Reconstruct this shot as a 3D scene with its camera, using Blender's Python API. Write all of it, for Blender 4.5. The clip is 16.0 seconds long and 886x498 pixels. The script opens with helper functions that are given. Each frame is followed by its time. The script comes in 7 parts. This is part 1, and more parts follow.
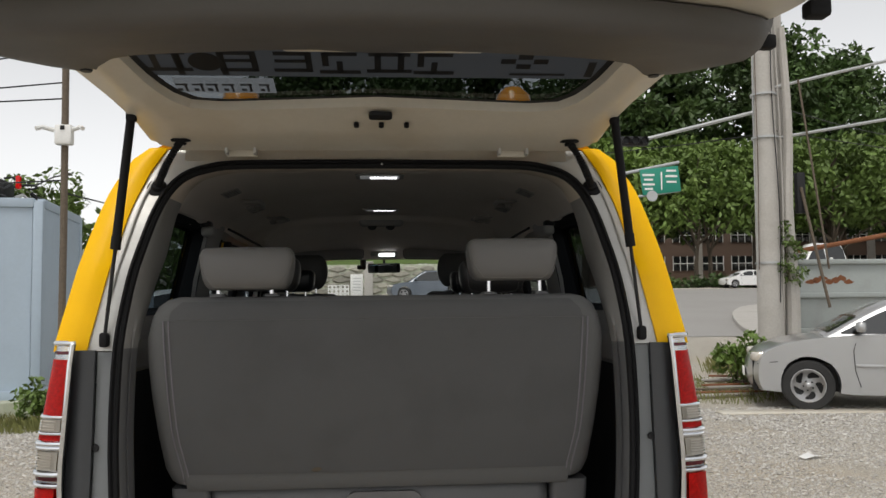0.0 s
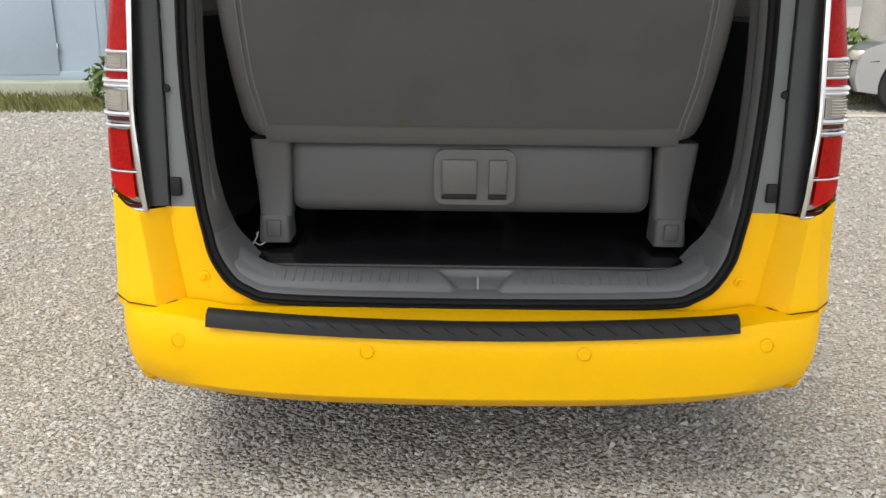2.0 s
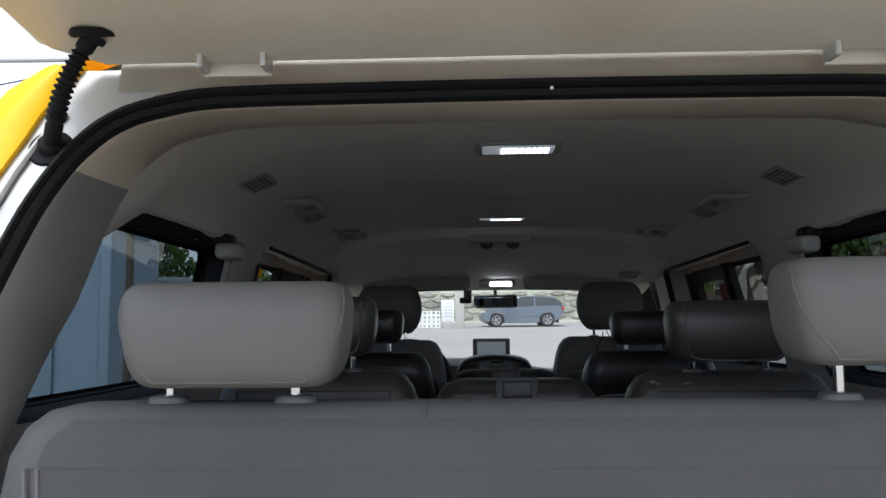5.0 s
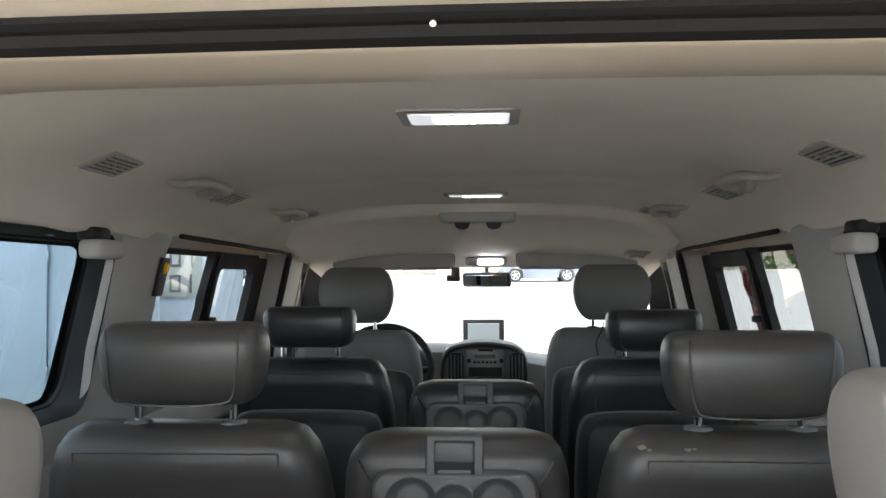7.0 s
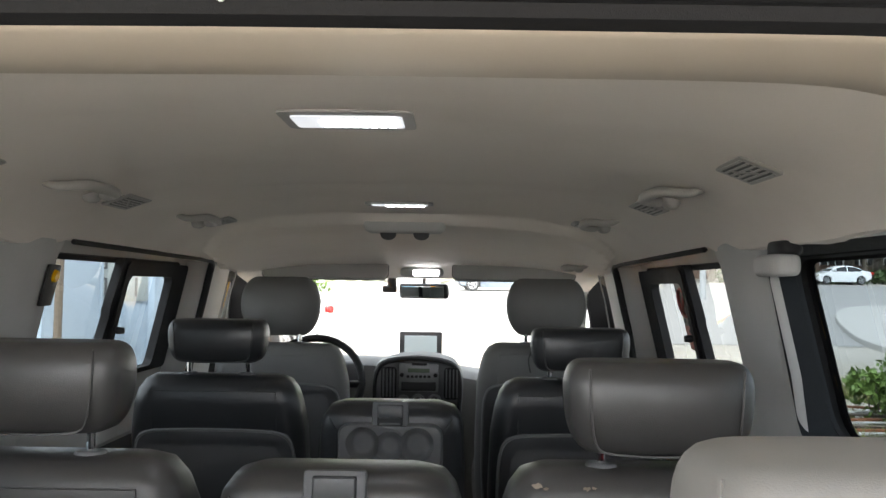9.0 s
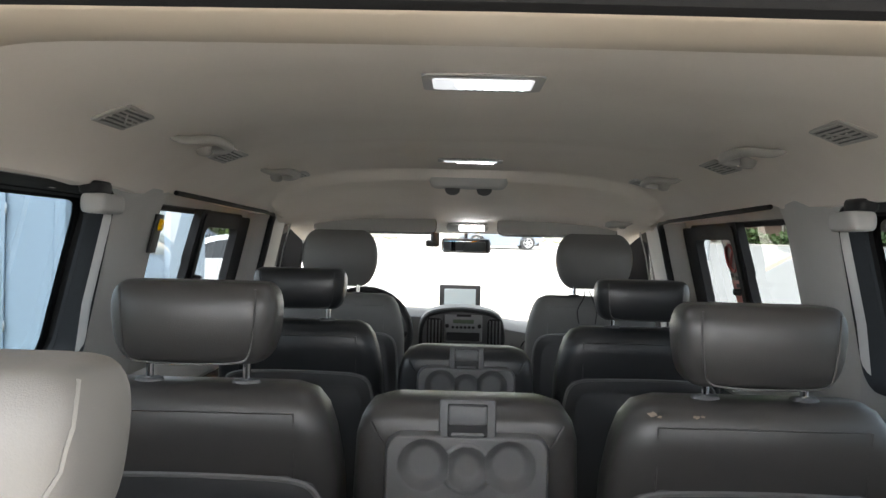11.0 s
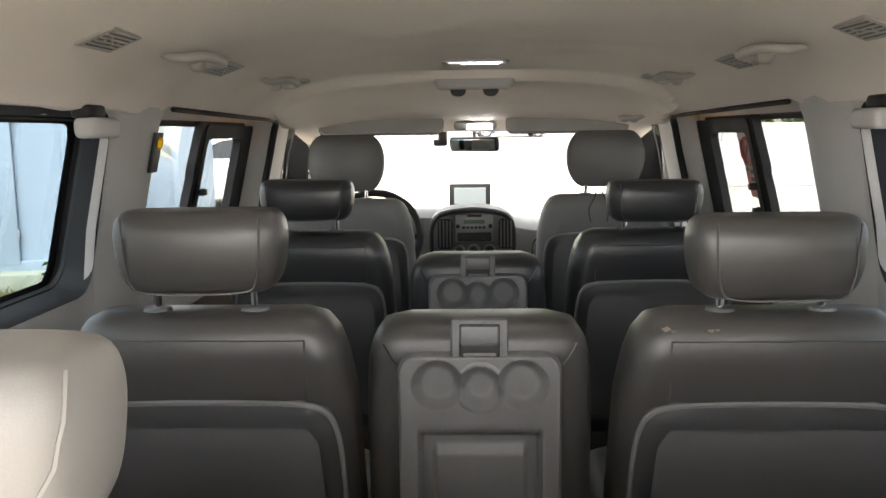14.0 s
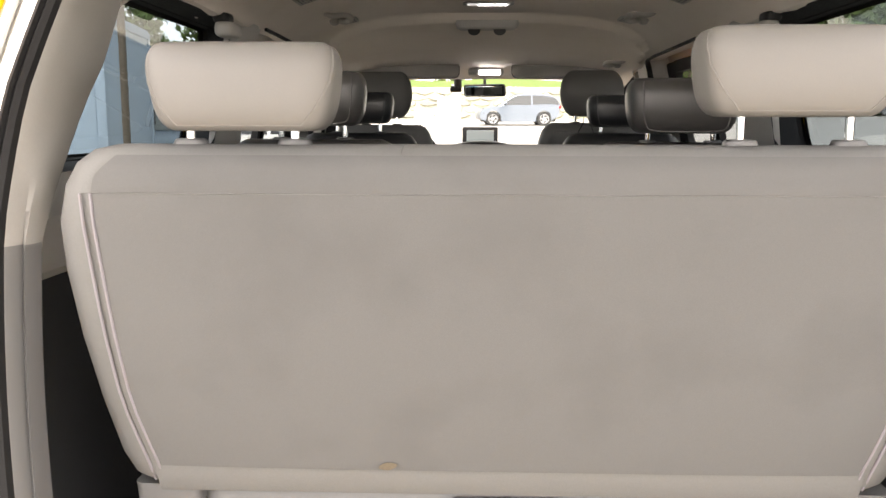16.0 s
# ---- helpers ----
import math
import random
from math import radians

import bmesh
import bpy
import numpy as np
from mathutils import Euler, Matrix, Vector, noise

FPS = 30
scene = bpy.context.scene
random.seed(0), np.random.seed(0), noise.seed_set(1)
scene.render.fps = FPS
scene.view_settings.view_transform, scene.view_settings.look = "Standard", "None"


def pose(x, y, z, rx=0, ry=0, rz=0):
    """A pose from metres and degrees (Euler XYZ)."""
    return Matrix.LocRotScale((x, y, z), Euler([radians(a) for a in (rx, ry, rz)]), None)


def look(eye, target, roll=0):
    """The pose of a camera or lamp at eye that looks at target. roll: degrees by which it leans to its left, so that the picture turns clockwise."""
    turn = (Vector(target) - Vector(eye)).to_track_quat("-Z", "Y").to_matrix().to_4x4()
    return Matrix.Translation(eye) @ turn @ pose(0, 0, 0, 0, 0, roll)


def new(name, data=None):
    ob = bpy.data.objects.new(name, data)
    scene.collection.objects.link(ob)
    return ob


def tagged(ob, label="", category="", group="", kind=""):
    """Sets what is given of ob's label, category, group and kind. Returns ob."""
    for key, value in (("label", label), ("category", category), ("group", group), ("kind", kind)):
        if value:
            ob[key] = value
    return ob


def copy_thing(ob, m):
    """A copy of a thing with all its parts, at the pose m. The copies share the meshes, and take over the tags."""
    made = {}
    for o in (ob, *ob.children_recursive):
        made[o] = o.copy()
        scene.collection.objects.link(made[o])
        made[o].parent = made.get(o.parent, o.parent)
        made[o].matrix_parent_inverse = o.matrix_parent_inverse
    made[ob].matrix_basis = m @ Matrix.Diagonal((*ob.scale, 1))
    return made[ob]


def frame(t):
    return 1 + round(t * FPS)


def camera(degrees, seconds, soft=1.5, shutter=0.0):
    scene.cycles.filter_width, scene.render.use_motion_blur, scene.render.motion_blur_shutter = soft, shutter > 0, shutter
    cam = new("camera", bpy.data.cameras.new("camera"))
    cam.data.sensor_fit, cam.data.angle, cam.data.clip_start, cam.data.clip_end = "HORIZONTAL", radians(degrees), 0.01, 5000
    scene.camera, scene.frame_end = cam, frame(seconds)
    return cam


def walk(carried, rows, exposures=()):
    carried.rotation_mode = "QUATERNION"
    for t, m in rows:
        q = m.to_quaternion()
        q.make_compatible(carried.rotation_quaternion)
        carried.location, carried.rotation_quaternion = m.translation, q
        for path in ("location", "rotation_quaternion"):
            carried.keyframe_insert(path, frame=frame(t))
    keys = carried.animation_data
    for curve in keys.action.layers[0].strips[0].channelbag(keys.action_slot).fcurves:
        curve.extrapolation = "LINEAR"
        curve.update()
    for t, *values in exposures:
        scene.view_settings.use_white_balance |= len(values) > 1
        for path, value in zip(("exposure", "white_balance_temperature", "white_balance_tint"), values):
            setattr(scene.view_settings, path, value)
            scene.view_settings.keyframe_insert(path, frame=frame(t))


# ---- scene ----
cam = camera(56.5, 16.0)
PATH = [
    (0, (0.015, 0.42, 1.418), (0.157, 2.411, 1.54), -0.6),
    (0.5, (0.011, 0.428, 1.364), (0.14, 2.418, 1.218), -1.1),
    (1, (0.003, 0.437, 1.324), (0.097, 2.415, 1.042), -0.9),
    (1.5, (-0.02, 0.486, 1.281), (-0.02, 2.425, 0.794), -0.7),
    (2, (-0.059, 0.656, 1.258), (-0.071, 2.569, 0.674), 0.6),
    (2.5, (-0.115, 0.836, 1.284), (-0.121, 2.765, 0.757), 0.8),
    (3, (-0.101, 1.021, 1.344), (-0.143, 2.983, 0.955), 1.0),
    (3.5, (-0.091, 1.234, 1.432), (-0.213, 3.214, 1.18), 1.1),
    (4, (-0.151, 1.412, 1.488), (-0.264, 3.409, 1.482), 0.4),
    (4.5, (-0.17, 1.591, 1.494), (-0.247, 3.586, 1.611), -0.1),
    (5, (-0.093, 1.788, 1.516), (-0.167, 3.779, 1.699), -0.5),
    (5.2, (-0.07, 1.858, 1.518), (-0.151, 3.846, 1.716), -0.9),
    (7.5, (0.083, 2.301, 1.665), (-0.049, 4.296, 1.716), -0.2),
    (8, (0.132, 2.348, 1.671), (0.021, 4.343, 1.741), 0.1),
    (8.2, (0.154, 2.371, 1.668), (0.088, 4.368, 1.751), -0.3),
    (10.3, (0.044, 2.297, 1.629), (0.015, 4.294, 1.718), 1.4),
    (10.5, (0.017, 2.282, 1.625), (-0.017, 4.280, 1.711), 1.4),
    (11, (-0.034, 2.245, 1.638), (-0.064, 4.245, 1.623), 1.4),
    (11.5, (-0.069, 2.221, 1.667), (-0.097, 4.210, 1.462), 0.9),
    (12, (-0.049, 2.274, 1.704), (-0.082, 4.257, 1.453), 1.3),
    (12.5, (-0.018, 2.361, 1.714), (-0.051, 4.345, 1.463), 1.2),
    (13, (0.005, 2.412, 1.715), (-0.043, 4.395, 1.453), 0.6),
    (13.5, (0.001, 2.387, 1.704), (-0.058, 4.367, 1.431), -0.2),
    (14, (-0.029, 2.281, 1.679), (-0.084, 4.260, 1.399), -0.7),
    (14.5, (-0.050, 2.129, 1.614), (-0.087, 4.112, 1.360), -1.3),
    (15, (0.015, 1.913, 1.553), (-0.040, 3.896, 1.300), -0.4),
    (15.5, (0.014, 1.762, 1.512), (-0.044, 3.746, 1.267), 0.5),
    (16, (-0.054, 1.589, 1.459), (-0.121, 3.565, 1.159), 0.1),
]
EXPOSURES = [(0.0, 0.58, 6600, 10), (1.0, 0.95, 6500, 10), (2.0, 1.05, 6500, 10), (2.5, 1.0, 6400, 10), (3.5, 1.3, 6050, 10), (4.5, 1.3, 5850, 9), (5.2, 1.65, 5800, 9), (7.5, 3.6, 6400, 10), (10.5, 3.6, 6400, 10), (11.3, 3.75, 6400, 10),
             (12.0, 4.3, 6500, 11), (13.0, 4.15, 6600, 12), (14.0, 4.1, 6900, 12), (14.5, 4.1, 7300, 13), (15.0, 3.5, 7500, 18), (15.5, 3.2, 7500, 18), (16.0, 3.35, 7300, 15)]
walk(cam, [(t, look(eye, target, roll)) for t, eye, target, roll in PATH], EXPOSURES)

# ---- world and light: a bright overcast day ----
world = bpy.data.worlds.new("overcast")
scene.world = world
world.use_nodes = True
wn, wl = world.node_tree.nodes, world.node_tree.links
sky = wn.new("ShaderNodeTexSky")
sky.sky_type = "NISHITA"
sky.sun_disc = False
sky.sun_elevation = radians(55)
sky.sun_rotation = radians(200)
sky.air_density = 1.0
sky.dust_density = 1.0
pale = wn.new("ShaderNodeHueSaturation")
pale.inputs["Saturation"].default_value = 0.10
wl.new(sky.outputs[0], pale.inputs["Color"])
wl.new(pale.outputs[0], wn["Background"].inputs[0])
wn["Background"].inputs[1].default_value = 0.115
sun = new("sun", bpy.data.lights.new("sun", "SUN"))
sun.data.energy = 1.0
sun.data.angle = radians(25)
sun.data.color = (1.0, 0.96, 0.9)
sun.matrix_world = look((0, 0, 20), (0 + 4, 8, 0))


# ---- materials ----
def mat(name, base, rough=0.5, metal=0.0, scale=40.0, var=0.12, bump=0.0, bscale=200.0, coat=0.0, stain=0.0, stain_col=None, spec=None, per=0.0, wear=6.0):
    """A surface with grain, broad stains and fine relief; scales are per metre."""
    m = bpy.data.materials.new(name)
    m.use_nodes = True
    n, l = m.node_tree.nodes, m.node_tree.links
    b = n["Principled BSDF"]
    tc = n.new("ShaderNodeTexCoord")

    def noisy(s, detail=4.0):
        t = n.new("ShaderNodeTexNoise")
        t.inputs["Scale"].default_value = s
        t.inputs["Detail"].default_value = detail
        l.new(tc.outputs["Object"], t.inputs["Vector"])
        return t

    fine, broad = noisy(scale), noisy(wear, 6.0)
    mix = n.new("ShaderNodeMix")
    mix.data_type = "RGBA"
    dark = [c * (1 - var) for c in base]
    light = [min(1, c * (1 + var)) for c in base]
    mix.inputs[6].default_value = (*dark, 1)
    mix.inputs[7].default_value = (*light, 1)
    l.new(fine.outputs["Fac"], mix.inputs[0])
    out = mix.outputs[2]
    if stain:
        ramp = n.new("ShaderNodeValToRGB")
        ramp.color_ramp.elements[0].position = 0.5
        ramp.color_ramp.elements[1].position = 0.75
        ramp.color_ramp.elements[1].color = (stain, stain, stain, 1)
        l.new(broad.outputs["Fac"], ramp.inputs[0])
        st = n.new("ShaderNodeMix")
        st.data_type = "RGBA"
        l.new(ramp.outputs[0], st.inputs[0])
        l.new(out, st.inputs[6])
        st.inputs[7].default_value = (*(stain_col or [c * 0.5 for c in base]), 1)
        out = st.outputs[2]
    if per:
        oi = n.new("ShaderNodeObjectInfo")
        hs = n.new("ShaderNodeHueSaturation")
        mr = n.new("ShaderNodeMapRange")
        mr.inputs[3].default_value, mr.inputs[4].default_value = 1 - per, 1 + per
        l.new(oi.outputs["Random"], mr.inputs[0])
        l.new(mr.outputs[0], hs.inputs["Value"])
        l.new(out, hs.inputs["Color"])
        out = hs.outputs[0]
    l.new(out, b.inputs["Base Color"])
    rr = n.new("ShaderNodeMapRange")
    rr.inputs[3].default_value, rr.inputs[4].default_value = max(0.02, rough * 0.8), min(1, rough * 1.2)
    l.new(broad.outputs["Fac"], rr.inputs[0])
    l.new(rr.outputs[0], b.inputs["Roughness"])
    b.inputs["Metallic"].default_value = metal
    b.inputs["Coat Weight"].default_value = coat
    b.inputs["Coat Roughness"].default_value = 0.06
    if spec is not None:
        b.inputs["Specular IOR Level"].default_value = spec
    if bump:
        bt = noisy(bscale, 3.0)
        bp = n.new("ShaderNodeBump")
        bp.inputs["Strength"].default_value = bump
        bp.inputs["Distance"].default_value = 0.002
        l.new(bt.outputs["Fac"], bp.inputs["Height"])
        l.new(bp.outputs[0], b.inputs["Normal"])
    return m


def glass(name, tint, gloss=0.04):
    """A thin pane: clear or tinted, mirror-like at a glancing angle."""
    m = bpy.data.materials.new(name)
    m.use_nodes = True
    n, l = m.node_tree.nodes, m.node_tree.links
    n.remove(n["Principled BSDF"])
    tr, gl, mx, lw, pw, ma = (n.new("ShaderNode" + k) for k in ("BsdfTransparent", "BsdfGlossy", "MixShader", "LayerWeight", "Math", "Math"))
    tr.inputs[0].default_value = (*tint, 1)
    gl.inputs[1].default_value = 0.02
    lw.inputs[0].default_value = 0.5
    pw.operation, ma.operation = "POWER", "MULTIPLY_ADD"
    pw.inputs[1].default_value = 4.5
    ma.inputs[1].default_value, ma.inputs[2].default_value = 0.85, gloss
    l.new(lw.outputs["Facing"], pw.inputs[0])
    l.new(pw.outputs[0], ma.inputs[0])
    l.new(ma.outputs[0], mx.inputs[0])
    l.new(tr.outputs[0], mx.inputs[1])
    l.new(gl.outputs[0], mx.inputs[2])
    l.new(mx.outputs[0], n["Material Output"].inputs[0])
    return m


def lamp_mat(name, col, strength):
    m = bpy.data.materials.new(name)
    m.use_nodes = True
    b = m.node_tree.nodes["Principled BSDF"]
    b.inputs["Base Color"].default_value = (*col, 1)
    b.inputs["Emission Color"].default_value = (*col, 1)
    b.inputs["Emission Strength"].default_value = strength
    return m


YELLOW = mat("yellow_paint", (0.92, 0.51, 0.0), 0.40, 0, 300, 0.03, 0.03, 900, 0.04, 0.12, (0.68, 0.37, 0.004), spec=0.18)
WHITE = mat("beige_white_paint", (0.62, 0.58, 0.50), 0.4, 0, 60, 0.05, 0.05, 500, 0.3, 0.5, (0.46, 0.38, 0.27), wear=3)
SILVER = mat("grey_painted_steel", (0.49, 0.487, 0.465), 0.38, 0.2, 60, 0.06, 0.05, 500, 0.3, 0.35, (0.42, 0.40, 0.35))
PILLAR = mat("grey_pillar_plastic", (0.17, 0.18, 0.185), 0.55, 0, 300, 0.06, 0.15, 1500)
DTRIM = mat("dark_grey_trim", (0.035, 0.037, 0.04), 0.45, 0, 300, 0.1, 0.15, 1500)
RUBBER = mat("black_rubber", (0.011, 0.011, 0.012), 0.7, 0, 200, 0.2, 0.2, 900, spec=0.18)
GATETRIM = mat("tailgate_trim_plastic", (0.085, 0.08, 0.075), 0.6, 0, 250, 0.06, 0.2, 1500)
SILL = mat("grey_sill_plastic", (0.125, 0.129, 0.136), 0.5, 0, 300, 0.07, 0.2, 1600, stain=0.3, stain_col=(0.11, 0.108, 0.104))
TRIM = mat("light_grey_trim_plastic", (0.42, 0.415, 0.405), 0.6, 0, 260, 0.04, 0.15, 1600, stain=0.2, stain_col=(0.27, 0.26, 0.25))
GRIP = mat("grey_fitting_plastic", (0.36, 0.345, 0.325), 0.5, 0, 260, 0.05, 0.15, 1600)
LTRIM = mat("lower_grey_trim_plastic", (0.028, 0.03, 0.033), 0.6, 0, 260, 0.06, 0.2, 1600)
# same trim as PTRIM; light bounced off the tailgate is in the beige
UTRIM = mat("bounce_lit_opening_trim", (0.58, 0.505, 0.415), 0.6, 0, 260, 0.04, 0.15, 1600, stain=0.2, stain_col=(0.47, 0.40, 0.31))
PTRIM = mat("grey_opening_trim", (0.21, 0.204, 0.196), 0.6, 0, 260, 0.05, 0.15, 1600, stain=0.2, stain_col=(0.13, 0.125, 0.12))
HEADL = mat("headliner_felt", (0.80, 0.742, 0.685), 0.95, 0, 700, 0.06, 0.3, 1500, stain=0.35, stain_col=(0.64, 0.575, 0.51), spec=0.1, wear=3.2)
CARPET = mat("grey_seat_back_carpet", (0.104, 0.104, 0.105), 0.95, 0, 900, 0.16, 0.5, 1400, stain=0.5, stain_col=(0.080, 0.080, 0.080), spec=0.1, wear=5)
CLOTH = mat("grey_seat_cloth", (0.126, 0.126, 0.125), 0.85, 0, 420, 0.13, 0.5, 800, stain=0.4, stain_col=(0.104, 0.102, 0.099), spec=0.2)
LEATHER = mat("grey_leather", (0.122, 0.118, 0.113), 0.5, 0, 500, 0.05, 0.12, 900, stain=0.2, stain_col=(0.108, 0.104, 0.099))
DLEATHER = mat("dark_grey_leather", (0.046, 0.044, 0.0425), 0.34, 0, 500, 0.06, 0.16, 650, stain=0.3, stain_col=(0.070, 0.067, 0.063), spec=0.5)
BLEATHER = mat("black_leather", (0.022, 0.023, 0.025), 0.33, 0, 500, 0.06, 0.16, 650, stain=0.3, stain_col=(0.036, 0.036, 0.037), spec=0.5)
FLEATHER = mat("mid_grey_leather", (0.115, 0.115, 0.113), 0.5, 0, 500, 0.05, 0.25, 600, stain=0.3, stain_col=(0.09, 0.09, 0.088), spec=0.35)
SHELL = mat("grey_seat_shell", (0.098, 0.099, 0.102), 0.5, 0, 400, 0.06, 0.2, 1300, stain=0.3, stain_col=(0.095, 0.096, 0.098))
RIMG = mat("light_seat_rim", (0.165, 0.165, 0.165), 0.45, 0, 400, 0.06, 0.2, 1300)
SEAMB = mat("pale_stitching", (0.135, 0.130, 0.123), 0.7, 0, 900, 0.05, 0.2, 1500)
PIPING = mat("lavender_grey_piping", (0.17, 0.16, 0.18), 0.7, 0, 900, 0.05, 0.2, 1500)
SHELLD = mat("dark_seat_pocket", (0.088, 0.087, 0.089), 0.6, 0, 400, 0.1, 0.2, 1300)
CONS = mat("console_grey_plastic", (0.12, 0.119, 0.119), 0.42, 0, 300, 0.05, 0.15, 1500, stain=0.35, stain_col=(0.165, 0.16, 0.155))
FLOOR = mat("black_vinyl_floor", (0.008, 0.008, 0.009), 0.2, 0, 60, 0.2, 0.06, 40, stain=0.15, stain_col=(0.016, 0.015, 0.015))
CHROME = mat("chrome", (0.75, 0.76, 0.78), 0.07, 1.0, 30, 0.03)
MIRROR = mat("mirror_silver", (0.6, 0.62, 0.62), 0.03, 1.0, 30, 0.02)
STEEL = mat("dull_steel", (0.45, 0.45, 0.45), 0.3, 1.0, 100, 0.1)
BLACK = mat("black_plastic", (0.016, 0.016, 0.017), 0.5, 0, 200, 0.15, 0.1, 1200, spec=0.25)
DASHM = mat("dashboard_grey", (0.10, 0.102, 0.106), 0.55, 0, 300, 0.06, 0.2, 1500)
DASHL = mat("dashboard_light", (0.17, 0.168, 0.163), 0.55, 0, 300, 0.05, 0.2, 1500)
REDL = mat("red_lens", (0.66, 0.008, 0.006), 0.16, 0, 140, 0.5, 0.3, 300, 0.12, spec=0.3)
REDP = mat("bright_red_lens", (0.85, 0.014, 0.010), 0.2, 0, 900, 0.15, 0.2, 500, 0.12, spec=0.3)
DRED = mat("dark_red_strip", (0.14, 0.012, 0.02), 0.2, 0, 300, 0.1, 0, 500, 0.6)
CLEARL = mat("clear_lens", (0.60, 0.56, 0.49), 0.12, 0.3, 500, 0.2, 0.4, 300, 1.0)
STAIN = mat("brown_stain", (0.078, 0.062, 0.042), 0.9, 0, 300, 0.3)
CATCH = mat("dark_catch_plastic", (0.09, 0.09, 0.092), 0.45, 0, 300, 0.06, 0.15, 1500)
PEEL = mat("peeled_leather", (0.22, 0.18, 0.14), 0.8, 0, 400, 0.3, 0.3, 600)
RADIOM = mat("radio_grey", (0.20, 0.205, 0.21), 0.4, 0.2, 300, 0.05)
NAVY = mat("navy_tarpaulin", (0.02, 0.025, 0.045), 0.7, 0, 60, 0.2, 0.3, 90)
STICK = mat("dark_sticker", (0.10, 0.07, 0.07), 0.4, 0, 200, 0.1)
REDST = mat("red_sticker", (0.32, 0.05, 0.045), 0.4, 0, 200, 0.1)
DISP = mat("radio_display_green", (0.10, 0.13, 0.09), 0.2, 0, 200, 0.05)
SCREEN = lamp_mat("screen_picture", (0.16, 0.19, 0.20), 0.05)
GLOW = lamp_mat("dome_lamp_lens", (0.95, 0.97, 1.0), 1.6)
LENS = lamp_mat("lit_lamp_lens", (0.80, 0.82, 0.85), 0.07)
GL_CLEAR = glass("clear_glass", (0.93, 0.95, 0.94))
GL_TINT = glass("tinted_glass", (0.34, 0.37, 0.385))
GL_REAR = glass("privacy_glass", (0.165, 0.198, 0.22))
GL_DARK = glass("dark_tinted_glass", (0.16, 0.175, 0.185))
GL_BAND = glass("blue_shade_band", (0.30, 0.55, 0.75))
BEACON = mat("amber_lens", (0.75, 0.30, 0.01), 0.15, 0, 300, 0.1, 0, 500, 0.8)
def gravel_mat():
    """Crushed stone: cells of two sizes, each of its own grey, with bare earth between."""
    m = bpy.data.materials.new("gravel_bed")
    m.use_nodes = True
    n, l = m.node_tree.nodes, m.node_tree.links
    b = n["Principled BSDF"]
    tc = n.new("ShaderNodeTexCoord")

    def vor(s):
        v = n.new("ShaderNodeTexVoronoi")
        v.inputs["Scale"].default_value = s
        l.new(tc.outputs["Object"], v.inputs["Vector"])
        return v

    def noi(s, d=5.0):
        v = n.new("ShaderNodeTexNoise")
        v.inputs["Scale"].default_value = s
        v.inputs["Detail"].default_value = d
        l.new(tc.outputs["Object"], v.inputs["Vector"])
        return v

    def ramp(src, stops):
        r = n.new("ShaderNodeValToRGB")
        e = r.color_ramp.elements
        e[0].position, e[0].color = stops[0][0], (*stops[0][1], 1)
        e[1].position, e[1].color = stops[-1][0], (*stops[-1][1], 1)
        for p, c in stops[1:-1]:
            q = e.new(p)
            q.color = (*c, 1)
        l.new(src, r.inputs[0])
        return r.outputs[0]

    def mix(f, x, y, kind="MIX"):
        q = n.new("ShaderNodeMix")
        q.data_type, q.blend_type = "RGBA", kind
        if isinstance(f, float):
            q.inputs[0].default_value = f
        else:
            l.new(f, q.inputs[0])
        l.new(x, q.inputs[6])
        l.new(y, q.inputs[7])
        return q.outputs[2]

    v1, v2 = vor(70.0), vor(150.0)
    sep1, sep2 = n.new("ShaderNodeSeparateColor"), n.new("ShaderNodeSeparateColor")
    l.new(v1.outputs["Color"], sep1.inputs[0])
    l.new(v2.outputs["Color"], sep2.inputs[0])
    c1 = ramp(sep1.outputs[0], [(0.0, (0.34, 0.32, 0.285)), (0.45, (0.52, 0.49, 0.44)), (0.8, (0.63, 0.60, 0.54)), (1.0, (0.80, 0.77, 0.71))])
    c2 = ramp(sep2.outputs[0], [(0.0, (0.36, 0.335, 0.29)), (0.5, (0.54, 0.505, 0.445)), (1.0, (0.70, 0.66, 0.595))])
    stones = mix(ramp(noi(9.0).outputs[0], [(0.42, (0, 0, 0)), (0.58, (1, 1, 1))]), c1, c2)
    gap = ramp(v1.outputs["Distance"], [(0.35, (1, 1, 1)), (0.75, (0.72, 0.69, 0.64))])
    stones = mix(0.85, stones, gap, "MULTIPLY")
    earth = ramp(noi(60.0).outputs[0], [(0.3, (0.42, 0.36, 0.28)), (0.7, (0.54, 0.48, 0.39))])
    col = mix(ramp(noi(0.45, 7.0).outputs[0], [(0.54, (0, 0, 0)), (0.70, (0.75, 0.75, 0.75))]), stones, earth)
    broad = ramp(noi(0.15).outputs[0], [(0.3, (0.97, 0.965, 0.95)), (0.7, (1.12, 1.12, 1.12))])
    l.new(mix(1.0, col, broad, "MULTIPLY"), b.inputs["Base Color"])
    b.inputs["Roughness"].default_value = 0.92
    b.inputs["Specular IOR Level"].default_value = 0.2
    bp = n.new("ShaderNodeBump")
    bp.inputs["Strength"].default_value = 1.0
    bp.inputs["Distance"].default_value = 0.02
    bp.invert = True
    l.new(v1.outputs["Distance"], bp.inputs["Height"])
    l.new(bp.outputs[0], b.inputs["Normal"])
    return m


GRAVEL = gravel_mat()


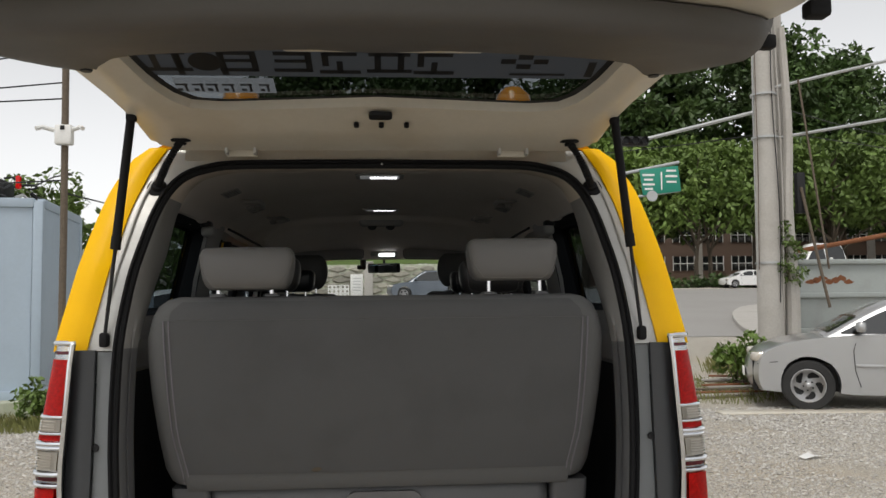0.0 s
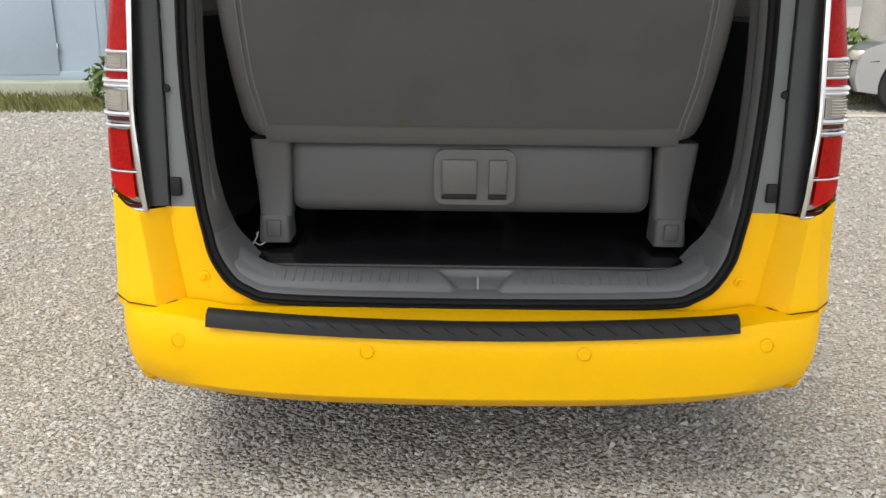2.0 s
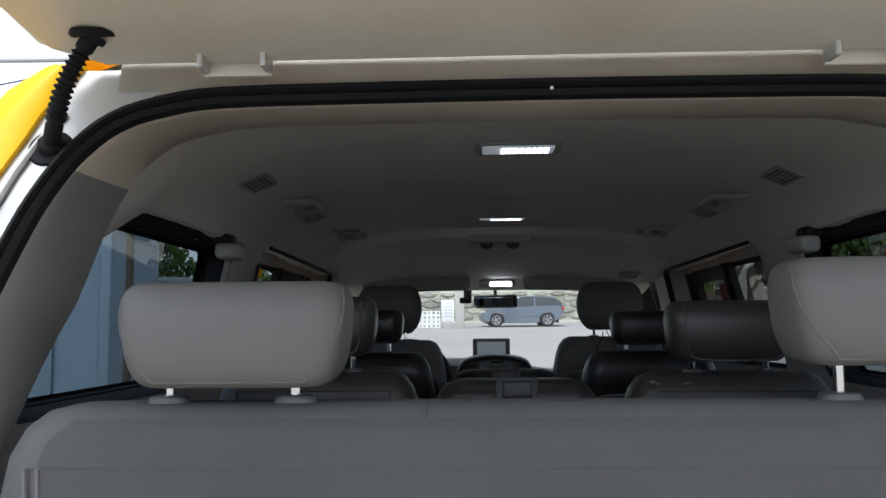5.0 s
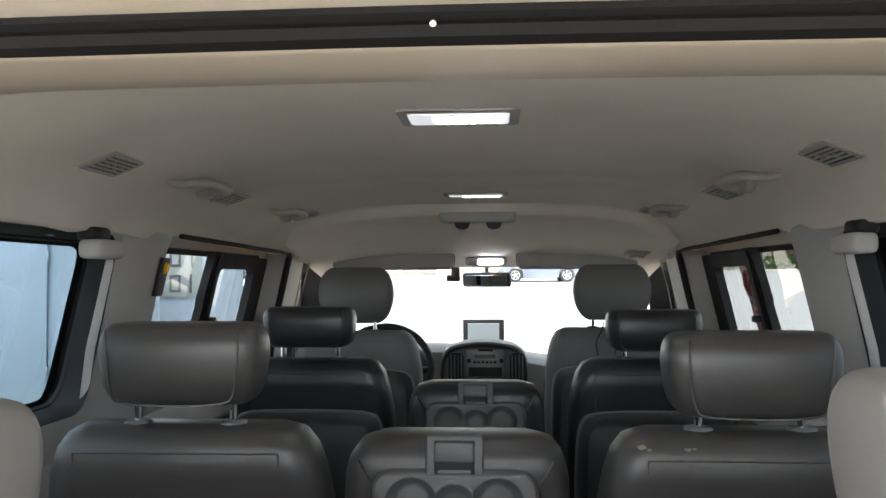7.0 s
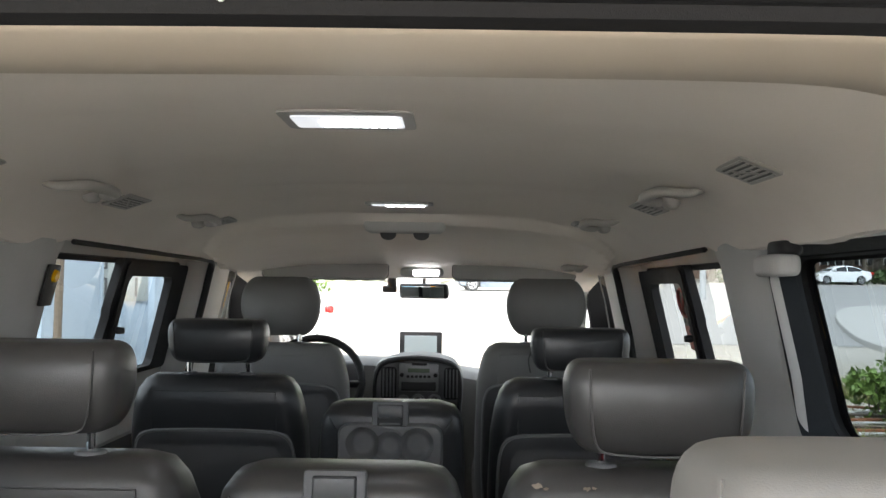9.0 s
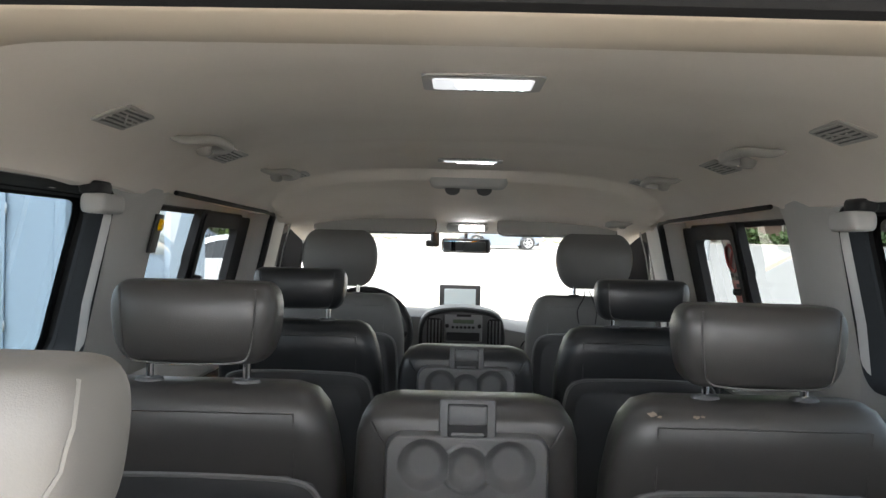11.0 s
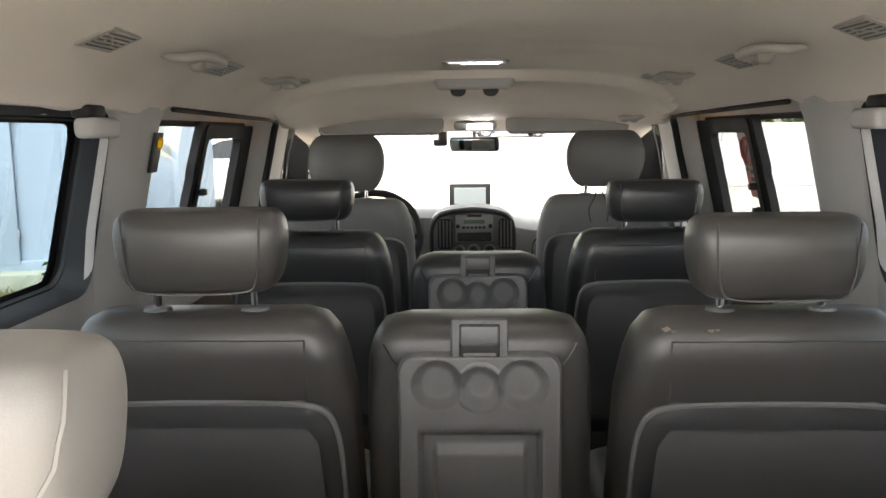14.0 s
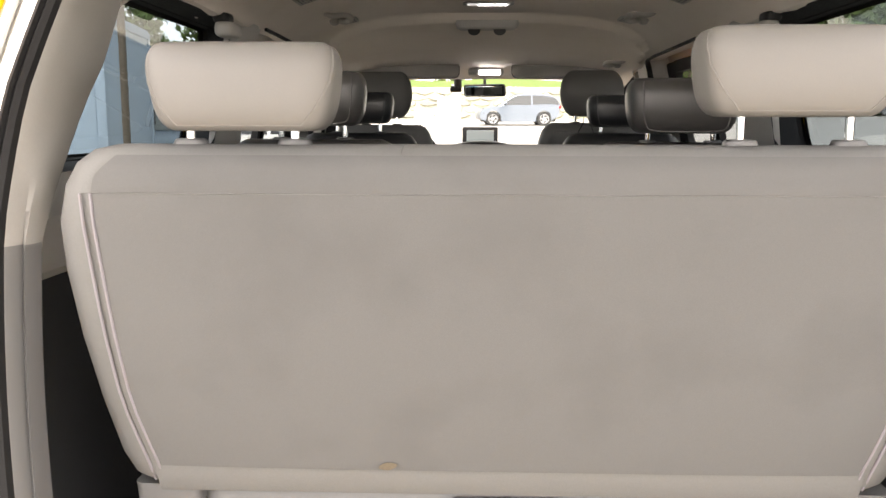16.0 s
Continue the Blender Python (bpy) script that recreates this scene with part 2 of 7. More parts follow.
def stone_mat():
    """Loose crushed stone: each piece of its own grey, with a rough grain."""
    m = mat("crushed_stone", (0.5, 0.5, 0.5), 0.9, 0, 120, 0.12, 0.4, 400, spec=0.2)
    n, l = m.node_tree.nodes, m.node_tree.links
    b = n["Principled BSDF"]
    grain = b.inputs["Base Color"].links[0].from_socket
    geo, ramp, mx = n.new("ShaderNodeNewGeometry"), n.new("ShaderNodeValToRGB"), n.new("ShaderNodeMix")
    e = ramp.color_ramp.elements
    e[0].color, e[1].color = (0.36, 0.345, 0.32, 1), (0.74, 0.72, 0.68, 1)
    for p, c in ((0.15, (0.46, 0.44, 0.405, 1)), (0.55, (0.56, 0.54, 0.50, 1)), (0.85, (0.64, 0.62, 0.58, 1))):
        e.new(p).color = c
    mx.data_type, mx.blend_type = "RGBA", "MULTIPLY"
    mx.inputs[0].default_value = 1.0
    l.new(geo.outputs["Random Per Island"], ramp.inputs[0])
    l.new(ramp.outputs[0], mx.inputs[6])
    gain = n.new("ShaderNodeVectorMath")
    gain.operation = "SCALE"
    gain.inputs["Scale"].default_value = 1.72
    l.new(grain, gain.inputs[0])
    l.new(gain.outputs[0], mx.inputs[7])
    l.new(mx.outputs[2], b.inputs["Base Color"])
    return m


STONE = stone_mat()
ROADM = mat("pale_asphalt", (0.30, 0.29, 0.275), 0.9, 0, 60, 0.15, 0.4, 150, stain=0.3, stain_col=(0.23, 0.22, 0.2), wear=0.2)
BLUE = mat("blue_grey_container_paint", (0.37, 0.45, 0.53), 0.55, 0, 20, 0.05, 0.1, 60, stain=0.35, stain_col=(0.30, 0.36, 0.42), wear=1.5)
RUST = mat("rust", (0.20, 0.075, 0.03), 0.85, 0, 60, 0.4, 0.5, 120)
MOSSC = mat("mossy_concrete", (0.40, 0.42, 0.33), 0.9, 0, 30, 0.15, 0.5, 80, stain=0.6, stain_col=(0.20, 0.24, 0.13), wear=2)
CONC = mat("concrete", (0.42, 0.40, 0.37), 0.9, 0, 30, 0.15, 0.5, 80, stain=0.5, stain_col=(0.30, 0.28, 0.24), wear=2)
CARP = mat("silver_car_paint", (0.42, 0.425, 0.43), 0.32, 0.6, 400, 0.03, 0, 500, 0.8)
GREYCAR = mat("blue_grey_car_paint", (0.09, 0.11, 0.14), 0.3, 0.5, 400, 0.03, 0, 500, 0.8)
WHITECAR = mat("white_car_paint", (0.75, 0.75, 0.74), 0.3, 0, 400, 0.03, 0, 500, 0.8)
TYRE = mat("tyre_rubber", (0.02, 0.02, 0.02), 0.8, 0, 200, 0.2, 0.3, 300)
ALLOY = mat("alloy_wheel", (0.55, 0.55, 0.56), 0.3, 0.9, 100, 0.05)
CARGLASS = mat("dark_car_glass", (0.015, 0.017, 0.018), 0.08, 0, 50, 0.1, 0, 500, 0.6)
DALLOY = mat("shaded_alloy", (0.02, 0.02, 0.021), 0.4, 0.5, 100, 0.1)
def translucent(name, col):
    """Thin sheet that lets light through, such as a sticker on glass."""
    m = bpy.data.materials.new(name)
    m.use_nodes = True
    n, l = m.node_tree.nodes, m.node_tree.links
    n.remove(n["Principled BSDF"])
    tr, df, mx = n.new("ShaderNodeBsdfTranslucent"), n.new("ShaderNodeBsdfDiffuse"), n.new("ShaderNodeMixShader")
    tr.inputs[0].default_value = (*col, 1)
    df.inputs[0].default_value = (*col, 1)
    mx.inputs[0].default_value = 0.35
    l.new(tr.outputs[0], mx.inputs[1])
    l.new(df.outputs[0], mx.inputs[2])
    l.new(mx.outputs[0], n["Material Output"].inputs[0])
    return m


STICKW = translucent("white_sticker_film", (0.9, 0.9, 0.92))
FILMG = translucent("grey_window_film", (0.14, 0.148, 0.163))
GALV = mat("galvanised_steel", (0.42, 0.43, 0.43), 0.45, 0.6, 60, 0.12)
GREYW = mat("grey_green_painted_steel", (0.33, 0.36, 0.35), 0.6, 0, 30, 0.08, 0.2, 80, stain=0.4, stain_col=(0.25, 0.25, 0.23), wear=2)
BLUEP = mat("blue_panel_paint", (0.03, 0.14, 0.34), 0.45, 0, 40, 0.1)
STONEW = mat("rough_grey_stone", (0.30, 0.29, 0.245), 0.95, 0, 6, 0.35, 0.6, 20, per=0.3)
BARK = mat("bark", (0.12, 0.095, 0.07), 0.95, 0, 30, 0.4, 0.8, 40)
LEAF = mat("leaves", (0.045, 0.085, 0.018), 0.6, 0, 3, 0.5, per=0.35, wear=0.4, stain=0.5, stain_col=(0.09, 0.13, 0.02))
LEAFL = mat("light_leaves", (0.10, 0.16, 0.028), 0.6, 0, 3, 0.4, per=0.25, wear=0.4, stain=0.4, stain_col=(0.15, 0.2, 0.04))
GRASSM = mat("grass", (0.17, 0.18, 0.055), 0.8, 0, 5, 0.5, stain=0.5, stain_col=(0.25, 0.21, 0.09), wear=2)
SIGNG = mat("green_sign_paint", (0.01, 0.22, 0.15), 0.5, 0, 20, 0.05)
WHITEP = mat("white_paint", (0.75, 0.75, 0.73), 0.5, 0, 40, 0.05, stain=0.2)
BRICK = mat("brown_brick_facade", (0.16, 0.11, 0.085), 0.9, 0, 10, 0.2, 0.3, 40)


# ---- building helpers ----
ORG = {}


def thing(name, label, category, at=(0, 0, 0), group="", kind="", turn=0.0):
    ob = new(name)
    ob.matrix_basis = pose(*at, 0, 0, turn)
    ORG[ob] = ob.matrix_basis.copy()
    return tagged(ob, label, category, group, kind)


def part(name, bm, material, parent=None, label="", world_space=False, smooth=True, auto=35.0):
    """One mesh object under a thing or a part. Vertices are in the thing's own space, or in the world's."""
    if world_space and parent is not None:
        top = parent
        while top.parent is not None:
            top = top.parent
        bm.transform(ORG[top].inverted())
    bmesh.ops.recalc_face_normals(bm, faces=bm.faces[:])
    if smooth:
        lim = radians(auto)
        for f in bm.faces:
            f.smooth = True
        for e in bm.edges:
            if len(e.link_faces) == 2 and e.calc_face_angle(0) > lim:
                e.smooth = False
    me = bpy.data.meshes.new(name)
    bm.to_mesh(me)
    bm.free()
    me.materials.append(material)
    ob = new(name, me)
    if parent is not None:
        ob.parent = parent
    else:
        ORG[ob] = Matrix()
    if label:
        ob["label"] = label
    return ob


def setting(name, bm, material, label, category, smooth=False):
    ob = part(name, bm, material, None, "", False, smooth)
    return tagged(ob, label, category, "", "structure")


def box(c, s, bev=0.0, seg=2, m=None, bm=None):
    """A block with rounded edges: centre, size."""
    bm = bm or bmesh.new()
    r = bmesh.ops.create_cube(bm, size=1.0, matrix=(m or Matrix()) @ Matrix.Translation(c) @ Matrix.Diagonal((*s, 1)))
    if bev:
        es = list({e for v in r["verts"] for e in v.link_edges})
        bmesh.ops.bevel(bm, geom=es, offset=bev, segments=seg, affect="EDGES", profile=0.5)
    return bm


def tube(pts, r, n=10, bm=None, cap=True, radii=None):
    """A round bar along points."""
    bm = bm or bmesh.new()
    pts = [Vector(p) for p in pts]
    rings = []
    for i, p in enumerate(pts):
        d = (pts[min(i + 1, len(pts) - 1)] - pts[max(i - 1, 0)]).normalized()
        a = d.orthogonal().normalized() if i == 0 else (a0 - d * a0.dot(d)).normalized()
        a0 = a
        b = d.cross(a)
        rr = radii[i] if radii else r
        rings.append([bm.verts.new(p + (a * math.cos(k * 2 * math.pi / n) + b * math.sin(k * 2 * math.pi / n)) * rr) for k in range(n)])
    for u, v in zip(rings, rings[1:]):
        for k in range(n):
            bm.faces.new((u[k], u[(k + 1) % n], v[(k + 1) % n], v[k]))
    if cap:
        bm.faces.new(rings[0][::-1])
        bm.faces.new(rings[-1])
    return bm


def loft(rings, closed=True, cap=True, bm=None):
    """Quads between rings of points."""
    bm = bm or bmesh.new()
    vs = [[bm.verts.new(p) for p in r] for r in rings]
    for u, v in zip(vs, vs[1:]):
        n = len(u)
        for k in range(n if closed else n - 1):
            bm.faces.new((u[k], u[(k + 1) % n], v[(k + 1) % n], v[k]))
    if cap and closed:
        bm.faces.new(vs[0][::-1])
        bm.faces.new(vs[-1])
    return bm


def plate(outline, t, axis="y", at=0.0):
    """A flat piece from a 2D outline, t thick. axis y: outline is (x, z); x: (y, z); z: (x, y)."""
    def p3(a, b, c):
        return {"y": (a, c, b), "x": (c, a, b), "z": (a, b, c)}[axis]
    return loft([[p3(a, b, at) for a, b in outline], [p3(a, b, at + t) for a, b in outline]])


def rrect(w, h, r, n=5, cx=0.0, cy=0.0):
    """The outline of a rounded rectangle."""
    out = []
    for sx, sy, a0 in ((1, 1, 0), (-1, 1, 90), (-1, -1, 180), (1, -1, 270)):
        for k in range(n + 1):
            a = radians(a0 + 90 * k / n)
            out.append((cx + sx * (w / 2 - r) + r * math.cos(a), cy + sy * (h / 2 - r) + r * math.sin(a)))
    return out


def lathe(profile, n=24, m=None, bm=None):
    """A turned piece round z from (r, z)."""
    bm = bm or bmesh.new()
    m = m or Matrix()
    rings = [[m @ Vector((r * math.cos(2 * math.pi * k / n), r * math.sin(2 * math.pi * k / n), z)) for k in range(n)] for r, z in profile]
    return loft(rings, True, True, bm)


def cushion(w, d, h, r=0.4, n=14, puff=0.0, taper=0.0, lean=0.0, c=(0, 0, 0), exp=4.0, ez=3.0):
    """A padded block: a stack of rounded outlines, narrower by taper at the bottom, leaning along y by lean, with rounded top and bottom edges."""
    rings = []
    m = 40
    for i in range(n + 1):
        v = -math.cos(math.pi * i / n)
        z = v * h / 2
        k = max(0.0, 1 - abs(v) ** ez) ** (1 / ez)
        k = max(k, 0.02)
        ww = (w / 2) * (1 + taper * v)
        shrink = r * min(d, h) / 2 * (1 - k)
        wx, wy = max(0.004, ww - shrink), max(0.004, d / 2 - shrink)
        ring = []
        for j in range(m):
            a = 2 * math.pi * j / m
            ca, sa = math.cos(a), math.sin(a)
            px = abs(ca) ** (2 / exp) * (1 if ca > 0 else -1) * wx
            py = abs(sa) ** (2 / exp) * (1 if sa > 0 else -1) * wy * (1 + puff * (1 - (px / max(wx, 1e-4)) ** 2) * k)
            ring.append((c[0] + px, c[1] + py + lean * z, c[2] + z))
        rings.append(ring)
    return loft(rings)


def lerp_table(tab, z):
    return float(np.interp(z, [a for a, b in tab], [b for a, b in tab]))


def mirror_x(bm):
    bmesh.ops.scale(bm, vec=(-1, 1, 1), verts=bm.verts[:])
    bmesh.ops.reverse_faces(bm, faces=bm.faces[:])
    return bm


# ---- the van: shell ----
YREAR = [(0.3, 2.56), (0.45, 2.57), (0.59, 2.583), (1.05, 2.622), (1.32, 2.638), (1.5, 2.68), (1.65, 2.745), (1.75, 2.80), (1.82, 2.83), (1.95, 2.89)]
HALF = [(0.25, 0.84), (0.35, 0.90), (0.6, 0.945), (0.9, 0.95), (1.1, 0.94), (1.3, 0.90), (1.5, 0.86), (1.74, 0.80), (1.85, 0.72), (1.9, 0.62)]
XOUT = [(0.25, 0.80), (0.5, 0.835), (0.58, 0.845), (0.70, 0.874), (0.85, 0.874), (1.08, 0.868), (1.31, 0.835), (1.46, 0.806), (1.585, 0.783), (1.74, 0.748), (1.84, 0.695), (1.9, 0.61)]
XIN = [(0.55, 0.72), (1.0, 0.765), (1.28, 0.77), (1.36, 0.752), (1.5, 0.735), (1.7, 0.69), (1.78, 0.655)]
OPENING = [(0.0, 0.517), (0.30, 0.519), (0.50, 0.526), (0.56, 0.545), (0.605, 0.575), (0.645, 0.64), (0.662, 0.71), (0.676, 0.79), (0.690, 0.94), (0.697, 1.10), (0.692, 1.30),
           (0.674, 1.47), (0.642, 1.63), (0.617, 1.715), (0.588, 1.765), (0.55, 1.797), (0.50, 1.815), (0.42, 1.828), (0.20, 1.831), (0.0, 1.832)]


SIDE_DEPTH = [(0.5, 1.0), (0.60, 1.0), (0.72, 0.55), (0.85, 0.32), (1.30, 0.32), (1.45, 0.6), (1.6, 0.85), (1.75, 1.0), (1.80, 1.08), (1.83, 1.12)]


def yr(z):
    return lerp_table(YREAR, z)


def smoothed(pts, per=4):
    """Catmull-Rom through points."""
    out = []
    for i in range(len(pts) - 1):
        p0, p1, p2, p3 = (np.array(pts[max(0, min(len(pts) - 1, i + k))], float) for k in (-1, 0, 1, 2))
        for j in range(per):
            t = j / per
            out.append(tuple(0.5 * (2 * p1 + (p2 - p0) * t + (2 * p0 - 5 * p1 + 4 * p2 - p3) * t * t + (3 * p1 - p0 - 3 * p2 + p3) * t ** 3)))
    out.append(tuple(pts[-1]))
    return out


def opening_ring(inset, dy):
    """The rear opening's outline, moved inwards by inset and forwards by dy (less at the sides), as a closed ring."""
    half = smoothed(OPENING, 4)
    pts = []
    for i, p in enumerate(half):
        a, b = np.array(half[max(i - 1, 0)]), np.array(half[min(i + 1, len(half) - 1)])
        d = (b - a) / np.linalg.norm(b - a)
        n = np.array((-d[1], d[0]))
        q = np.array(p) + n * (inset(p[1]) if callable(inset) else inset)
        pts.append((q[0] if 0 < i < len(half) - 1 else 0.0, q[1], p[1]))
    ring = [(x, yr(z0) + dy * (lerp_table(SIDE_DEPTH, z0) if dy > 0.05 else 1.0), z) for x, z, z0 in pts]
    return ring + [(-x, y, z) for x, y, z in ring[-2:0:-1]]


van = thing("van", "yellow school minivan parked on gravel with its tailgate raised", "van", (0, 4.9, 0))


def vp(name, bm, material, label="", parent=None, **k):
    return part(name, bm, material, parent or van, label, world_space=True, **k)


def side_x(y, z):
    """The outer skin's half width."""
    a, b = lerp_table(XOUT, z), lerp_table(HALF, z)
    u = min(1.0, max(0.0, (y - yr(z)) / 0.5))
    x = a + (b - a) * (1 - (1 - u) ** 2)
    if y > 6.0:
        v = (y - 6.0) / 1.5
        x *= 1 - 0.10 * v * v - 0.10 * max(0, v - 0.6) ** 2
    return x


ZROWS = [0.27, 0.36, 0.48, 0.62, 0.8, 1.0, 1.16, 1.33, 1.42, 1.52, 1.62, 1.69, 1.745, 1.80, 1.85]
YCOLS = [None, 0.03, 0.075, 2.94, 3.4, 3.93, 4.12, 4.7, 5.30, 5.42, 5.6, 5.85, 6.2, 6.6, 7.0, 7.3, 7.45]
WINDOWS = ((2.94, 3.93), (4.12, 5.30), (5.42, 5.85))


def col_y(c, z):
    y = YCOLS[c]
    if y is None:
        return yr(z)
    if y < 1:
        return yr(z) + y
    return y


def top_at(y):
    """The height of the body's upper edge along the front."""
    if y < 5.8:
        return 1.85
    return lerp_table([(5.8, 1.85), (6.2, 1.52), (6.6, 1.18), (7.0, 1.08), (7.3, 0.98), (7.5, 0.85)], y)


def side_panel(sx):
    bm = bmesh.new()
    vs = {}
    for c in range(len(YCOLS)):
        for r, z in enumerate(ZROWS):
            y = col_y(c, z)
            zz = min(max(z, 0.46) if y < 2.9 else z, top_at(y))
            vs[c, r] = bm.verts.new((sx * side_x(y, zz), y, zz))
    for c in range(len(YCOLS) - 1):
        for r in range(len(ZROWS) - 1):
            ya, yb, za = YCOLS[c], YCOLS[c + 1], ZROWS[r]
            if ya and ya > 1 and 1.32 < za < 1.74 and any(a - 0.01 < ya and yb < b + 0.01 for a, b in WINDOWS):
                continue
            q = (vs[c, r], vs[c + 1, r], vs[c + 1, r + 1], vs[c, r + 1])
            if (q[0].co - q[3].co).length < 1e-4 and (q[1].co - q[2].co).length < 1e-4:
                continue
            bm.faces.new(q)
    bmesh.ops.remove_doubles(bm, verts=bm.verts[:], dist=1e-4)
    bmesh.ops.delete(bm, geom=[v for v in bm.verts if not v.link_faces], context="VERTS")
    return bm



for sx in (-1, 1):
    skin = vp("body_side", side_panel(sx), YELLOW, "glossy yellow painted steel side")
    bm = side_panel(sx)
    bmesh.ops.delete(bm, geom=[v for v in bm.verts if v.co.y < 2.93 or v.co.y > 7.05], context="VERTS")
    for v in bm.verts:
        v.co.x -= sx * 0.011
    vp("inner_skin", bm, TRIM, "", skin)

# roof and windscreen pillars
ROOF = [(0.72, 1.85), (0.68, 1.878), (0.60, 1.905), (0.42, 1.925), (0.2, 1.936), (0, 1.94)]
bm = bmesh.new()
rings = []
for y in (None, 2.96, 3.1, 3.5, 4.2, 5.0, 5.6, 5.8):
    ring = []
    for x, z in ROOF + [(-x, z) for x, z in ROOF[-2::-1]]:
        yy = yr(z) + 0.015 if y is None else y
        drop = 0.0 if y is None or y < 5.2 else 0.10 * ((y - 5.2) / 0.6) ** 2
        ring.append((x * (0.935 if y is None else 0.965 if y < 3 else 1.0), yy, z - drop * (1 if abs(x) < 0.6 else 0.4)))
    rings.append(ring)
loft(rings, False, False, bm)
bmesh.ops.solidify(bm, geom=bm.faces[:], thickness=0.015)
roof_ = vp("roof", bm, YELLOW, "yellow painted roof")
# added grey sheet above the headliner, keeps the roof's yellow bounce out
bm = loft([[(x * 0.985, y, z - 0.022) for x, z in ROOF + [(-x, z) for x, z in ROOF[-2::-1]]] for y in (2.90, 4.2, 5.3)], False, False)
vp("roof_lining", bm, TRIM, "", roof_)
# bonnet, nose, underside
bm = loft([[(-x, y, z), (-x * 0.5, y, z + c), (0, y, z + c * 1.2), (x * 0.5, y, z + c), (x, y, z)] for x, y, z, c in
           ((0.86, 6.62, 1.17, 0.03), (0.84, 7.0, 1.08, 0.04), (0.78, 7.3, 0.98, 0.04), (0.70, 7.47, 0.86, 0.02), (0.70, 7.52, 0.6, 0.0), (0.70, 7.48, 0.3, 0.0))], False, False)
bmesh.ops.solidify(bm, geom=bm.faces[:], thickness=0.02)
vp("bonnet", bm, YELLOW)
vp("underbody", box((0, 5.0, 0.36), (1.62, 4.7, 0.16), 0.03), BLACK)


def road_wheel(parent, c, r, w, world_space=True):
    """A wheel whose axle lies along x."""
    m = Matrix.Translation(c) @ pose(0, 0, 0, 0, 90, 0)
    t = part("wheel", lathe([(r * 0.62, -w / 2), (r * 0.9, -w / 2), (r, -w * 0.36), (r, w * 0.36), (r * 0.9, w / 2), (r * 0.62, w / 2)], 32, m), TYRE, parent, "black rubber tyre", world_space)
    sgn = 1 if c[0] > 0 else -1
    part("rim", lathe([(0.02, 0.3 * w * sgn), (r * 0.15, 0.32 * w * sgn), (r * 0.58, 0.36 * w * sgn), (r * 0.64, 0.48 * w * sgn), (r * 0.6, 0.2 * w * sgn)], 24, m), ALLOY, t, "silver alloy rim", world_space)
    return t


for x in (-0.80, 0.80):
    for y in (3.35, 6.55):
        road_wheel(van, (x, y, 0.33), 0.33, 0.21)


def band(za, zb, fa, fb, dy=0.0, n=10, cols=3, sx=1, bulge=0.0):
    """A strip of the rear face between two half-width curves."""
    rows = []
    for i in range(n + 1):
        z = za + (zb - za) * i / n
        row = [(sx * (fa(z) + (fb(z) - fa(z)) * j / cols), yr(z) + dy - bulge * math.sin(math.pi * j / cols), z) for j in range(cols + 1)]
        rows.append(row + [(x, y + 0.012, z) for x, y, z in row[::-1]])
    return loft(rows)


half_open = smoothed(OPENING, 4)


def x_open(z):
    up = [(p[1], p[0]) for p in half_open if p[0] > 0.3]
    return lerp_table(up, z)


YB = [(1.29, 0.758), (1.48, 0.724), (1.70, 0.682), (1.80, 0.648), (1.86, 0.612)]
for sx in (-1, 1):
    vp("rear_pillar", band(1.293, 1.86, lambda z: x_open(z) - 0.01 if z < 1.80 else 0.50, lambda z: lerp_table(YB, z), 0.004, 16, 4, sx), SILVER, "white-grey painted pillar with dirt streaks")
    vp("drain_bead", tube([(sx * (lerp_table(YB, z) - 0.020 - 0.010 * (z > 1.78)), yr(z) - 0.001, z) for z in np.linspace(1.40, 1.795, 10)], 0.0042, 6), SILVER, "raised edge of the rain channel")
    vp("pillar_edge", band(1.293, 1.865, lambda z: lerp_table(YB, z), lambda z: lerp_table(XOUT, z) + 0.004, -0.004, 16, 3, sx, 0.012), YELLOW, "yellow painted pillar edge")
    vp("pillar_panel", band(0.765, 1.29, lambda z: x_open(z) - 0.01, lambda z: 0.733 - 0.003 * (z - 0.77), 0.002, 8, 2, sx), PILLAR, "grey plastic pillar panel")
    vp("lamp_surround", band(0.772, 1.296, lambda z: 0.734 - 0.003 * (z - 0.77), lambda z: 0.795, -0.016, 8, 3, sx, 0.010), DTRIM, "dark grey plastic lamp surround")
    vp("corner_panel", band(0.50, 0.765, lambda z: x_open(z) - 0.004, lambda z: 0.745, 0.0, 10, 3, sx), YELLOW, "yellow painted lower corner")
# the strip over and under the opening
bm = loft([[(x, yr(1.826) + dy, z) for x in np.linspace(-0.56, 0.56, 9)] for z, dy in ((1.81, 0.0), (1.86, 0.012), (1.90, 0.03))], False, False)
bmesh.ops.solidify(bm, geom=bm.faces[:], thickness=0.012)
vp("roof_rear_header", bm, WHITE, "beige painted header with rain gutter")

# the rubber seal round the opening, and the grey trim inside it
prof = [(0.0, 0.0), (0.002, -0.012), (0.009, -0.018), (0.013, -0.010), (0.017, -0.015), (0.024, -0.010), (0.027, 0.004), (0.025, 0.02), (0.0, 0.02)]
rings = [opening_ring(i, d) for i, d in prof]
bm = bmesh.new()
loft(rings + [rings[0]], True, False, bm)
vp("door_seal", bm, RUBBER, "black rubber door seal")


def ring_band(prof):
    bm = bmesh.new()
    loft([opening_ring(i, d) for i, d in prof], True, False, bm)
    return bm


def lip(deep, flat):
    """Deeper at the sides and the sill than under the roof."""
    return lambda z: lerp_table([(0.5, deep), (1.55, deep), (1.80, flat), (1.84, flat)], z)


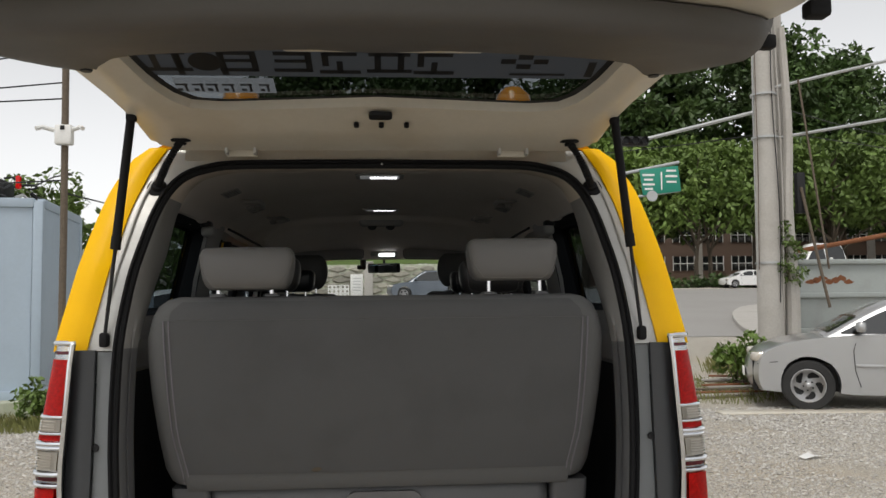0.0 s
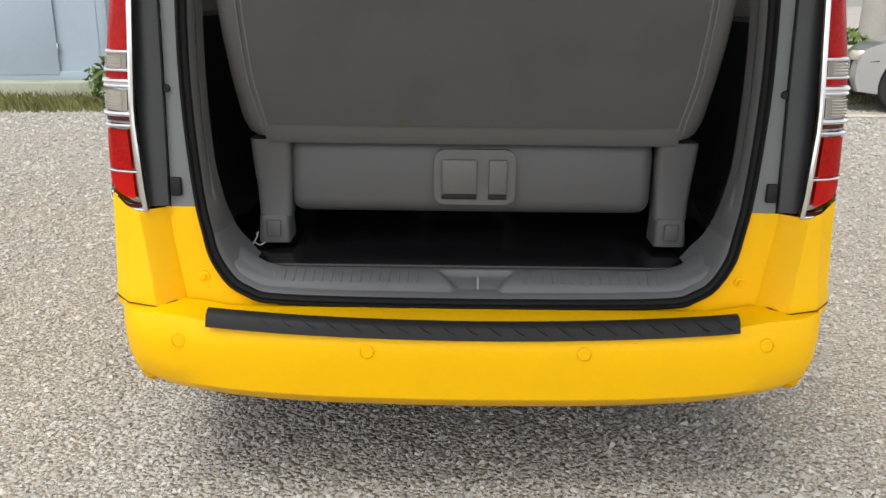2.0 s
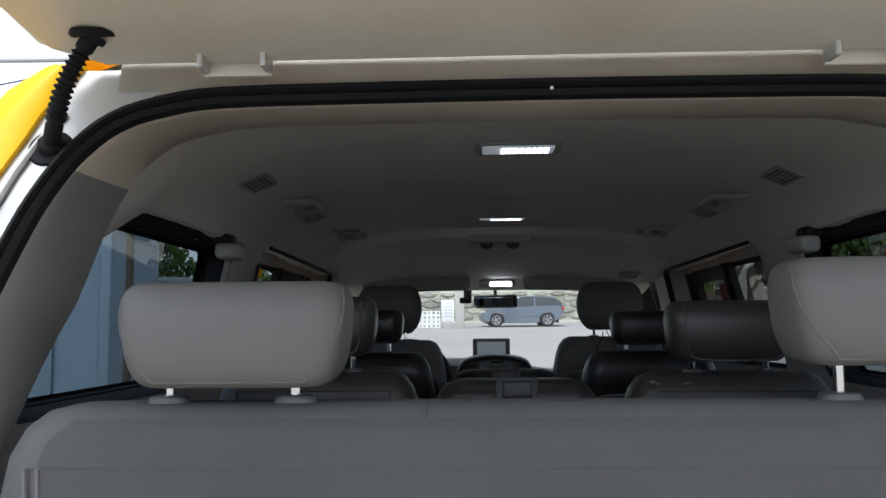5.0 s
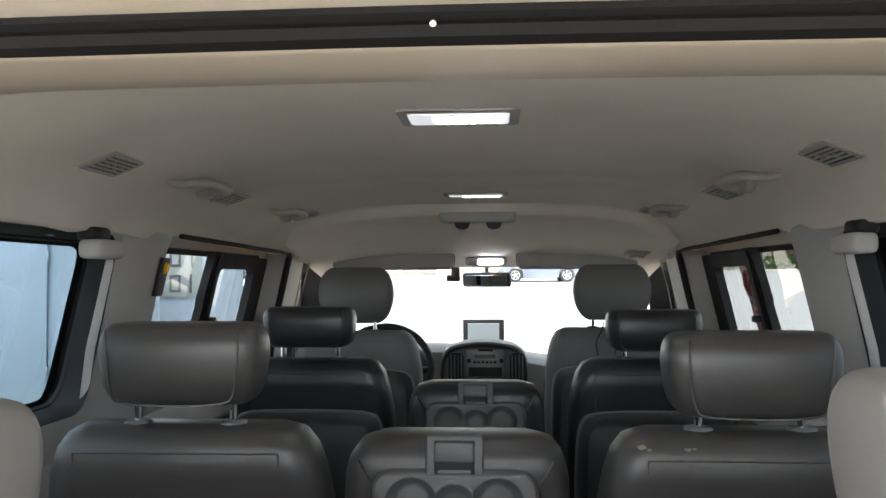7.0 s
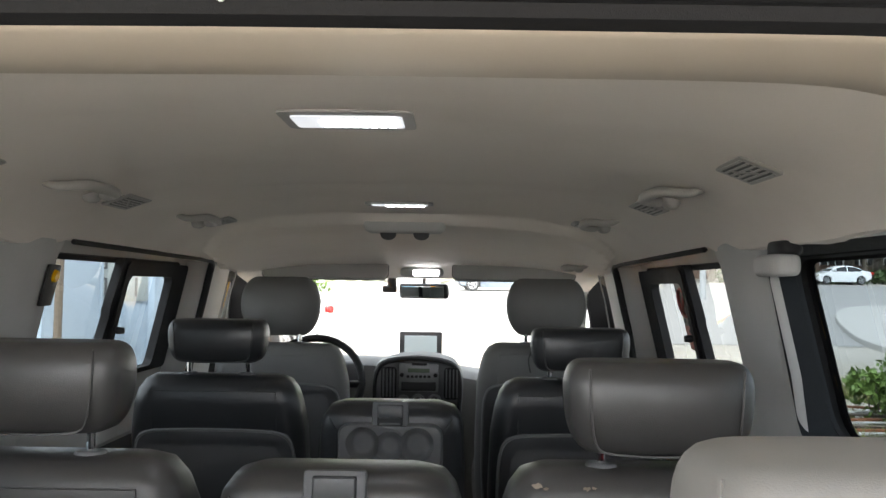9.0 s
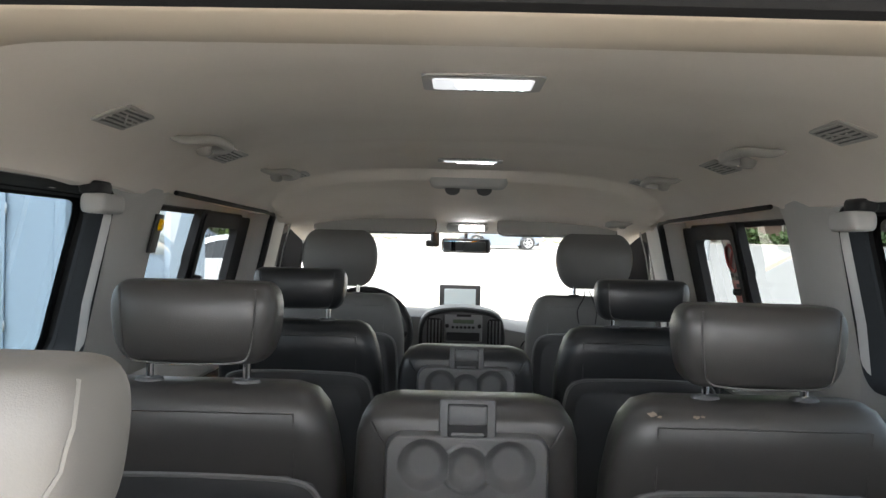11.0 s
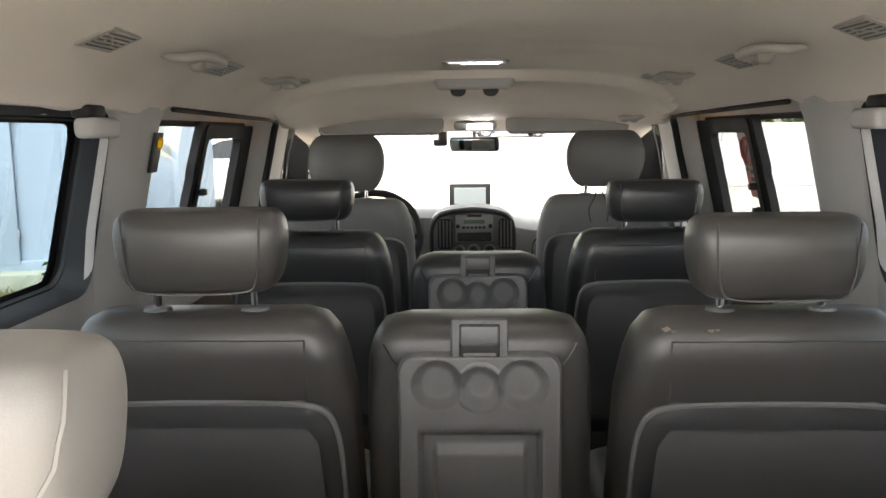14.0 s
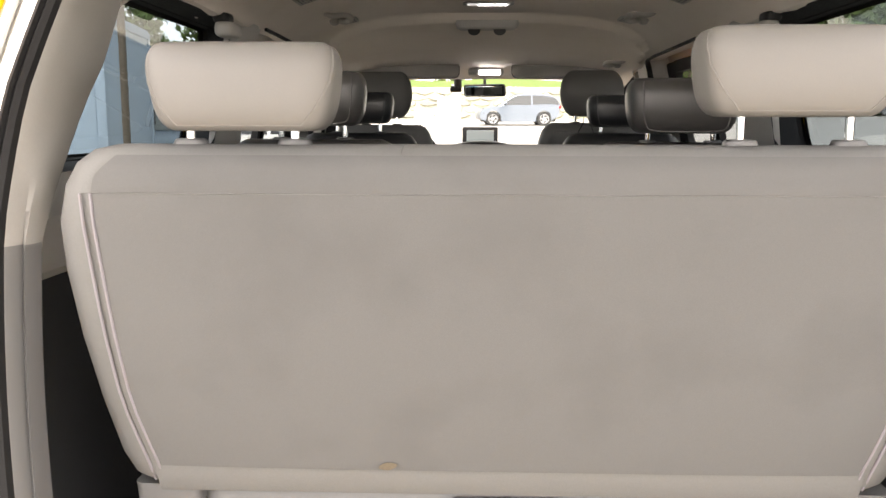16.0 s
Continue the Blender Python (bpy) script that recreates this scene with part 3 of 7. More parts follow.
bm = ring_band([(0.025, 0.0), (lip(0.029, 0.027), 0.004), (lip(0.036, 0.024), 0.03), (lip(0.042, 0.018), 0.075), (lip(0.046, 0.010), 0.13), (lip(0.046, 0.002), 0.19), (lip(0.03, -0.004), 0.20), (lip(0.0, -0.03), 0.23)])
lo = [f for f in bm.faces if f.calc_center_median().z > 1.31]
up = bm.copy()
bmesh.ops.delete(bm, geom=lo, context="FACES")
bmesh.ops.delete(up, geom=[f for f in up.faces if f.calc_center_median().z <= 1.31], context="FACES")
side_trim = bm.copy()
bmesh.ops.delete(side_trim, geom=[f for f in side_trim.faces if f.calc_center_median().z <= 0.70], context="FACES")
bmesh.ops.delete(bm, geom=[f for f in bm.faces if f.calc_center_median().z > 0.70], context="FACES")
vp("lower_opening_trim", bm, SILL, "grey plastic lower opening trim")
for sx in (-1, 1):
    half = side_trim.copy()
    bmesh.ops.delete(half, geom=[f for f in half.faces if f.calc_center_median().x * sx < 0], context="FACES")
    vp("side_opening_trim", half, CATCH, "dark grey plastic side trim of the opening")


def cut_at_corner(bm, sx, keep_upper):
    """One side of the slanting joint between pillar trim and header trim, on one half."""
    for co, no in (((0, 0, 0), (-sx, 0, 0)), ((sx * 0.612, 0, 1.725), (sx * 0.5 * (1 if keep_upper else -1), 0, -0.866 * (1 if keep_upper else -1)))):
        bmesh.ops.bisect_plane(bm, geom=bm.verts[:] + bm.edges[:] + bm.faces[:], plane_co=co, plane_no=no, clear_outer=True)
    return bm


head = bmesh.new()
tmp_ = bpy.data.meshes.new("joint")
for sx in (-1, 1):
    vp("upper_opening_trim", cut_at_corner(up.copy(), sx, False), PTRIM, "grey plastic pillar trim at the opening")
    half = cut_at_corner(up.copy(), sx, True)
    half.to_mesh(tmp_)
    head.from_mesh(tmp_)
bpy.data.meshes.remove(tmp_)
bmesh.ops.remove_doubles(head, verts=head.verts[:], dist=1e-4)
# paler than the pillar trim: the tailgate's bounce is painted in
vp("header_trim", head, UTRIM, "plastic header trim with beige bounced light in its colour")
vp("seal_speck", lathe([(0.0, 0.002), (0.002, 0.0015), (0.0026, 0.0)], 10, Matrix.Translation((0.009, 2.818, 1.815)) @ pose(0, 0, 0, 120, 0, 0)), WHITEP, "white paint speck")

# scuff sill with ribs and the latch recess
SILL_ROWS = smoothed([(2.598, 0.545), (2.608, 0.568), (2.63, 0.583), (2.655, 0.590), (2.672, 0.590), (2.68, 0.586), (2.683, 0.56)], 5)


def latch_dip(x, y):
    """The hollow round the striker, wider towards the load floor."""
    k = (y - 2.600) / 0.062
    if k < 0 or k > 1:
        return 0.0
    return 0.015 * min(1.0, max(0.0, (0.062 + 0.045 * k - abs(x - 0.015)) / 0.018)) * min(1.0, (1 - k) / 0.22)


sill_xs = list(np.linspace(-0.64, -0.15, 14)) + list(np.linspace(-0.13, 0.16, 46)) + list(np.linspace(0.18, 0.64, 14))
bm = loft([[(x, y + 0.05 * (max(0.0, abs(x) - 0.47) / 0.17) ** 2 * (y > 2.62) + 0.5 * latch_dip(x, y), z + 0.085 * (max(0.0, abs(x) - 0.47) / 0.17) ** 2 - latch_dip(x, y)) for x in sill_xs] for y, z in SILL_ROWS], False, False)
sill = vp("scuff_sill", bm, SILL, "ribbed grey plastic loading sill")
for sx in (-1, 1):
    for k in range(17):
        x = sx * (0.135 + 0.024 * k)
        vp("rib", tube([(x, 2.612, 0.573), (x, 2.63, 0.584), (x, 2.655, 0.591)], 0.0026, 5), SILL, "", sill)
vp("striker", tube([(0.017, 2.612, 0.556), (0.017, 2.612, 0.584), (0.017, 2.632, 0.590), (0.017, 2.632, 0.566)], 0.0032, 8), GALV, "chrome latch striker", sill)

# bumper
BX = [(-0.915, 3.0), (-0.895, 2.76), (-0.872, 2.62), (-0.853, 2.54), (-0.815, 2.485), (-0.74, 2.455), (-0.6, 2.43), (-0.4, 2.413), (-0.2, 2.405), (0, 2.402)]
BX = BX + [(-x, y) for x, y in BX[-2::-1]]


def bumper_row(z, inset, kx):
    out = []
    for x, y in smoothed(BX, 3):
        top = 0.016 * min(1.0, max(0.0, (abs(x) - 0.60) / 0.08)) + 0.013 * min(1.0, max(0.0, (abs(x) - 0.79) / 0.06)) if z > 0.52 else 0.0
        low = 0.03 * min(1.1, abs(x) / 0.83) ** 4 if z < 0.4 else 0.0
        yy = y + inset * (1 if abs(x) < 0.82 else 0.3)
        if inset > 0.1 and z > 0.5:
            yy = min(yy, 2.569) if abs(x) < 0.8 else yy
        out.append((x * kx, yy, z + top + low))
    return out


rows = [bumper_row(0.30, 0.12, 0.95), bumper_row(0.317, 0.045, 0.965), bumper_row(0.35, 0.012, 0.98), bumper_row(0.42, 0.003, 0.995), bumper_row(0.47, 0.0, 1.0), bumper_row(0.505, 0.004, 1.0),
        bumper_row(0.521, 0.016, 1.0), bumper_row(0.526, 0.05, 1.0), bumper_row(0.522, 0.17, 1.0)]
bm = loft(rows, False, False)
bumper = vp("rear_bumper", bm, YELLOW, "yellow painted rear bumper")
for sx in (-1, 1):
    # raised corner over the bumper's end, under the lamp, with a slanting facet towards the opening
    rows = []
    for z, k, q in ((0.530, 0.0, 0.0), (0.57, 0.0, 0.0), (0.60, 0.004, 0.0), (0.70, 0.01, 0.3), (0.765, 0.014, 1.0)):
        xi = 0.706 + 0.036 * (z - 0.552) / 0.213
        up = 0.045 * q
        yv = 2.505 + k * 3.0
        rows.append([(sx * xi, yr(z) + 0.002, z), (sx * (xi + 0.004), yr(z) - 0.004, z), (sx * (xi + 0.043), yv + 0.008, z), (sx * (xi + 0.052), yv, z), (sx * 0.825, yv + 0.006, z + 0.3 * up), (sx * (0.866 - 0.2 * k), 2.55 + k * 2, z + 0.8 * up + 0.004), (sx * (0.882 - 0.3 * k), 2.64, z + up + 0.006), (sx * 0.892, 2.75, z + up + 0.008)])
    bm = loft(rows, False, False)
    vp("bumper_corner", bm, YELLOW, "yellow bumper corner", bumper, auto=25)
    bm = tube([(sx * 0.722, 2.550, 0.541), (sx * 0.757, 2.503, 0.5405), (sx * 0.826, 2.509, 0.549), (sx * 0.867, 2.548, 0.556), (sx * 0.884, 2.65, 0.558)], 0.0016, 5)
    vp("panel_gap", bm, BLACK, "", bumper)
for x, z in ((-0.69, 0.478), (-0.243, 0.472), (0.259, 0.473), (0.69, 0.484)):
    y = lerp_table([(a, b) for a, b in smoothed(BX, 3)], x)
    m = Matrix.Translation((x, y + 0.003, z)) @ pose(0, 0, 0, 90, 0, 0)
    s = vp("parking_sensor", lathe([(0.0, 0.006), (0.013, 0.006), (0.0165, 0.003), (0.017, 0.0)], 20, m), YELLOW, "round yellow parking sensor", bumper)
    vp("sensor_rim", lathe([(0.0165, 0.0), (0.0165, 0.005), (0.0185, 0.005), (0.0185, 0.0)], 20, m), YELLOW, "", s)
rows = []
for z, dy in ((0.510, 0.003), (0.513, -0.006), (0.535, 0.002), (0.546, 0.014), (0.5485, 0.030), (0.543, 0.031)):
    rows.append([(x, lerp_table([(a, b) for a, b in smoothed(BX, 3)], x) + dy, z - 0.014 * (1 - (x / 0.61) ** 2) + 0.008) for x in np.linspace(-0.620, 0.620, 25)])
strip = vp("scuff_strip", loft(rows, False, False), BLACK, "black ribbed bumper scuff strip", bumper)
for k in range(22):
    x = -0.56 + 0.0533 * k
    y = lerp_table([(a, b) for a, b in smoothed(BX, 3)], x)
    dz = -0.014 * (1 - (x / 0.61) ** 2) + 0.008
    vp("rib", tube([(x, y + 0.022, 0.5475 + dz), (x + 0.008, y + 0.012, 0.5445 + dz), (x + 0.022, y + 0.002, 0.5355 + dz), (x + 0.04, y - 0.002, 0.526 + dz)], 0.0025, 5), BLACK, "", strip)
for sx in (-1, 1):
    m = Matrix.Translation((sx * 0.661, 2.583, 0.593)) @ pose(0, 0, 0, 90, 0, 0)
    vp("bolt", lathe([(0.0, 0.008), (0.006, 0.008), (0.007, 0.004), (0.014, 0.003), (0.0145, 0.0)], 14, m), YELLOW, "yellow painted bolt")
    m = Matrix.Translation((sx * 0.727, 2.618, 1.047)) @ pose(0, 0, 0, 90, 0, 0)
    vp("plug", lathe([(0.0, 0.004), (0.008, 0.004), (0.010, 0.0)], 14, m), BLACK, "black plug")
    vp("pillar_catch", box((sx * 0.717, 2.598, 0.815), (0.026, 0.014, 0.046), 0.004), BLACK, "black catch")


# ---- tail lamps ----
def tail_curve(u, z):
    """A point on the lamp's wrap: u from the inner edge to the side."""
    k = lerp_table([(0.755, 0.012), (0.80, 0.004), (1.0, 0.0), (1.32, 0.0)], z)
    lean = lerp_table([(0.755, 0.876), (0.9, 0.876), (1.08, 0.870), (1.31, 0.836)], z)
    xi = lerp_table([(0.755, 0.772), (0.99, 0.790), (1.29, 0.775), (1.32, 0.770)], z)
    x = xi + (lean - xi) * math.sin(min(1, u) * math.pi / 2) + 0.012 * max(0, u - 1)
    y = yr(z) - 0.052 + 0.055 * (1 - math.cos(min(1, u) * math.pi / 2)) + 0.16 * max(0, u - 1)
    return x, y + k


def lamp_piece(sx, za, zb, ua, ub, dy, n=8, nz=4, slope=0.0, thick=0.010, rise=0.0):
    rows = []
    for i in range(nz + 1):
        row = []
        for j in range(n + 1):
            u = ua + (ub - ua) * j / n
            lo = za + rise * min(1.0, u) ** 2.4
            z = lo + (zb - lo) * i / nz + slope * (1 - u)
            x, y = tail_curve(u, z)
            row.append((sx * x, y + dy, z))
        rows.append(row)
    bm = loft(rows, False, False)
    bmesh.ops.solidify(bm, geom=bm.faces[:], thickness=thick)
    return bm


for sx in (-1, 1):
    body = vp("tail_lamp", lamp_piece(sx, 0.765, 1.315, 0.0, 1.5, 0.010, 14, 14, rise=0.045), CHROME, "chrome-edged red tail lamp")
    pieces = (("brake_lens", 1.135, 1.275, REDL), ("clear_lens", 1.095, 1.128, CLEARL), ("red_strip", 1.073, 1.089, REDL), ("reverse_lens", 1.000, 1.046, CLEARL), ("dark_strip", 0.975, 0.985, DRED),
              ("tail_lens", 0.862, 0.955, REDL), ("turn_lens", 0.792, 0.855, REDP), ("dark_strip", 1.288, 1.296, DRED), ("dark_strip", 0.772, 0.779, DRED))
    for nm, a, b, mt in pieces:
        inner = 0.09 if b - a < 0.02 else (0.17 if b < 0.96 else 0.13)
        outer = 0.80 if b < 0.96 else (1.04 if a > 1.13 else 1.1)
        vp(nm, lamp_piece(sx, a, b, inner, outer, 0.003, 10, 5, 0.0, 0.006, 0.075 if nm == "turn_lens" else (0.048 if a < 0.775 else 0.0)), mt, "", body)
    # fine ribs moulded across the two clear lenses
    for za, zb, count in ((1.098, 1.125, 4), (1.003, 1.043, 6)):
        for k in range(count):
            z = za + (zb - za) * (k + 0.5) / count
            vp("lens_rib", tube([(sx * tail_curve(u, z)[0], tail_curve(u, z)[1] - 0.0035, z) for u in (0.22, 0.4, 0.6, 0.8, 1.0)], 0.0016, 5), CLEARL, "", body)
    for z, r in ((1.316, 0.007), (1.132, 0.005), (1.091, 0.004), (1.066, 0.007), (1.055, 0.005), (0.992, 0.007), (0.965, 0.005), (0.858, 0.003), (0.766, 0.005)):
        pts = []
        for j in range(9):
            u = -0.02 + 1.5 * j / 8
            zz = z + (0.045 * min(1.0, max(u, 0)) ** 2.4 if z < 0.77 else 0.0)
            x, y = tail_curve(max(u, 0), zz)
            pts.append((sx * x, y - 0.001, zz))
        vp("chrome_bar", tube(pts, r, 8), CHROME, "", body)
    pts = [(sx * (tail_curve(0.03, z)[0]), tail_curve(0.03, z)[1] - 0.002, z) for z in np.linspace(0.768, 1.314, 12)]
    vp("chrome_bar", tube(pts, 0.0075, 8), CHROME, "", body)

    # flat inner border beside the lenses
    vp("chrome_border", lamp_piece(sx, 0.768, 1.312, 0.015, 0.10, 0.004, 3, 12, 0.0, 0.006), CHROME, "", body)

# ---- windows in the sides ----
def win_outline(ya, yb, za, zb, r, grow, slant_a=0.0, slant_b=0.0, n=6):
    """(y, z) of a rounded opening whose ends may slant with height."""
    out = []
    for y, z in rrect(yb - ya + 2 * grow, zb - za + 2 * grow, r + max(0, grow), n, (ya + yb) / 2, (za + zb) / 2):
        k = (y - (ya + yb) / 2) / ((yb - ya) / 2)
        s = (slant_b if k > 0 else slant_a) * min(1, abs(k))
        out.append((y + s * (zb - z), z))
    return out


def wall_ring(outline, outline2, fx, fx2, sx):
    return loft([[(sx * fx(y, z), y, z) for y, z in outline], [(sx * fx2(y, z), y, z) for y, z in outline2]], True, False)


def xin(y, z):
    """The half width of the lining at the pillars."""
    return lerp_table(XIN, z) - (0.02 if y > 5.5 else 0)


def xglass(y, z):
    return side_x(y, z) - 0.014


def ring_to_rect(outline, ya, yb, za, zb, fx, fx2, sx):
    """A wall with a hole: from the hole's outline out to a rectangle."""
    cy_, cz_ = sum(p[0] for p in outline) / len(outline), sum(p[1] for p in outline) / len(outline)
    far = []
    for y, z in outline:
        dy, dz = y - cy_, z - cz_
        k = min((((yb - cy_) if dy > 0 else (ya - cy_)) / dy) if abs(dy) > 1e-6 else 1e9, (((zb - cz_) if dz > 0 else (za - cz_)) / dz) if abs(dz) > 1e-6 else 1e9)
        far.append((cy_ + dy * k, cz_ + dz * k))
    for c in ((ya, za), (ya, zb), (yb, za), (yb, zb)):
        i = min(range(len(far)), key=lambda j: abs(far[j][0] - c[0]) + abs(far[j][1] - c[1]))
        far[i] = c
    far = [(max(y, yr(z) + 0.10), z) for y, z in far]
    return loft([[(sx * fx(y, z), y, z) for y, z in outline], [(sx * fx2(y, z), y, z) for y, z in far]], True, False)


def column(prof, zs, sx, fx):
    """A pillar: a section of (y, how far outside the lining) drawn along the height."""
    return loft([[(sx * (fx(y, z) + d), y, z) for y, d in prof] for z in zs], False, False)


SIDEWIN = ((2.95, 3.90, 1.385, 1.716, 0.05), (4.17, 5.14, 1.375, 1.715, 0.04), (5.50, 5.83, 1.36, 1.69, 0.05))
for sx in (-1, 1):
    for i, (ya, yb, za, zb, r) in enumerate(SIDEWIN):
        sb = 0.65 if i == 2 else 0.0
        o = lambda g, shift=0.0: win_outline(ya, yb - shift, za, zb, r, g, 0.0, sb)
        bm = bmesh.new()
        bm.faces.new([bm.verts.new((sx * xglass(y, z), y, z)) for y, z in o(0.012)])
        pane = vp("side_window", bm, (GL_REAR, GL_TINT, GL_CLEAR)[i], ("dark tinted rear side window pane", "tinted sliding window pane", "clear front door window pane")[i], smooth=False)
        pane.visible_shadow = i < 2
        bm = wall_ring(o(-0.012), o(0.014), lambda y, z: xglass(y, z) - 0.004, lambda y, z: xglass(y, z) - 0.006, sx)
        vp("window_frame", bm, RUBBER, "black rubber window frame", pane)
        bm = wall_ring(o(0.010), o(0.10), lambda y, z: side_x(y, z) + 0.001, lambda y, z: side_x(y, z) + 0.003, sx)
        vp("window_surround", bm, BLACK, "", pane)
        if i == 0:
            # black rubber channel with a ridge, then a light reveal that turns into the lining
            inner = [o(0.0), o(0.004), o(-0.008, 0.012), o(-0.004, 0.020), o(0.006, 0.022)]
            dep = [-0.004, -0.022, -0.026, -0.036, -0.034]
            vp("window_channel", loft([[(sx * (xglass(y, z) + d), y, z) for y, z in q] for q, d in zip(inner, dep)], True, False), RUBBER, "black rubber window channel", pane)
            xq = lambda y, z: xin(y, z) + 0.015
            vp("window_reveal", loft([[(sx * (xglass(y, z) - 0.034), y, z) for y, z in o(-0.002, 0.021)], [(sx * (xq(y, z) + 0.012), y, z) for y, z in o(0.004, 0.040)], [(sx * xq(y, z), y, z) for y, z in o(0.010, 0.050)]], True, False), RUBBER, "black rubber window reveal", pane)
            bm = ring_to_rect(o(0.010, 0.050), 2.74, 3.89, 1.26, 1.80, xq, xq, sx)
            vp("upper_side_trim", bm, TRIM, "light grey plastic window lining")
        elif i == 1:
            xd = lambda y, z: xglass(y, z) - 0.010
            vp("window_reveal", wall_ring(o(0.0), o(0.006), lambda y, z: xglass(y, z) - 0.004, xd, sx), BLACK, "", pane)
            vp("sliding_door_trim", ring_to_rect(o(0.004), 4.02, 5.50, 1.22, 1.775, xd, xd, sx), TRIM, "light grey plastic sliding door lining")
        else:
            vp("window_reveal", wall_ring(o(0.0), o(0.006), lambda y, z: xglass(y, z) - 0.004, lambda y, z: xin(y, z) + 0.02, sx), BLACK, "", pane)
            vp("front_door_trim", ring_to_rect(o(0.004), 5.42, 5.95, 1.2, 1.76, lambda y, z: xin(y, z) + 0.02, lambda y, z: xin(y, z) + 0.02, sx), BLACK, "black front door frame")
    zs = [1.22, 1.3, 1.4, 1.5, 1.6, 1.66, 1.7, 1.74, 1.775, 1.81]
    vp("centre_pillar", column([(3.852, 0.030), (3.860, 0.016), (3.88, 0.010), (3.92, 0.003), (3.97, -0.003), (4.03, -0.002), (4.09, 0.008), (4.13, 0.028), (4.155, 0.06), (4.165, 0.13)], zs, sx, xin), TRIM, "broad light grey pillar lining")
    vp("belt_pillar", column([(5.172, 0.10), (5.177, 0.02), (5.19, -0.002), (5.22, -0.008), (5.32, -0.008), (5.40, 0.0), (5.43, 0.03), (5.44, 0.13)], zs, sx, xin), TRIM, "light grey belt pillar")
    # added pale strip stands in for daylight on the pillar's front edge
    vp("seat_belt", loft([[(sx * (xin(5.32, z) - 0.012), 5.445, z), (sx * (xin(5.32, z) - 0.004), 5.48, z), (sx * (xin(5.32, z) + 0.0), 5.48, z), (sx * (xin(5.32, z) - 0.006), 5.445, z)] for z in (0.9, 1.2, 1.4, 1.6, 1.72)]), TRIM, "pale strip for the lit front edge of the pillar")
    # lower walls
    rows = [[(sx * (xin(y, z) + (0.0 if y < 4.05 else 0.05)), y, z) for y in (2.72, 3.0, 3.4, 3.8, 4.04, 4.07, 4.6, 5.2, 5.6, 6.1)] for z in (0.55, 0.8, 1.0, 1.12, 1.2)]
    trim_ = vp("lower_side_trim", loft(rows, False, False), LTRIM, "dark grey plastic lower trim")
    if sx > 0:
        for k in range(11):
            z = 0.765 - 0.0165 * k
            vp("grille_rib", tube([(0.665 + 0.1 * (z - 0.067 * f) - 0.005, 3.02 + 0.13 * f, z - 0.067 * f) for f in (0.0, 0.5, 1.0)], 0.0042, 6), LTRIM, "", trim_)
    rows = [[(sx * (xin(y, z) - d + (0.0 if y < 4.05 else 0.05)), y, z) for y in (2.72, 3.0, 3.4, 3.8, 4.04, 4.07, 4.6, 5.2, 5.6, 6.1)] for z, d in ((1.2, 0.0), (1.215, 0.012), (1.25, 0.012), (1.285, 0.004), (1.30, -0.004))]
    vp("armrest_ledge", loft(rows, False, False), TRIM, "light grey plastic ledge under the windows")

# headliner
ZC = [(2.98, 1.838), (3.03, 1.842), (3.2, 1.862), (3.4, 1.874), (4.4, 1.863), (4.6, 1.853), (4.66, 1.846), (5.0, 1.823), (5.4, 1.783), (5.82, 1.708)]
STEP = [(0, 4.63), (0.2, 4.632), (0.35, 4.645), (0.48, 4.68), (0.56, 4.76), (0.62, 4.90), (0.66, 5.2)]
DROP = [(0, 0), (0.2, 0.002), (0.35, 0.01), (0.45, 0.024), (0.55, 0.05), (0.61, 0.077), (0.65, 0.10), (0.68, 0.122), (0.735, 0.118)]

DROP_REAR = [(0, 0), (0.42, 0.003), (0.5, 0.016), (0.55, 0.034), (0.588, 0.064), (0.617, 0.105), (0.64, 0.15), (0.68, 0.20), (0.735, 0.24)]


def ceil_z(x, y):
    k = min(1.0, max(0.0, (y - lerp_table(STEP, abs(x)) + 0.01) / 0.03))
    sag = 0.0022 * math.sin(9.0 * y + 1.0) * math.cos(4.0 * x) + 0.0015 * math.sin(23 * y + 6 * x)
    near = min(1.0, max(0.0, (3.30 - y) / 0.27))
    if near:
        return lerp_table(ZC, y) - near * lerp_table(DROP_REAR, abs(x)) - (1 - near) * lerp_table(DROP, abs(x))
    if 3.02 < y < 4.12:
        sag -= min(1.0, (y - 3.02) / 0.12, (4.12 - y) / 0.08) * lerp_table([(0.58, 0.0), (0.66, 0.010), (0.68, 0.020), (0.735, 0.034)], abs(x))
    sag += 0.0065 * math.exp(-((y - 4.15 - 0.05 * x) / 0.05) ** 2) * math.cos(2.2 * x) + 0.005 * math.exp(-((y - 3.9) / 0.045) ** 2) * math.cos(3 * x - 0.6) + 0.003 * math.exp(-((y - 4.34 + 0.1 * x) / 0.03) ** 2)
    return lerp_table(ZC, y) - lerp_table(DROP, abs(x)) * (1.0 - 0.2 * min(1.0, max(0.0, (y - 4.6) / 0.4)) - 0.4 * min(1.0, max(0.0, (y - 5.05) / 0.4))) - 0.026 * k + sag * (3.1 < y < 4.6)


xs = [0, 0.05, 0.1, 0.15, 0.2, 0.25, 0.3, 0.35, 0.4, 0.45, 0.48, 0.51, 0.54, 0.57, 0.60, 0.62, 0.64, 0.655, 0.67, 0.68, 0.735]
xs = [-x for x in xs[:0:-1]] + xs
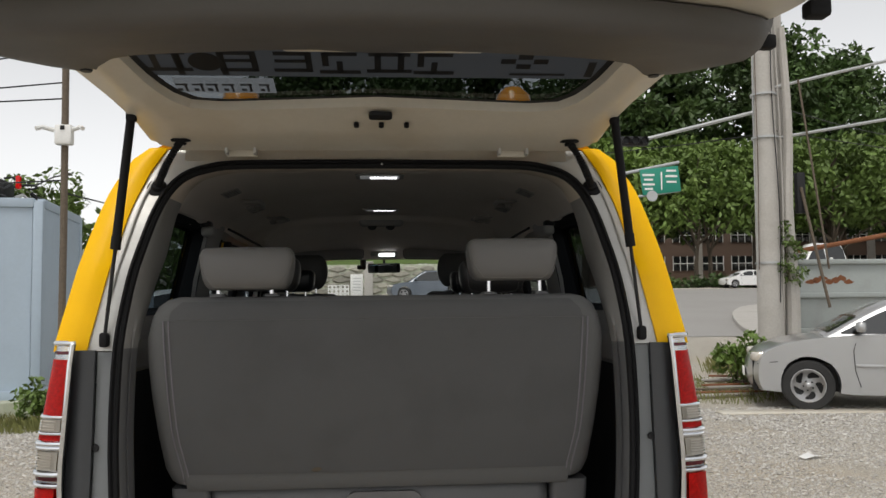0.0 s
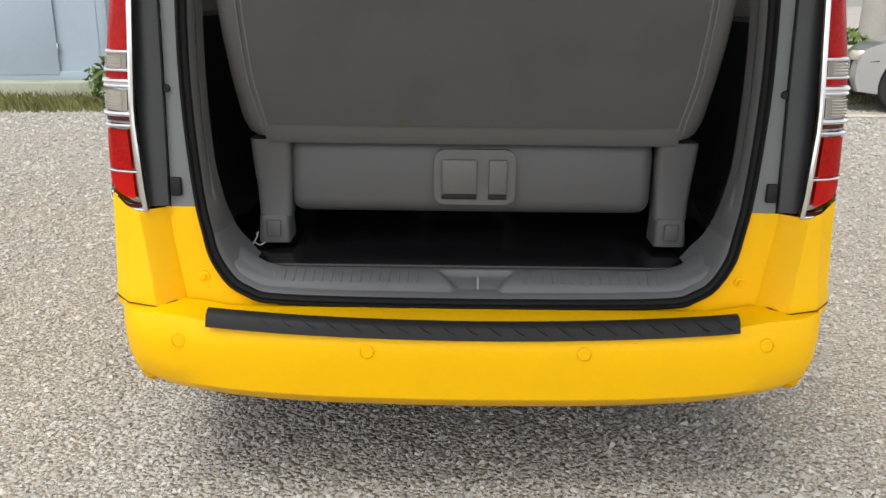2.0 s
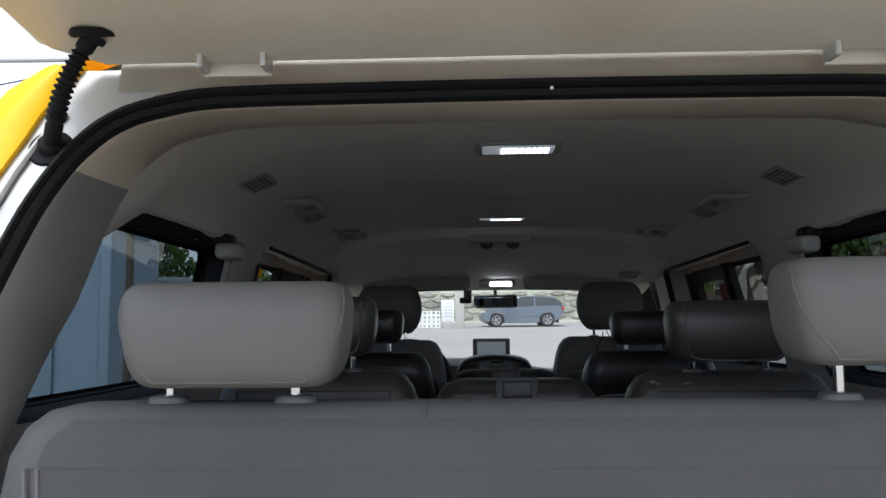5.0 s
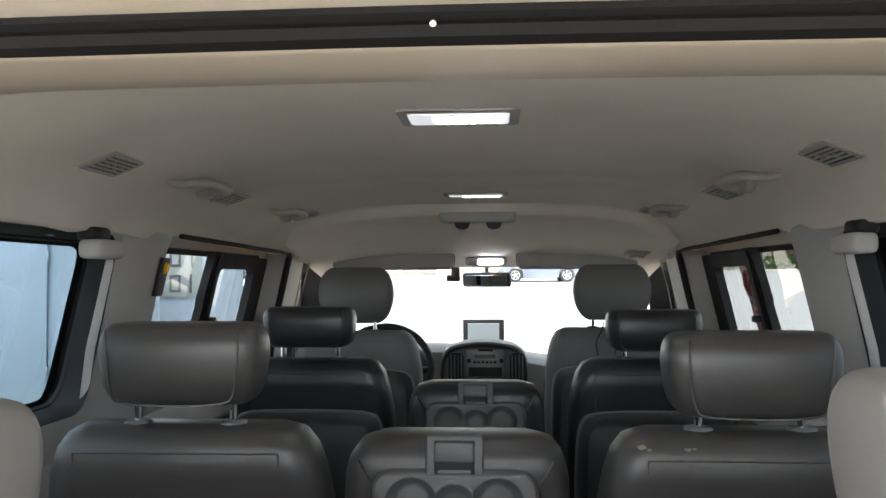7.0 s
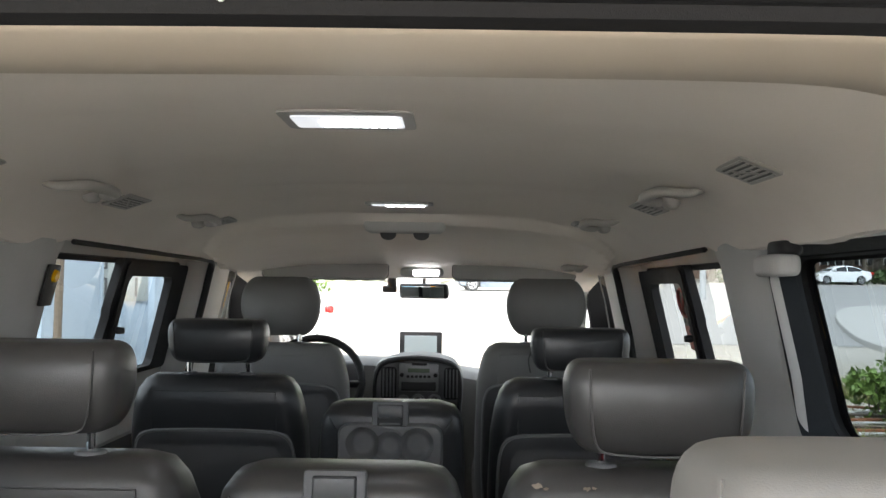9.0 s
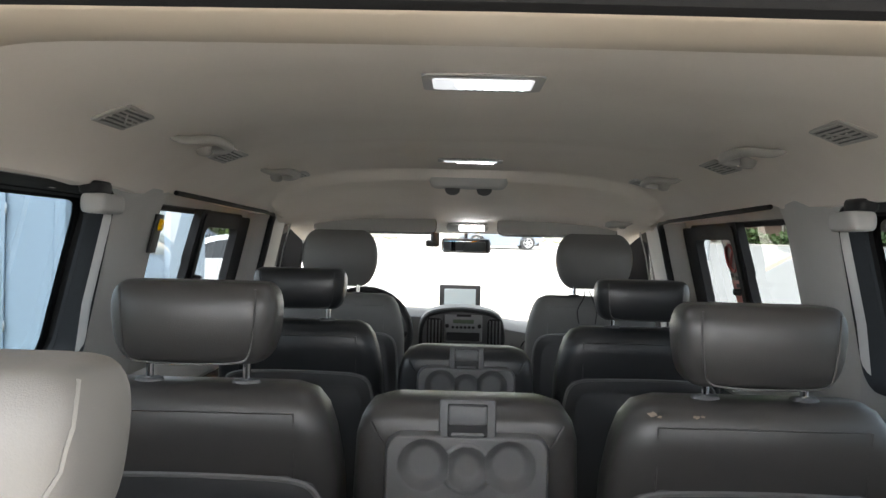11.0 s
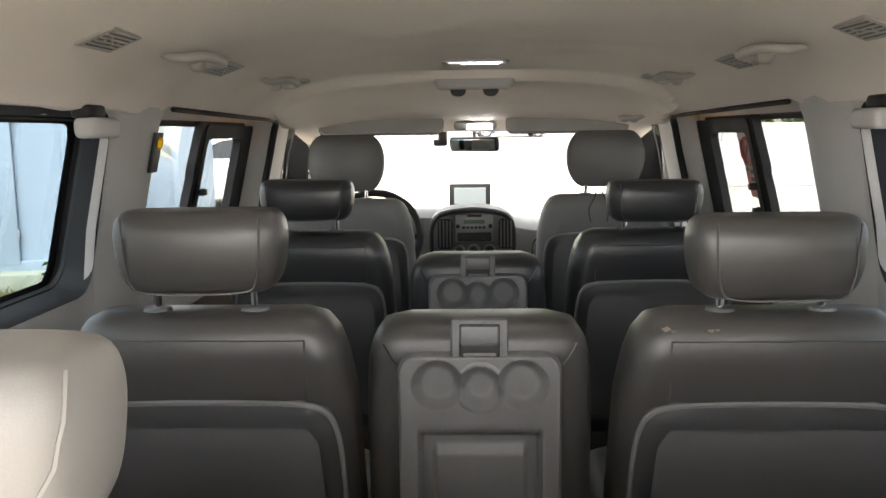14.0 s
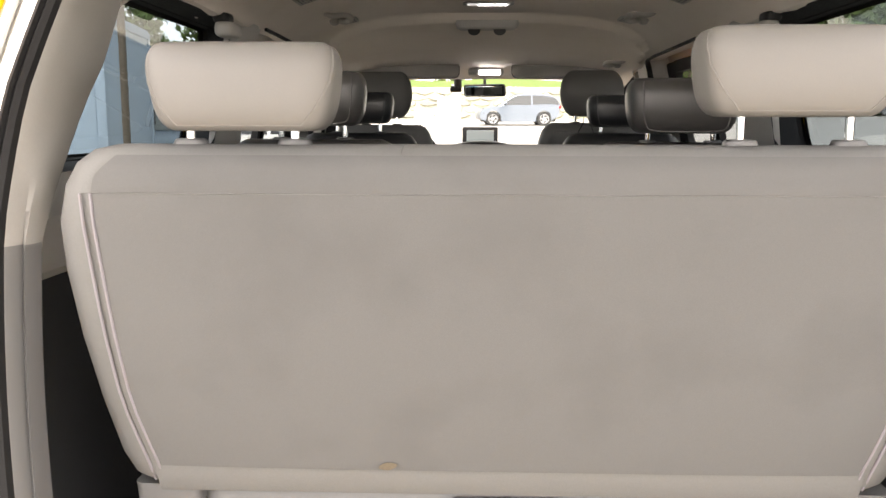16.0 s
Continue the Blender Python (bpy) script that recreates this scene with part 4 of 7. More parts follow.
bm = loft([[(x * (0.955 if y > 5.3 else 1), y, ceil_z(x, y)) for x in xs] for y in [2.985, 3.02] + [3.06 + 0.06 * k for k in range(16)] + [4.0 + 0.02 * k for k in range(9)] + [4.2 + 0.06 * k for k in range(6)] + [4.59 + 0.015 * k for k in range(42)] + [5.25, 5.3, 5.4, 5.5, 5.6, 5.75, 5.82]], False, False)
vp("headliner", bm, HEADL, "beige-grey felt headliner with soft sags")
vp("load_floor", box((0, 4.42, 0.572), (1.5, 3.48, 0.05), 0.004), FLOOR, "glossy black vinyl floor")

# sliding-door window bars, door seals
for sx in (-1, 1):
    g = lambda y, z, d=0.0: (sx * (xglass(y, z) - d), y, z)
    rows = []
    for z in (1.372, 1.42, 1.45, 1.458, 1.50, 1.56, 1.575, 1.62, 1.68, 1.718):
        c, w = lerp_table([(1.37, 4.622), (1.72, 4.648)], z), 0.030 if z < 1.452 or 1.454 < z < 1.5 else 0.026
        w = 0.036 if z > 1.57 else w
        rows.append([g(c - w, z, 0.030), g(c + w, z, 0.030), g(c + w, z, 0.006), g(c - w, z, 0.006)])
    pn = vp("sliding_pane_frame", loft(rows), RUBBER, "black sliding window frame with catches")
    fr_o = win_outline(4.635, 5.145, 1.37, 1.708, 0.02, 0.0)
    fr_i = win_outline(4.672, 5.025, 1.385, 1.668, 0.025, 0.0)
    bm = loft([[g(y, z, d) for y, z in q] for q, d in ((fr_o, 0.012), (fr_o, 0.036), (fr_i, 0.034), (fr_i, 0.008))], True, False)
    vp("pane_border", bm, RUBBER, "", pn)
    for z in (1.515, 1.445):
        vp("catch", lathe([(0, 0.022), (0.009, 0.02), (0.011, 0.0)], 12, Matrix.Translation(g(4.665, z, 0.040)) @ pose(0, 0, 0, 0, -sx * 90, 0)), BLACK, "", pn)
    seal = smoothed([(sx * 0.668, 4.10, 1.736), (sx * 0.668, 4.3, 1.734), (sx * 0.672, 4.7, 1.730), (sx * 0.674, 5.06, 1.726), (sx * 0.678, 5.13, 1.716), (sx * 0.69, 5.155, 1.69), (sx * 0.715, 5.16, 1.58), (sx * 0.735, 5.16, 1.49), (sx * 0.757, 5.16, 1.34), (sx * 0.77, 5.16, 1.2), (sx * 0.75, 5.16, 0.8)], 3)
    seal_r = [lerp_table([(0, 0.006), (9, 0.007), (14, 0.012), (30, 0.012)], k) for k in range(len(seal))]
    vp("door_seal", tube(seal, 0.012, 8, radii=seal_r), RUBBER, "black rubber sliding-door seal")
    if sx > 0:
        st_ = vp("window_sticker", loft([[g(4.70 + 0.13 * k - 0.03 * (1 - v), 1.475 + 0.195 * v, 0.010) for k in (0, 0.5, 1)] for v in (0.0, 0.5, 1.0)], False, False), STICK, "dark warning sticker with red panel", pane)
        vp("red_panel", loft([[g(4.704 + 0.122 * k - 0.03 * (1 - v), 1.475 + 0.195 * v, 0.0125) for k in (0, 1)] for v in (0.02, 0.36)], False, False), REDST, "", st_)
        for k, v, w in ((0.2, 0.42, 0.1), (0.5, 0.40, 0.12), (0.8, 0.43, 0.1), (0.3, 0.28, 0.4)):
            vp("letter_bar", loft([[g(4.70 + 0.13 * (k + j) - 0.03 * (1 - v), 1.475 + 0.195 * (v + e), 0.0135) for j in (-w, w)] for e in (-0.03, 0.03)], False, False), BLACK, "", st_)
        ring = [(4.762 + 0.042 * math.cos(q), 1.612 + 0.040 * math.sin(q)) for q in np.linspace(0, 2 * math.pi, 20)]
        vp("symbol_ring", tube([g(y, z, 0.0135) for y, z in ring], 0.005, 5, cap=False), REDST, "", st_)
        vp("symbol_bar", tube([g(4.735, 1.64, 0.0135), g(4.79, 1.585, 0.0135)], 0.004, 5), REDST, "", st_)

# windscreen
bm = loft([[(-x, y, z), (-x * 0.6, y + c, z + 0.02), (0, y + c * 1.4, z + 0.025), (x * 0.6, y + c, z + 0.02), (x, y, z)] for x, y, z, c in ((0.66, 5.80, 1.72, 0.04), (0.70, 6.10, 1.50, 0.05), (0.74, 6.62, 1.16, 0.07))], False, False)
ws = vp("windscreen", bm, GL_CLEAR, "clear laminated windscreen")
ws.visible_shadow = False
bm = loft([[(-x, y, z), (-x * 0.6, y + c, z + 0.02), (0, y + c * 1.4, z + 0.025), (x * 0.6, y + c, z + 0.02), (x, y, z)] for x, y, z, c in ((0.655, 5.795, 1.716, 0.038), (0.663, 5.845, 1.679, 0.040))], False, False)
sb_ = vp("shade_band", bm, GL_BAND, "blue tinted shade band", ws)
sb_.visible_shadow = False
for sx in (-1, 1):
    vp("front_pillar", loft([[(sx * (x - 0.05), y - 0.02, z), (sx * (x + 0.03), y - 0.02, z), (sx * (x + 0.03), y + 0.05, z), (sx * (x - 0.05), y + 0.05, z)] for x, y, z in ((0.66, 5.70, 1.76), (0.70, 6.08, 1.50), (0.78, 6.62, 1.14))]), TRIM, "light grey windscreen pillar trim")
hm = vp("emergency_hammer", box((-0.752, 3.12, 1.688), (0.022, 0.055, 0.03), 0.008, 2), REDP, "small red emergency hammer")
vp("hammer_head", tube([(-0.748, 3.10, 1.675), (-0.748, 3.14, 1.675)], 0.008, 8), STEEL, "", hm)


# ---- tailgate, raised ----
HY, HZ = 2.84, 1.875
A1, A2, KNEE = radians(15), radians(-7), 0.60


def gate_pt(x, s, off=0.0):
    """A point on the raised tailgate: s metres from the hinge, off metres under its outer skin."""
    if s < KNEE:
        y, z, a = HY - s * math.cos(A1), HZ + s * math.sin(A1), A1
    else:
        y, z, a = HY - KNEE * math.cos(A1) - (s - KNEE) * math.cos(A2), HZ + KNEE * math.sin(A1) + (s - KNEE) * math.sin(A2), A2
    return (x, y - off * math.sin(a), z - off * math.cos(a))


def gate_w(s):
    return lerp_table([(0, 0.645), (0.06, 0.655), (0.25, 0.662), (0.37, 0.692), (0.51, 0.735), (0.7, 0.80), (0.95, 0.832), (1.12, 0.815), (1.2, 0.77)], s)


def polar(poly, centre, n=72):
    """Points where rays from the centre leave a closed outline."""
    out = []
    cx, cy = centre
    for k in range(n):
        a = 2 * math.pi * k / n
        d = (math.cos(a), math.sin(a))
        best = 0.0
        for (x1, y1), (x2, y2) in zip(poly, poly[1:] + poly[:1]):
            ex, ey = x2 - x1, y2 - y1
            det = d[0] * -ey + d[1] * ex
            if abs(det) < 1e-9:
                continue
            px_, py_ = x1 - cx, y1 - cy
            t = (px_ * -ey + py_ * ex) / det
            u = (d[0] * py_ - d[1] * px_) / det
            if t > 0 and -1e-6 <= u <= 1 + 1e-6:
                best = max(best, t)
        out.append((cx + d[0] * best, cy + d[1] * best))
    return out


half_out = [(gate_w(s), s) for s in (0.0, 0.03, 0.1, 0.2, 0.3, 0.4, 0.5, 0.6, 0.7, 0.82)]
out_poly = [(-x, s) for x, s in half_out[::-1]] + half_out
half_in = [(0.0, 0.295), (0.2, 0.280), (0.38, 0.266), (0.45, 0.265), (0.495, 0.28), (0.53, 0.325), (0.558, 0.39), (0.582, 0.48), (0.603, 0.58), (0.608, 0.66), (0.58, 0.73), (0.4, 0.765), (0.0, 0.775)]
in_poly = [(-x, s) for x, s in half_in[:0:-1]] + half_in[:-1]
ctr = (0.0, 0.50)
ro, ri = polar(out_poly, ctr), polar(in_poly, ctr)


def between(k, off):
    return [gate_pt(a[0] + (b[0] - a[0]) * k, a[1] + (b[1] - a[1]) * k, off) for a, b in zip(ro, ri)]


ss = [0.80, 0.85, 0.9, 1.0, 1.1, 1.16, 1.2]
bm = loft([between(0, 0.0), between(0.12, -0.012), between(0.4, -0.022), between(0.9, -0.012), between(1.0, -0.002)], True, False)
loft([[gate_pt(gate_w(s) * k, s, -0.03 * (1 - abs(k) ** 4)) for k in np.linspace(-1, 1, 15)] for s in ss], False, False, bm)
gate = vp("tailgate", bm, YELLOW, "raised yellow tailgate with beige inner panel")
bm = loft([between(0, 0.002), between(0.03, 0.012), between(0.07, 0.014), between(0.12, 0.034), between(0.45, 0.04), between(0.62, 0.038), between(0.75, 0.030), between(0.97, 0.026), between(1.0, 0.0)], True, False)
loft([[gate_pt(gate_w(s) * k, s, 0.035 if abs(k) < 0.95 and s < 1.19 else 0.004) for k in (-1, -0.96, -0.93, -0.8, -0.4, 0, 0.4, 0.8, 0.93, 0.96, 1)] for s in ss], False, False, bm)
vp("inner_panel", bm, WHITE, "beige painted inner panel with grime", gate)
bm = loft([[gate_pt(ctr[0] + (x - ctr[0]) * k, ctr[1] + (q - ctr[1]) * k, 0.0) for x, q in ri] for k in (1.0, 0.75, 0.5, 0.25, 0.02)], True, False)
gp = vp("rear_window", bm, GL_DARK, "dark tinted rear window with lettering film", gate, smooth=False)
inner2 = polar([(x * 0.968, 0.5 + (s - 0.5) * 0.945) for x, s in in_poly], ctr)
rim = loft([[gate_pt(x, s, 0.003) for x, s in ri], [gate_pt(x, s, 0.003) for x, s in inner2]], True, False)
vp("window_border", rim, BLACK, "", gp)


def film_bar(x, s, w, h, m_, name="letter_bar", off=-0.004):
    bm = bmesh.new()
    bm.faces.new([bm.verts.new(gate_pt(x + i * w / 2, s + j * h / 2, off)) for i, j in ((-1, -1), (1, -1), (1, 1), (-1, 1))])
    return vp(name, bm, m_, "", gp, smooth=False)


film_bar(0.0, 0.495, 1.15, 0.205, FILMG, "window_film", 0.0015)
film_bar(-0.385, 0.338, 0.25, 0.075, STICKW, "white_sticker", -0.003)
for k, (x, w) in enumerate(((-0.49, 0.03), (-0.45, 0.028), (-0.415, 0.03), (-0.375, 0.03), (-0.33, 0.03), (-0.285, 0.026))):
    film_bar(x, 0.352, w, 0.008, BLACK, off=0.0035)
    film_bar(x + w * 0.3, 0.338, 0.006, 0.04, BLACK, off=0.0035)
    film_bar(x - w * 0.25, 0.327, 0.012, 0.012, BLACK, off=0.0035)
# large lettering, as plain strokes: (across, along, width, height) of each, syllable by syllable
BOXED = ((0, 0.045, 0.10, 0.016), (0, -0.03, 0.11, 0.016), (-0.028, 0.01, 0.016, 0.08), (0.028, 0.01, 0.016, 0.08))
COMB = ((-0.005, 0.045, 0.08, 0.016), (-0.005, 0.012, 0.08, 0.014), (-0.005, -0.03, 0.09, 0.016), (0.036, 0.008, 0.016, 0.09))
HOOK = ((0, 0.045, 0.085, 0.016), (-0.034, 0.02, 0.016, 0.06), (0, -0.012, 0.015, 0.05), (0, -0.036, 0.10, 0.016))
for x, glyph in ((-0.50, BOXED), (-0.33, COMB), (-0.20, COMB), (-0.09, HOOK), (0.03, BOXED), (0.14, HOOK)):
    for a, b, w, h in glyph:
        film_bar(x + a, 0.455 + b, w, h, BLACK, off=0.0035)
for x in (-0.475, -0.37):
    film_bar(x, 0.455, 0.016, 0.11, BLACK, off=0.0035)
ring = lathe([(0.026, 0), (0.040, 0), (0.040, 0.001), (0.026, 0.001)], 20, Matrix.Translation(gate_pt(-0.41, 0.46, 0.004)) @ pose(0, 0, 0, math.degrees(-A1), 0, 0))
vp("letter_ring", ring, BLACK, "", gp, smooth=False)
for x, q in ((0.32, 0.475), (0.36, 0.495), (0.40, 0.475), (0.36, 0.452)):
    film_bar(x, q, 0.036, 0.022, BLACK, off=0.0035)
film_bar(0.40, 0.415, 0.14, 0.010, BLACK, off=0.0035)
film_bar(0.53, 0.44, 0.02, 0.07, BLACK, off=0.0035)
# trim board over the lower half: its two edges along the half width
TRIM_F = [(0, 0.80), (0.06, 0.81), (0.12, 0.83), (0.2, 0.82), (0.28, 0.80), (0.39, 0.775), (0.48, 0.745), (0.55, 0.69), (0.59, 0.62), (0.62, 0.545), (0.645, 0.53), (0.67, 0.545), (0.71, 0.60), (0.76, 0.73), (0.786, 0.85)]
TRIM_R = [(0, 1.13), (0.3, 1.115), (0.5, 1.07), (0.64, 1.02), (0.73, 0.96), (0.786, 0.90)]
tx = [-0.786 + 1.572 * k / 56 for k in range(57)]
rows = []
for d, e, off in ((0.0, 0, 0.04), (0.003, 0, 0.070), (0.02, 0, 0.088), (0.055, 0, 0.097), (0, 0.5, 0.10), (-0.06, 1, 0.096), (-0.025, 1, 0.088), (-0.005, 1, 0.07), (0.0, 1, 0.04)):
    row = []
    for x in tx:
        f0, r0 = lerp_table(TRIM_F, abs(x)), lerp_table(TRIM_R, abs(x))
        k = min(1.0, (r0 - f0) / 0.14)
        row.append(gate_pt(x, f0 + (r0 - f0) * e + d * k, off - 0.045 * max(0.0, (abs(x) - 0.768) / 0.018)))
    rows.append(row)
vp("tailgate_trim", loft(rows, False, False), GATETRIM, "dark grey plastic tailgate trim", gate, auto=50)
pk = loft([[gate_pt(x, q, o) for x, q in rrect(0.445, 0.20, 0.012, 3, 0.017, 0.715)] for o in (0.054, 0.0)])
vp("pull_pocket", pk, WHITE, "beige grab pocket", gate)
for sx in (-1, 1):
    vp("trim_clip", lathe([(0, 0.004), (0.012, 0.004), (0.014, 0)], 14, Matrix.Translation(gate_pt(sx * 0.642, 0.565, 0.090)) @ pose(0, 0, 0, 180, 0, 0)), BLACK, "", gate)
vp("latch_hole", loft([[gate_pt(x, s, 0.046) for x, s in rrect(0.062, 0.03, 0.013, 5, 0.007, 0.262)], [gate_pt(x, s, 0.035) for x, s in rrect(0.062, 0.03, 0.013, 5, 0.007, 0.262)]]), BLACK, "black access hole", gate)
for x in (-0.058, 0.009, 0.077):
    vp("bolt_hole", loft([[gate_pt(a, s, 0.046) for a, s in rrect(0.014, 0.014, 0.0068, 4, x, 0.208)], [gate_pt(a, s, 0.035) for a, s in rrect(0.014, 0.014, 0.0068, 4, x, 0.208)]]), BLACK, "", gate)
for sx in (-1, 1):
    vp("rubber_stop", box(gate_pt(sx * 0.77, 1.09, 0.055), (0.04, 0.035, 0.03), 0.006), RUBBER, "black rubber stop", gate)
    vp("rubber_stop", box(gate_pt(sx * 0.822, 0.79, 0.055), (0.035, 0.03, 0.03), 0.006), RUBBER, "black rubber stop", gate)
    # hinges
    hx = sx * 0.392
    h = vp("hinge", box((hx, 2.778, 1.889), (0.128, 0.030, 0.010), 0.003), WHITE, "beige painted hinge", gate)
    for k in (-0.055, 0.055):
        vp("hinge_lug", box((hx + k, 2.768, 1.879), (0.018, 0.020, 0.018), 0.004), WHITE, "", h)
    for k in (-0.040, 0.040):
        vp("hinge_arm", box((hx + k, 2.795, 1.862), (0.008, 0.036, 0.048), 0.002), SILVER, "", h)
    vp("hinge_pin", tube([(hx - 0.042, 2.786, 1.872), (hx + 0.042, 2.786, 1.872)], 0.007, 10), SILVER, "", h)
    vp("hinge_leaf", box((hx, 2.812, 1.846), (0.088, 0.008, 0.022), 0.002), WHITE, "", h)
    vp("hinge_shadow_gap", box((hx, 2.800, 1.864), (0.070, 0.004, 0.014), 0.001), DTRIM, "", h)
    # cable boot
    a, b = Vector((sx * 0.628, 2.80, 1.742)), Vector((sx * 0.546, 2.735, 1.868))
    n = 60
    pts = [a.lerp(b, k / n) + Vector((0, -0.02 * math.sin(math.pi * k / n), 0)) for k in range(n + 1)]
    rad = [0.0085 + (0.0038 if k % 3 == 0 else 0.0) if 12 < k < 51 else (0.017 if k < 4 or k > 56 else 0.011) for k in range(n + 1)]
    boot = vp("cable_boot", tube(pts, 0.015, 12, radii=rad), RUBBER, "black ribbed rubber cable boot", gate)
    for p in (a, b):
        vp("boot_flange", lathe([(0.0, -0.004), (0.026, -0.004), (0.029, 0.0), (0.026, 0.006), (0.0, 0.006)], 18, Matrix.Translation(p) @ (pose(0, 0, 0, 65, 0, 0) if p is a else pose(0, 0, 0, 15, 0, 0))), RUBBER, "", boot)
    # gas strut
    a = Vector((sx * 0.713, 2.632, 1.322))
    b = Vector(gate_pt(sx * 0.642, 0.24, 0.03))
    c = a.lerp(b, 0.40)
    st = vp("gas_strut", tube([c, b], 0.0115, 12), RUBBER, "black gas strut", gate)
    vp("strut_rod", tube([a, c], 0.005, 8), BLACK, "thin steel rod", st)
    vp("strut_collar", tube([c.lerp(b, 0.0), c.lerp(b, 0.10)], 0.0132, 12), RUBBER, "", st)
    vp("strut_end", box(a, (0.022, 0.03, 0.038), 0.007), RUBBER, "", st)
    vp("strut_end", box(b, (0.026, 0.026, 0.04), 0.007), RUBBER, "", st)


# ---- seats ----
def headrest(parent, w, h, d, z, posts=0.14, material=LEATHER, ph=0.035, dx=0.0, lean=0.12, y=0.0, taper=0.07, domed=False):
    c = part("headrest", cushion(w, d, h, 1.15 if domed else 0.55, 18, 0.10, taper, lean, (dx, y, z + h / 2), 3.4 if domed else 4.5, 2.0 if domed else 2.6), material, parent)
    pts = [(dx + a * w * 0.47, y - d * 0.5 * (1.06 - 0.16 * abs(a) ** 4) + lean * (b - 0.5) * h - 0.0006, z + b * h) for a, b in ((0.86, 0.93), (0.84, 0.5), (0.78, 0.14), (0.6, 0.05), (0, 0.03), (-0.6, 0.05), (-0.78, 0.14), (-0.84, 0.5), (-0.86, 0.93))]
    if not domed:
        part("seam", tube(smoothed(pts, 3), 0.0017, 5), material, c)
    for s in (-1, 1):
        part("post", tube([(dx + s * posts / 2, y, z - ph), (dx + s * posts / 2, y, z + 0.02)], 0.0058, 10), CHROME, c, "chrome post")
        part("post_guide", cushion(0.044, 0.034, 0.018, 0.8, 8, 0, -0.1, 0, (dx + s * posts / 2, y, z - ph + 0.004), 2.6), SHELL, c, "grey plastic guide")
    return c


def seam(parent, pts, r=0.0022, material=None):
    return part("seam", tube(pts, r, 5), material or CLOTH, parent)


bench = thing("bench_seat", "grey cloth three-place rear bench with carpeted back", "car seat", (0, 2.72, 0.616))
ORG[bench] = Matrix.Translation((0, 2.70, 0.61))
rows = []
# the back leans towards the tailgate: (z, y of the rear face, half width, thickness)
for z, y, w, d in ((0.905, 2.765, 0.565, 0.06), (0.915, 2.755, 0.583, 0.09), (0.95, 2.742, 0.600, 0.12), (1.05, 2.708, 0.613, 0.14), (1.15, 2.678, 0.622, 0.15), (1.25, 2.655, 0.628, 0.15), (1.32, 2.640, 0.625, 0.145),
                   (1.37, 2.636, 0.612, 0.135), (1.40, 2.641, 0.596, 0.12), (1.418, 2.655, 0.572, 0.09), (1.425, 2.675, 0.54, 0.05)):
    ring = []
    for px, py in rrect(2 * w, d, min(0.05, d * 0.45), 5, 0, y + d / 2):
        ring.append((px, py + 0.012 * (px / 0.62) ** 4, z))
    rows.append(ring)
back = part("backrest", loft(rows), CLOTH, bench, "grey cloth backrest", True, auto=50)


def rear_y(z):
    return lerp_table([(0.905, 2.765), (0.95, 2.742), (1.05, 2.708), (1.15, 2.678), (1.25, 2.655), (1.32, 2.640), (1.37, 2.636), (1.40, 2.641), (1.418, 2.655)], z)


rows = []
for z in np.linspace(0.935, 1.361, 12):
    w = lerp_table([(0.93, 0.525), (1.05, 0.547), (1.2, 0.553), (1.35, 0.556)], z)
    rows.append([(x * w, rear_y(z) - 0.0022 + 0.012 * (x * w / 0.62) ** 4, z) for x in np.linspace(-1, 1, 17)])
bm = loft(rows, False, False)
part("back_panel", bm, CARPET, back, "brown-grey carpet panel", True)
rows = []
for z in np.linspace(1.363, 1.412, 7):
    w = lerp_table([(1.363, 0.557), (1.385, 0.553), (1.412, 0.525)], z)
    rows.append([(x * w, rear_y(z) - 0.0022 + 0.012 * (x * w / 0.62) ** 4, z) for x in np.linspace(-1, 1, 17)])
part("upper_panel", loft(rows, False, False), CARPET, back, "grey carpet edge over the top", True)
for sx in (-1, 1):
    for k, mt in ((0.0, PIPING), (0.014, PIPING)):
        pts = [(sx * (lerp_table([(0.93, 0.525), (1.05, 0.547), (1.2, 0.553), (1.35, 0.556)], z) + 0.002 + k), rear_y(z) - 0.003 + 0.008, z) for z in np.linspace(0.905, 1.361, 12)]
        part("piping", tube(pts, 0.0022, 6), mt, back, "", True)
part("top_seam", tube([(x, rear_y(1.362) - 0.001 + 0.012 * (x / 0.62) ** 4, 1.362) for x in np.linspace(-0.57, 0.57, 15)], 0.0011, 6), CLOTH, back, "", True)
part("split_seam", tube([(-0.146, 2.6500, 1.4125), (-0.146, 2.6550, 1.4172), (-0.145, 2.68, 1.4248), (-0.144, 2.74, 1.4250)], 0.0010, 6), CLOTH, back, "", True)
bm = loft([[(x, y, z) for x in np.linspace(-0.535, 0.535, 13)] for y, z in ((2.776, 0.885), (2.768, 0.895), (2.757, 0.925), (2.754, 0.937))], False, False)
part("lower_flap", bm, CLOTH, back, "", True)
part("base_panel", box((0, 2.853, 0.793), (0.98, 0.10, 0.209), 0.042, 4), SHELL, bench, "grey base panel", True)
part("stain", plate([(-0.176 + 0.013 * math.cos(a) * (1 + 0.3 * math.sin(2 * a)), 0.945 + 0.006 * math.sin(a)) for a in np.linspace(0, 5.9, 12)], -0.001, "y", rear_y(0.945) - 0.005), STAIN, back, "small brown stain", True)
part("seat_cushion", cushion(1.22, 0.5, 0.16, 0.6, 12, 0, 0, 0, (0, 3.04, 0.96), 6), CLOTH, bench, "grey cloth seat cushion", True)
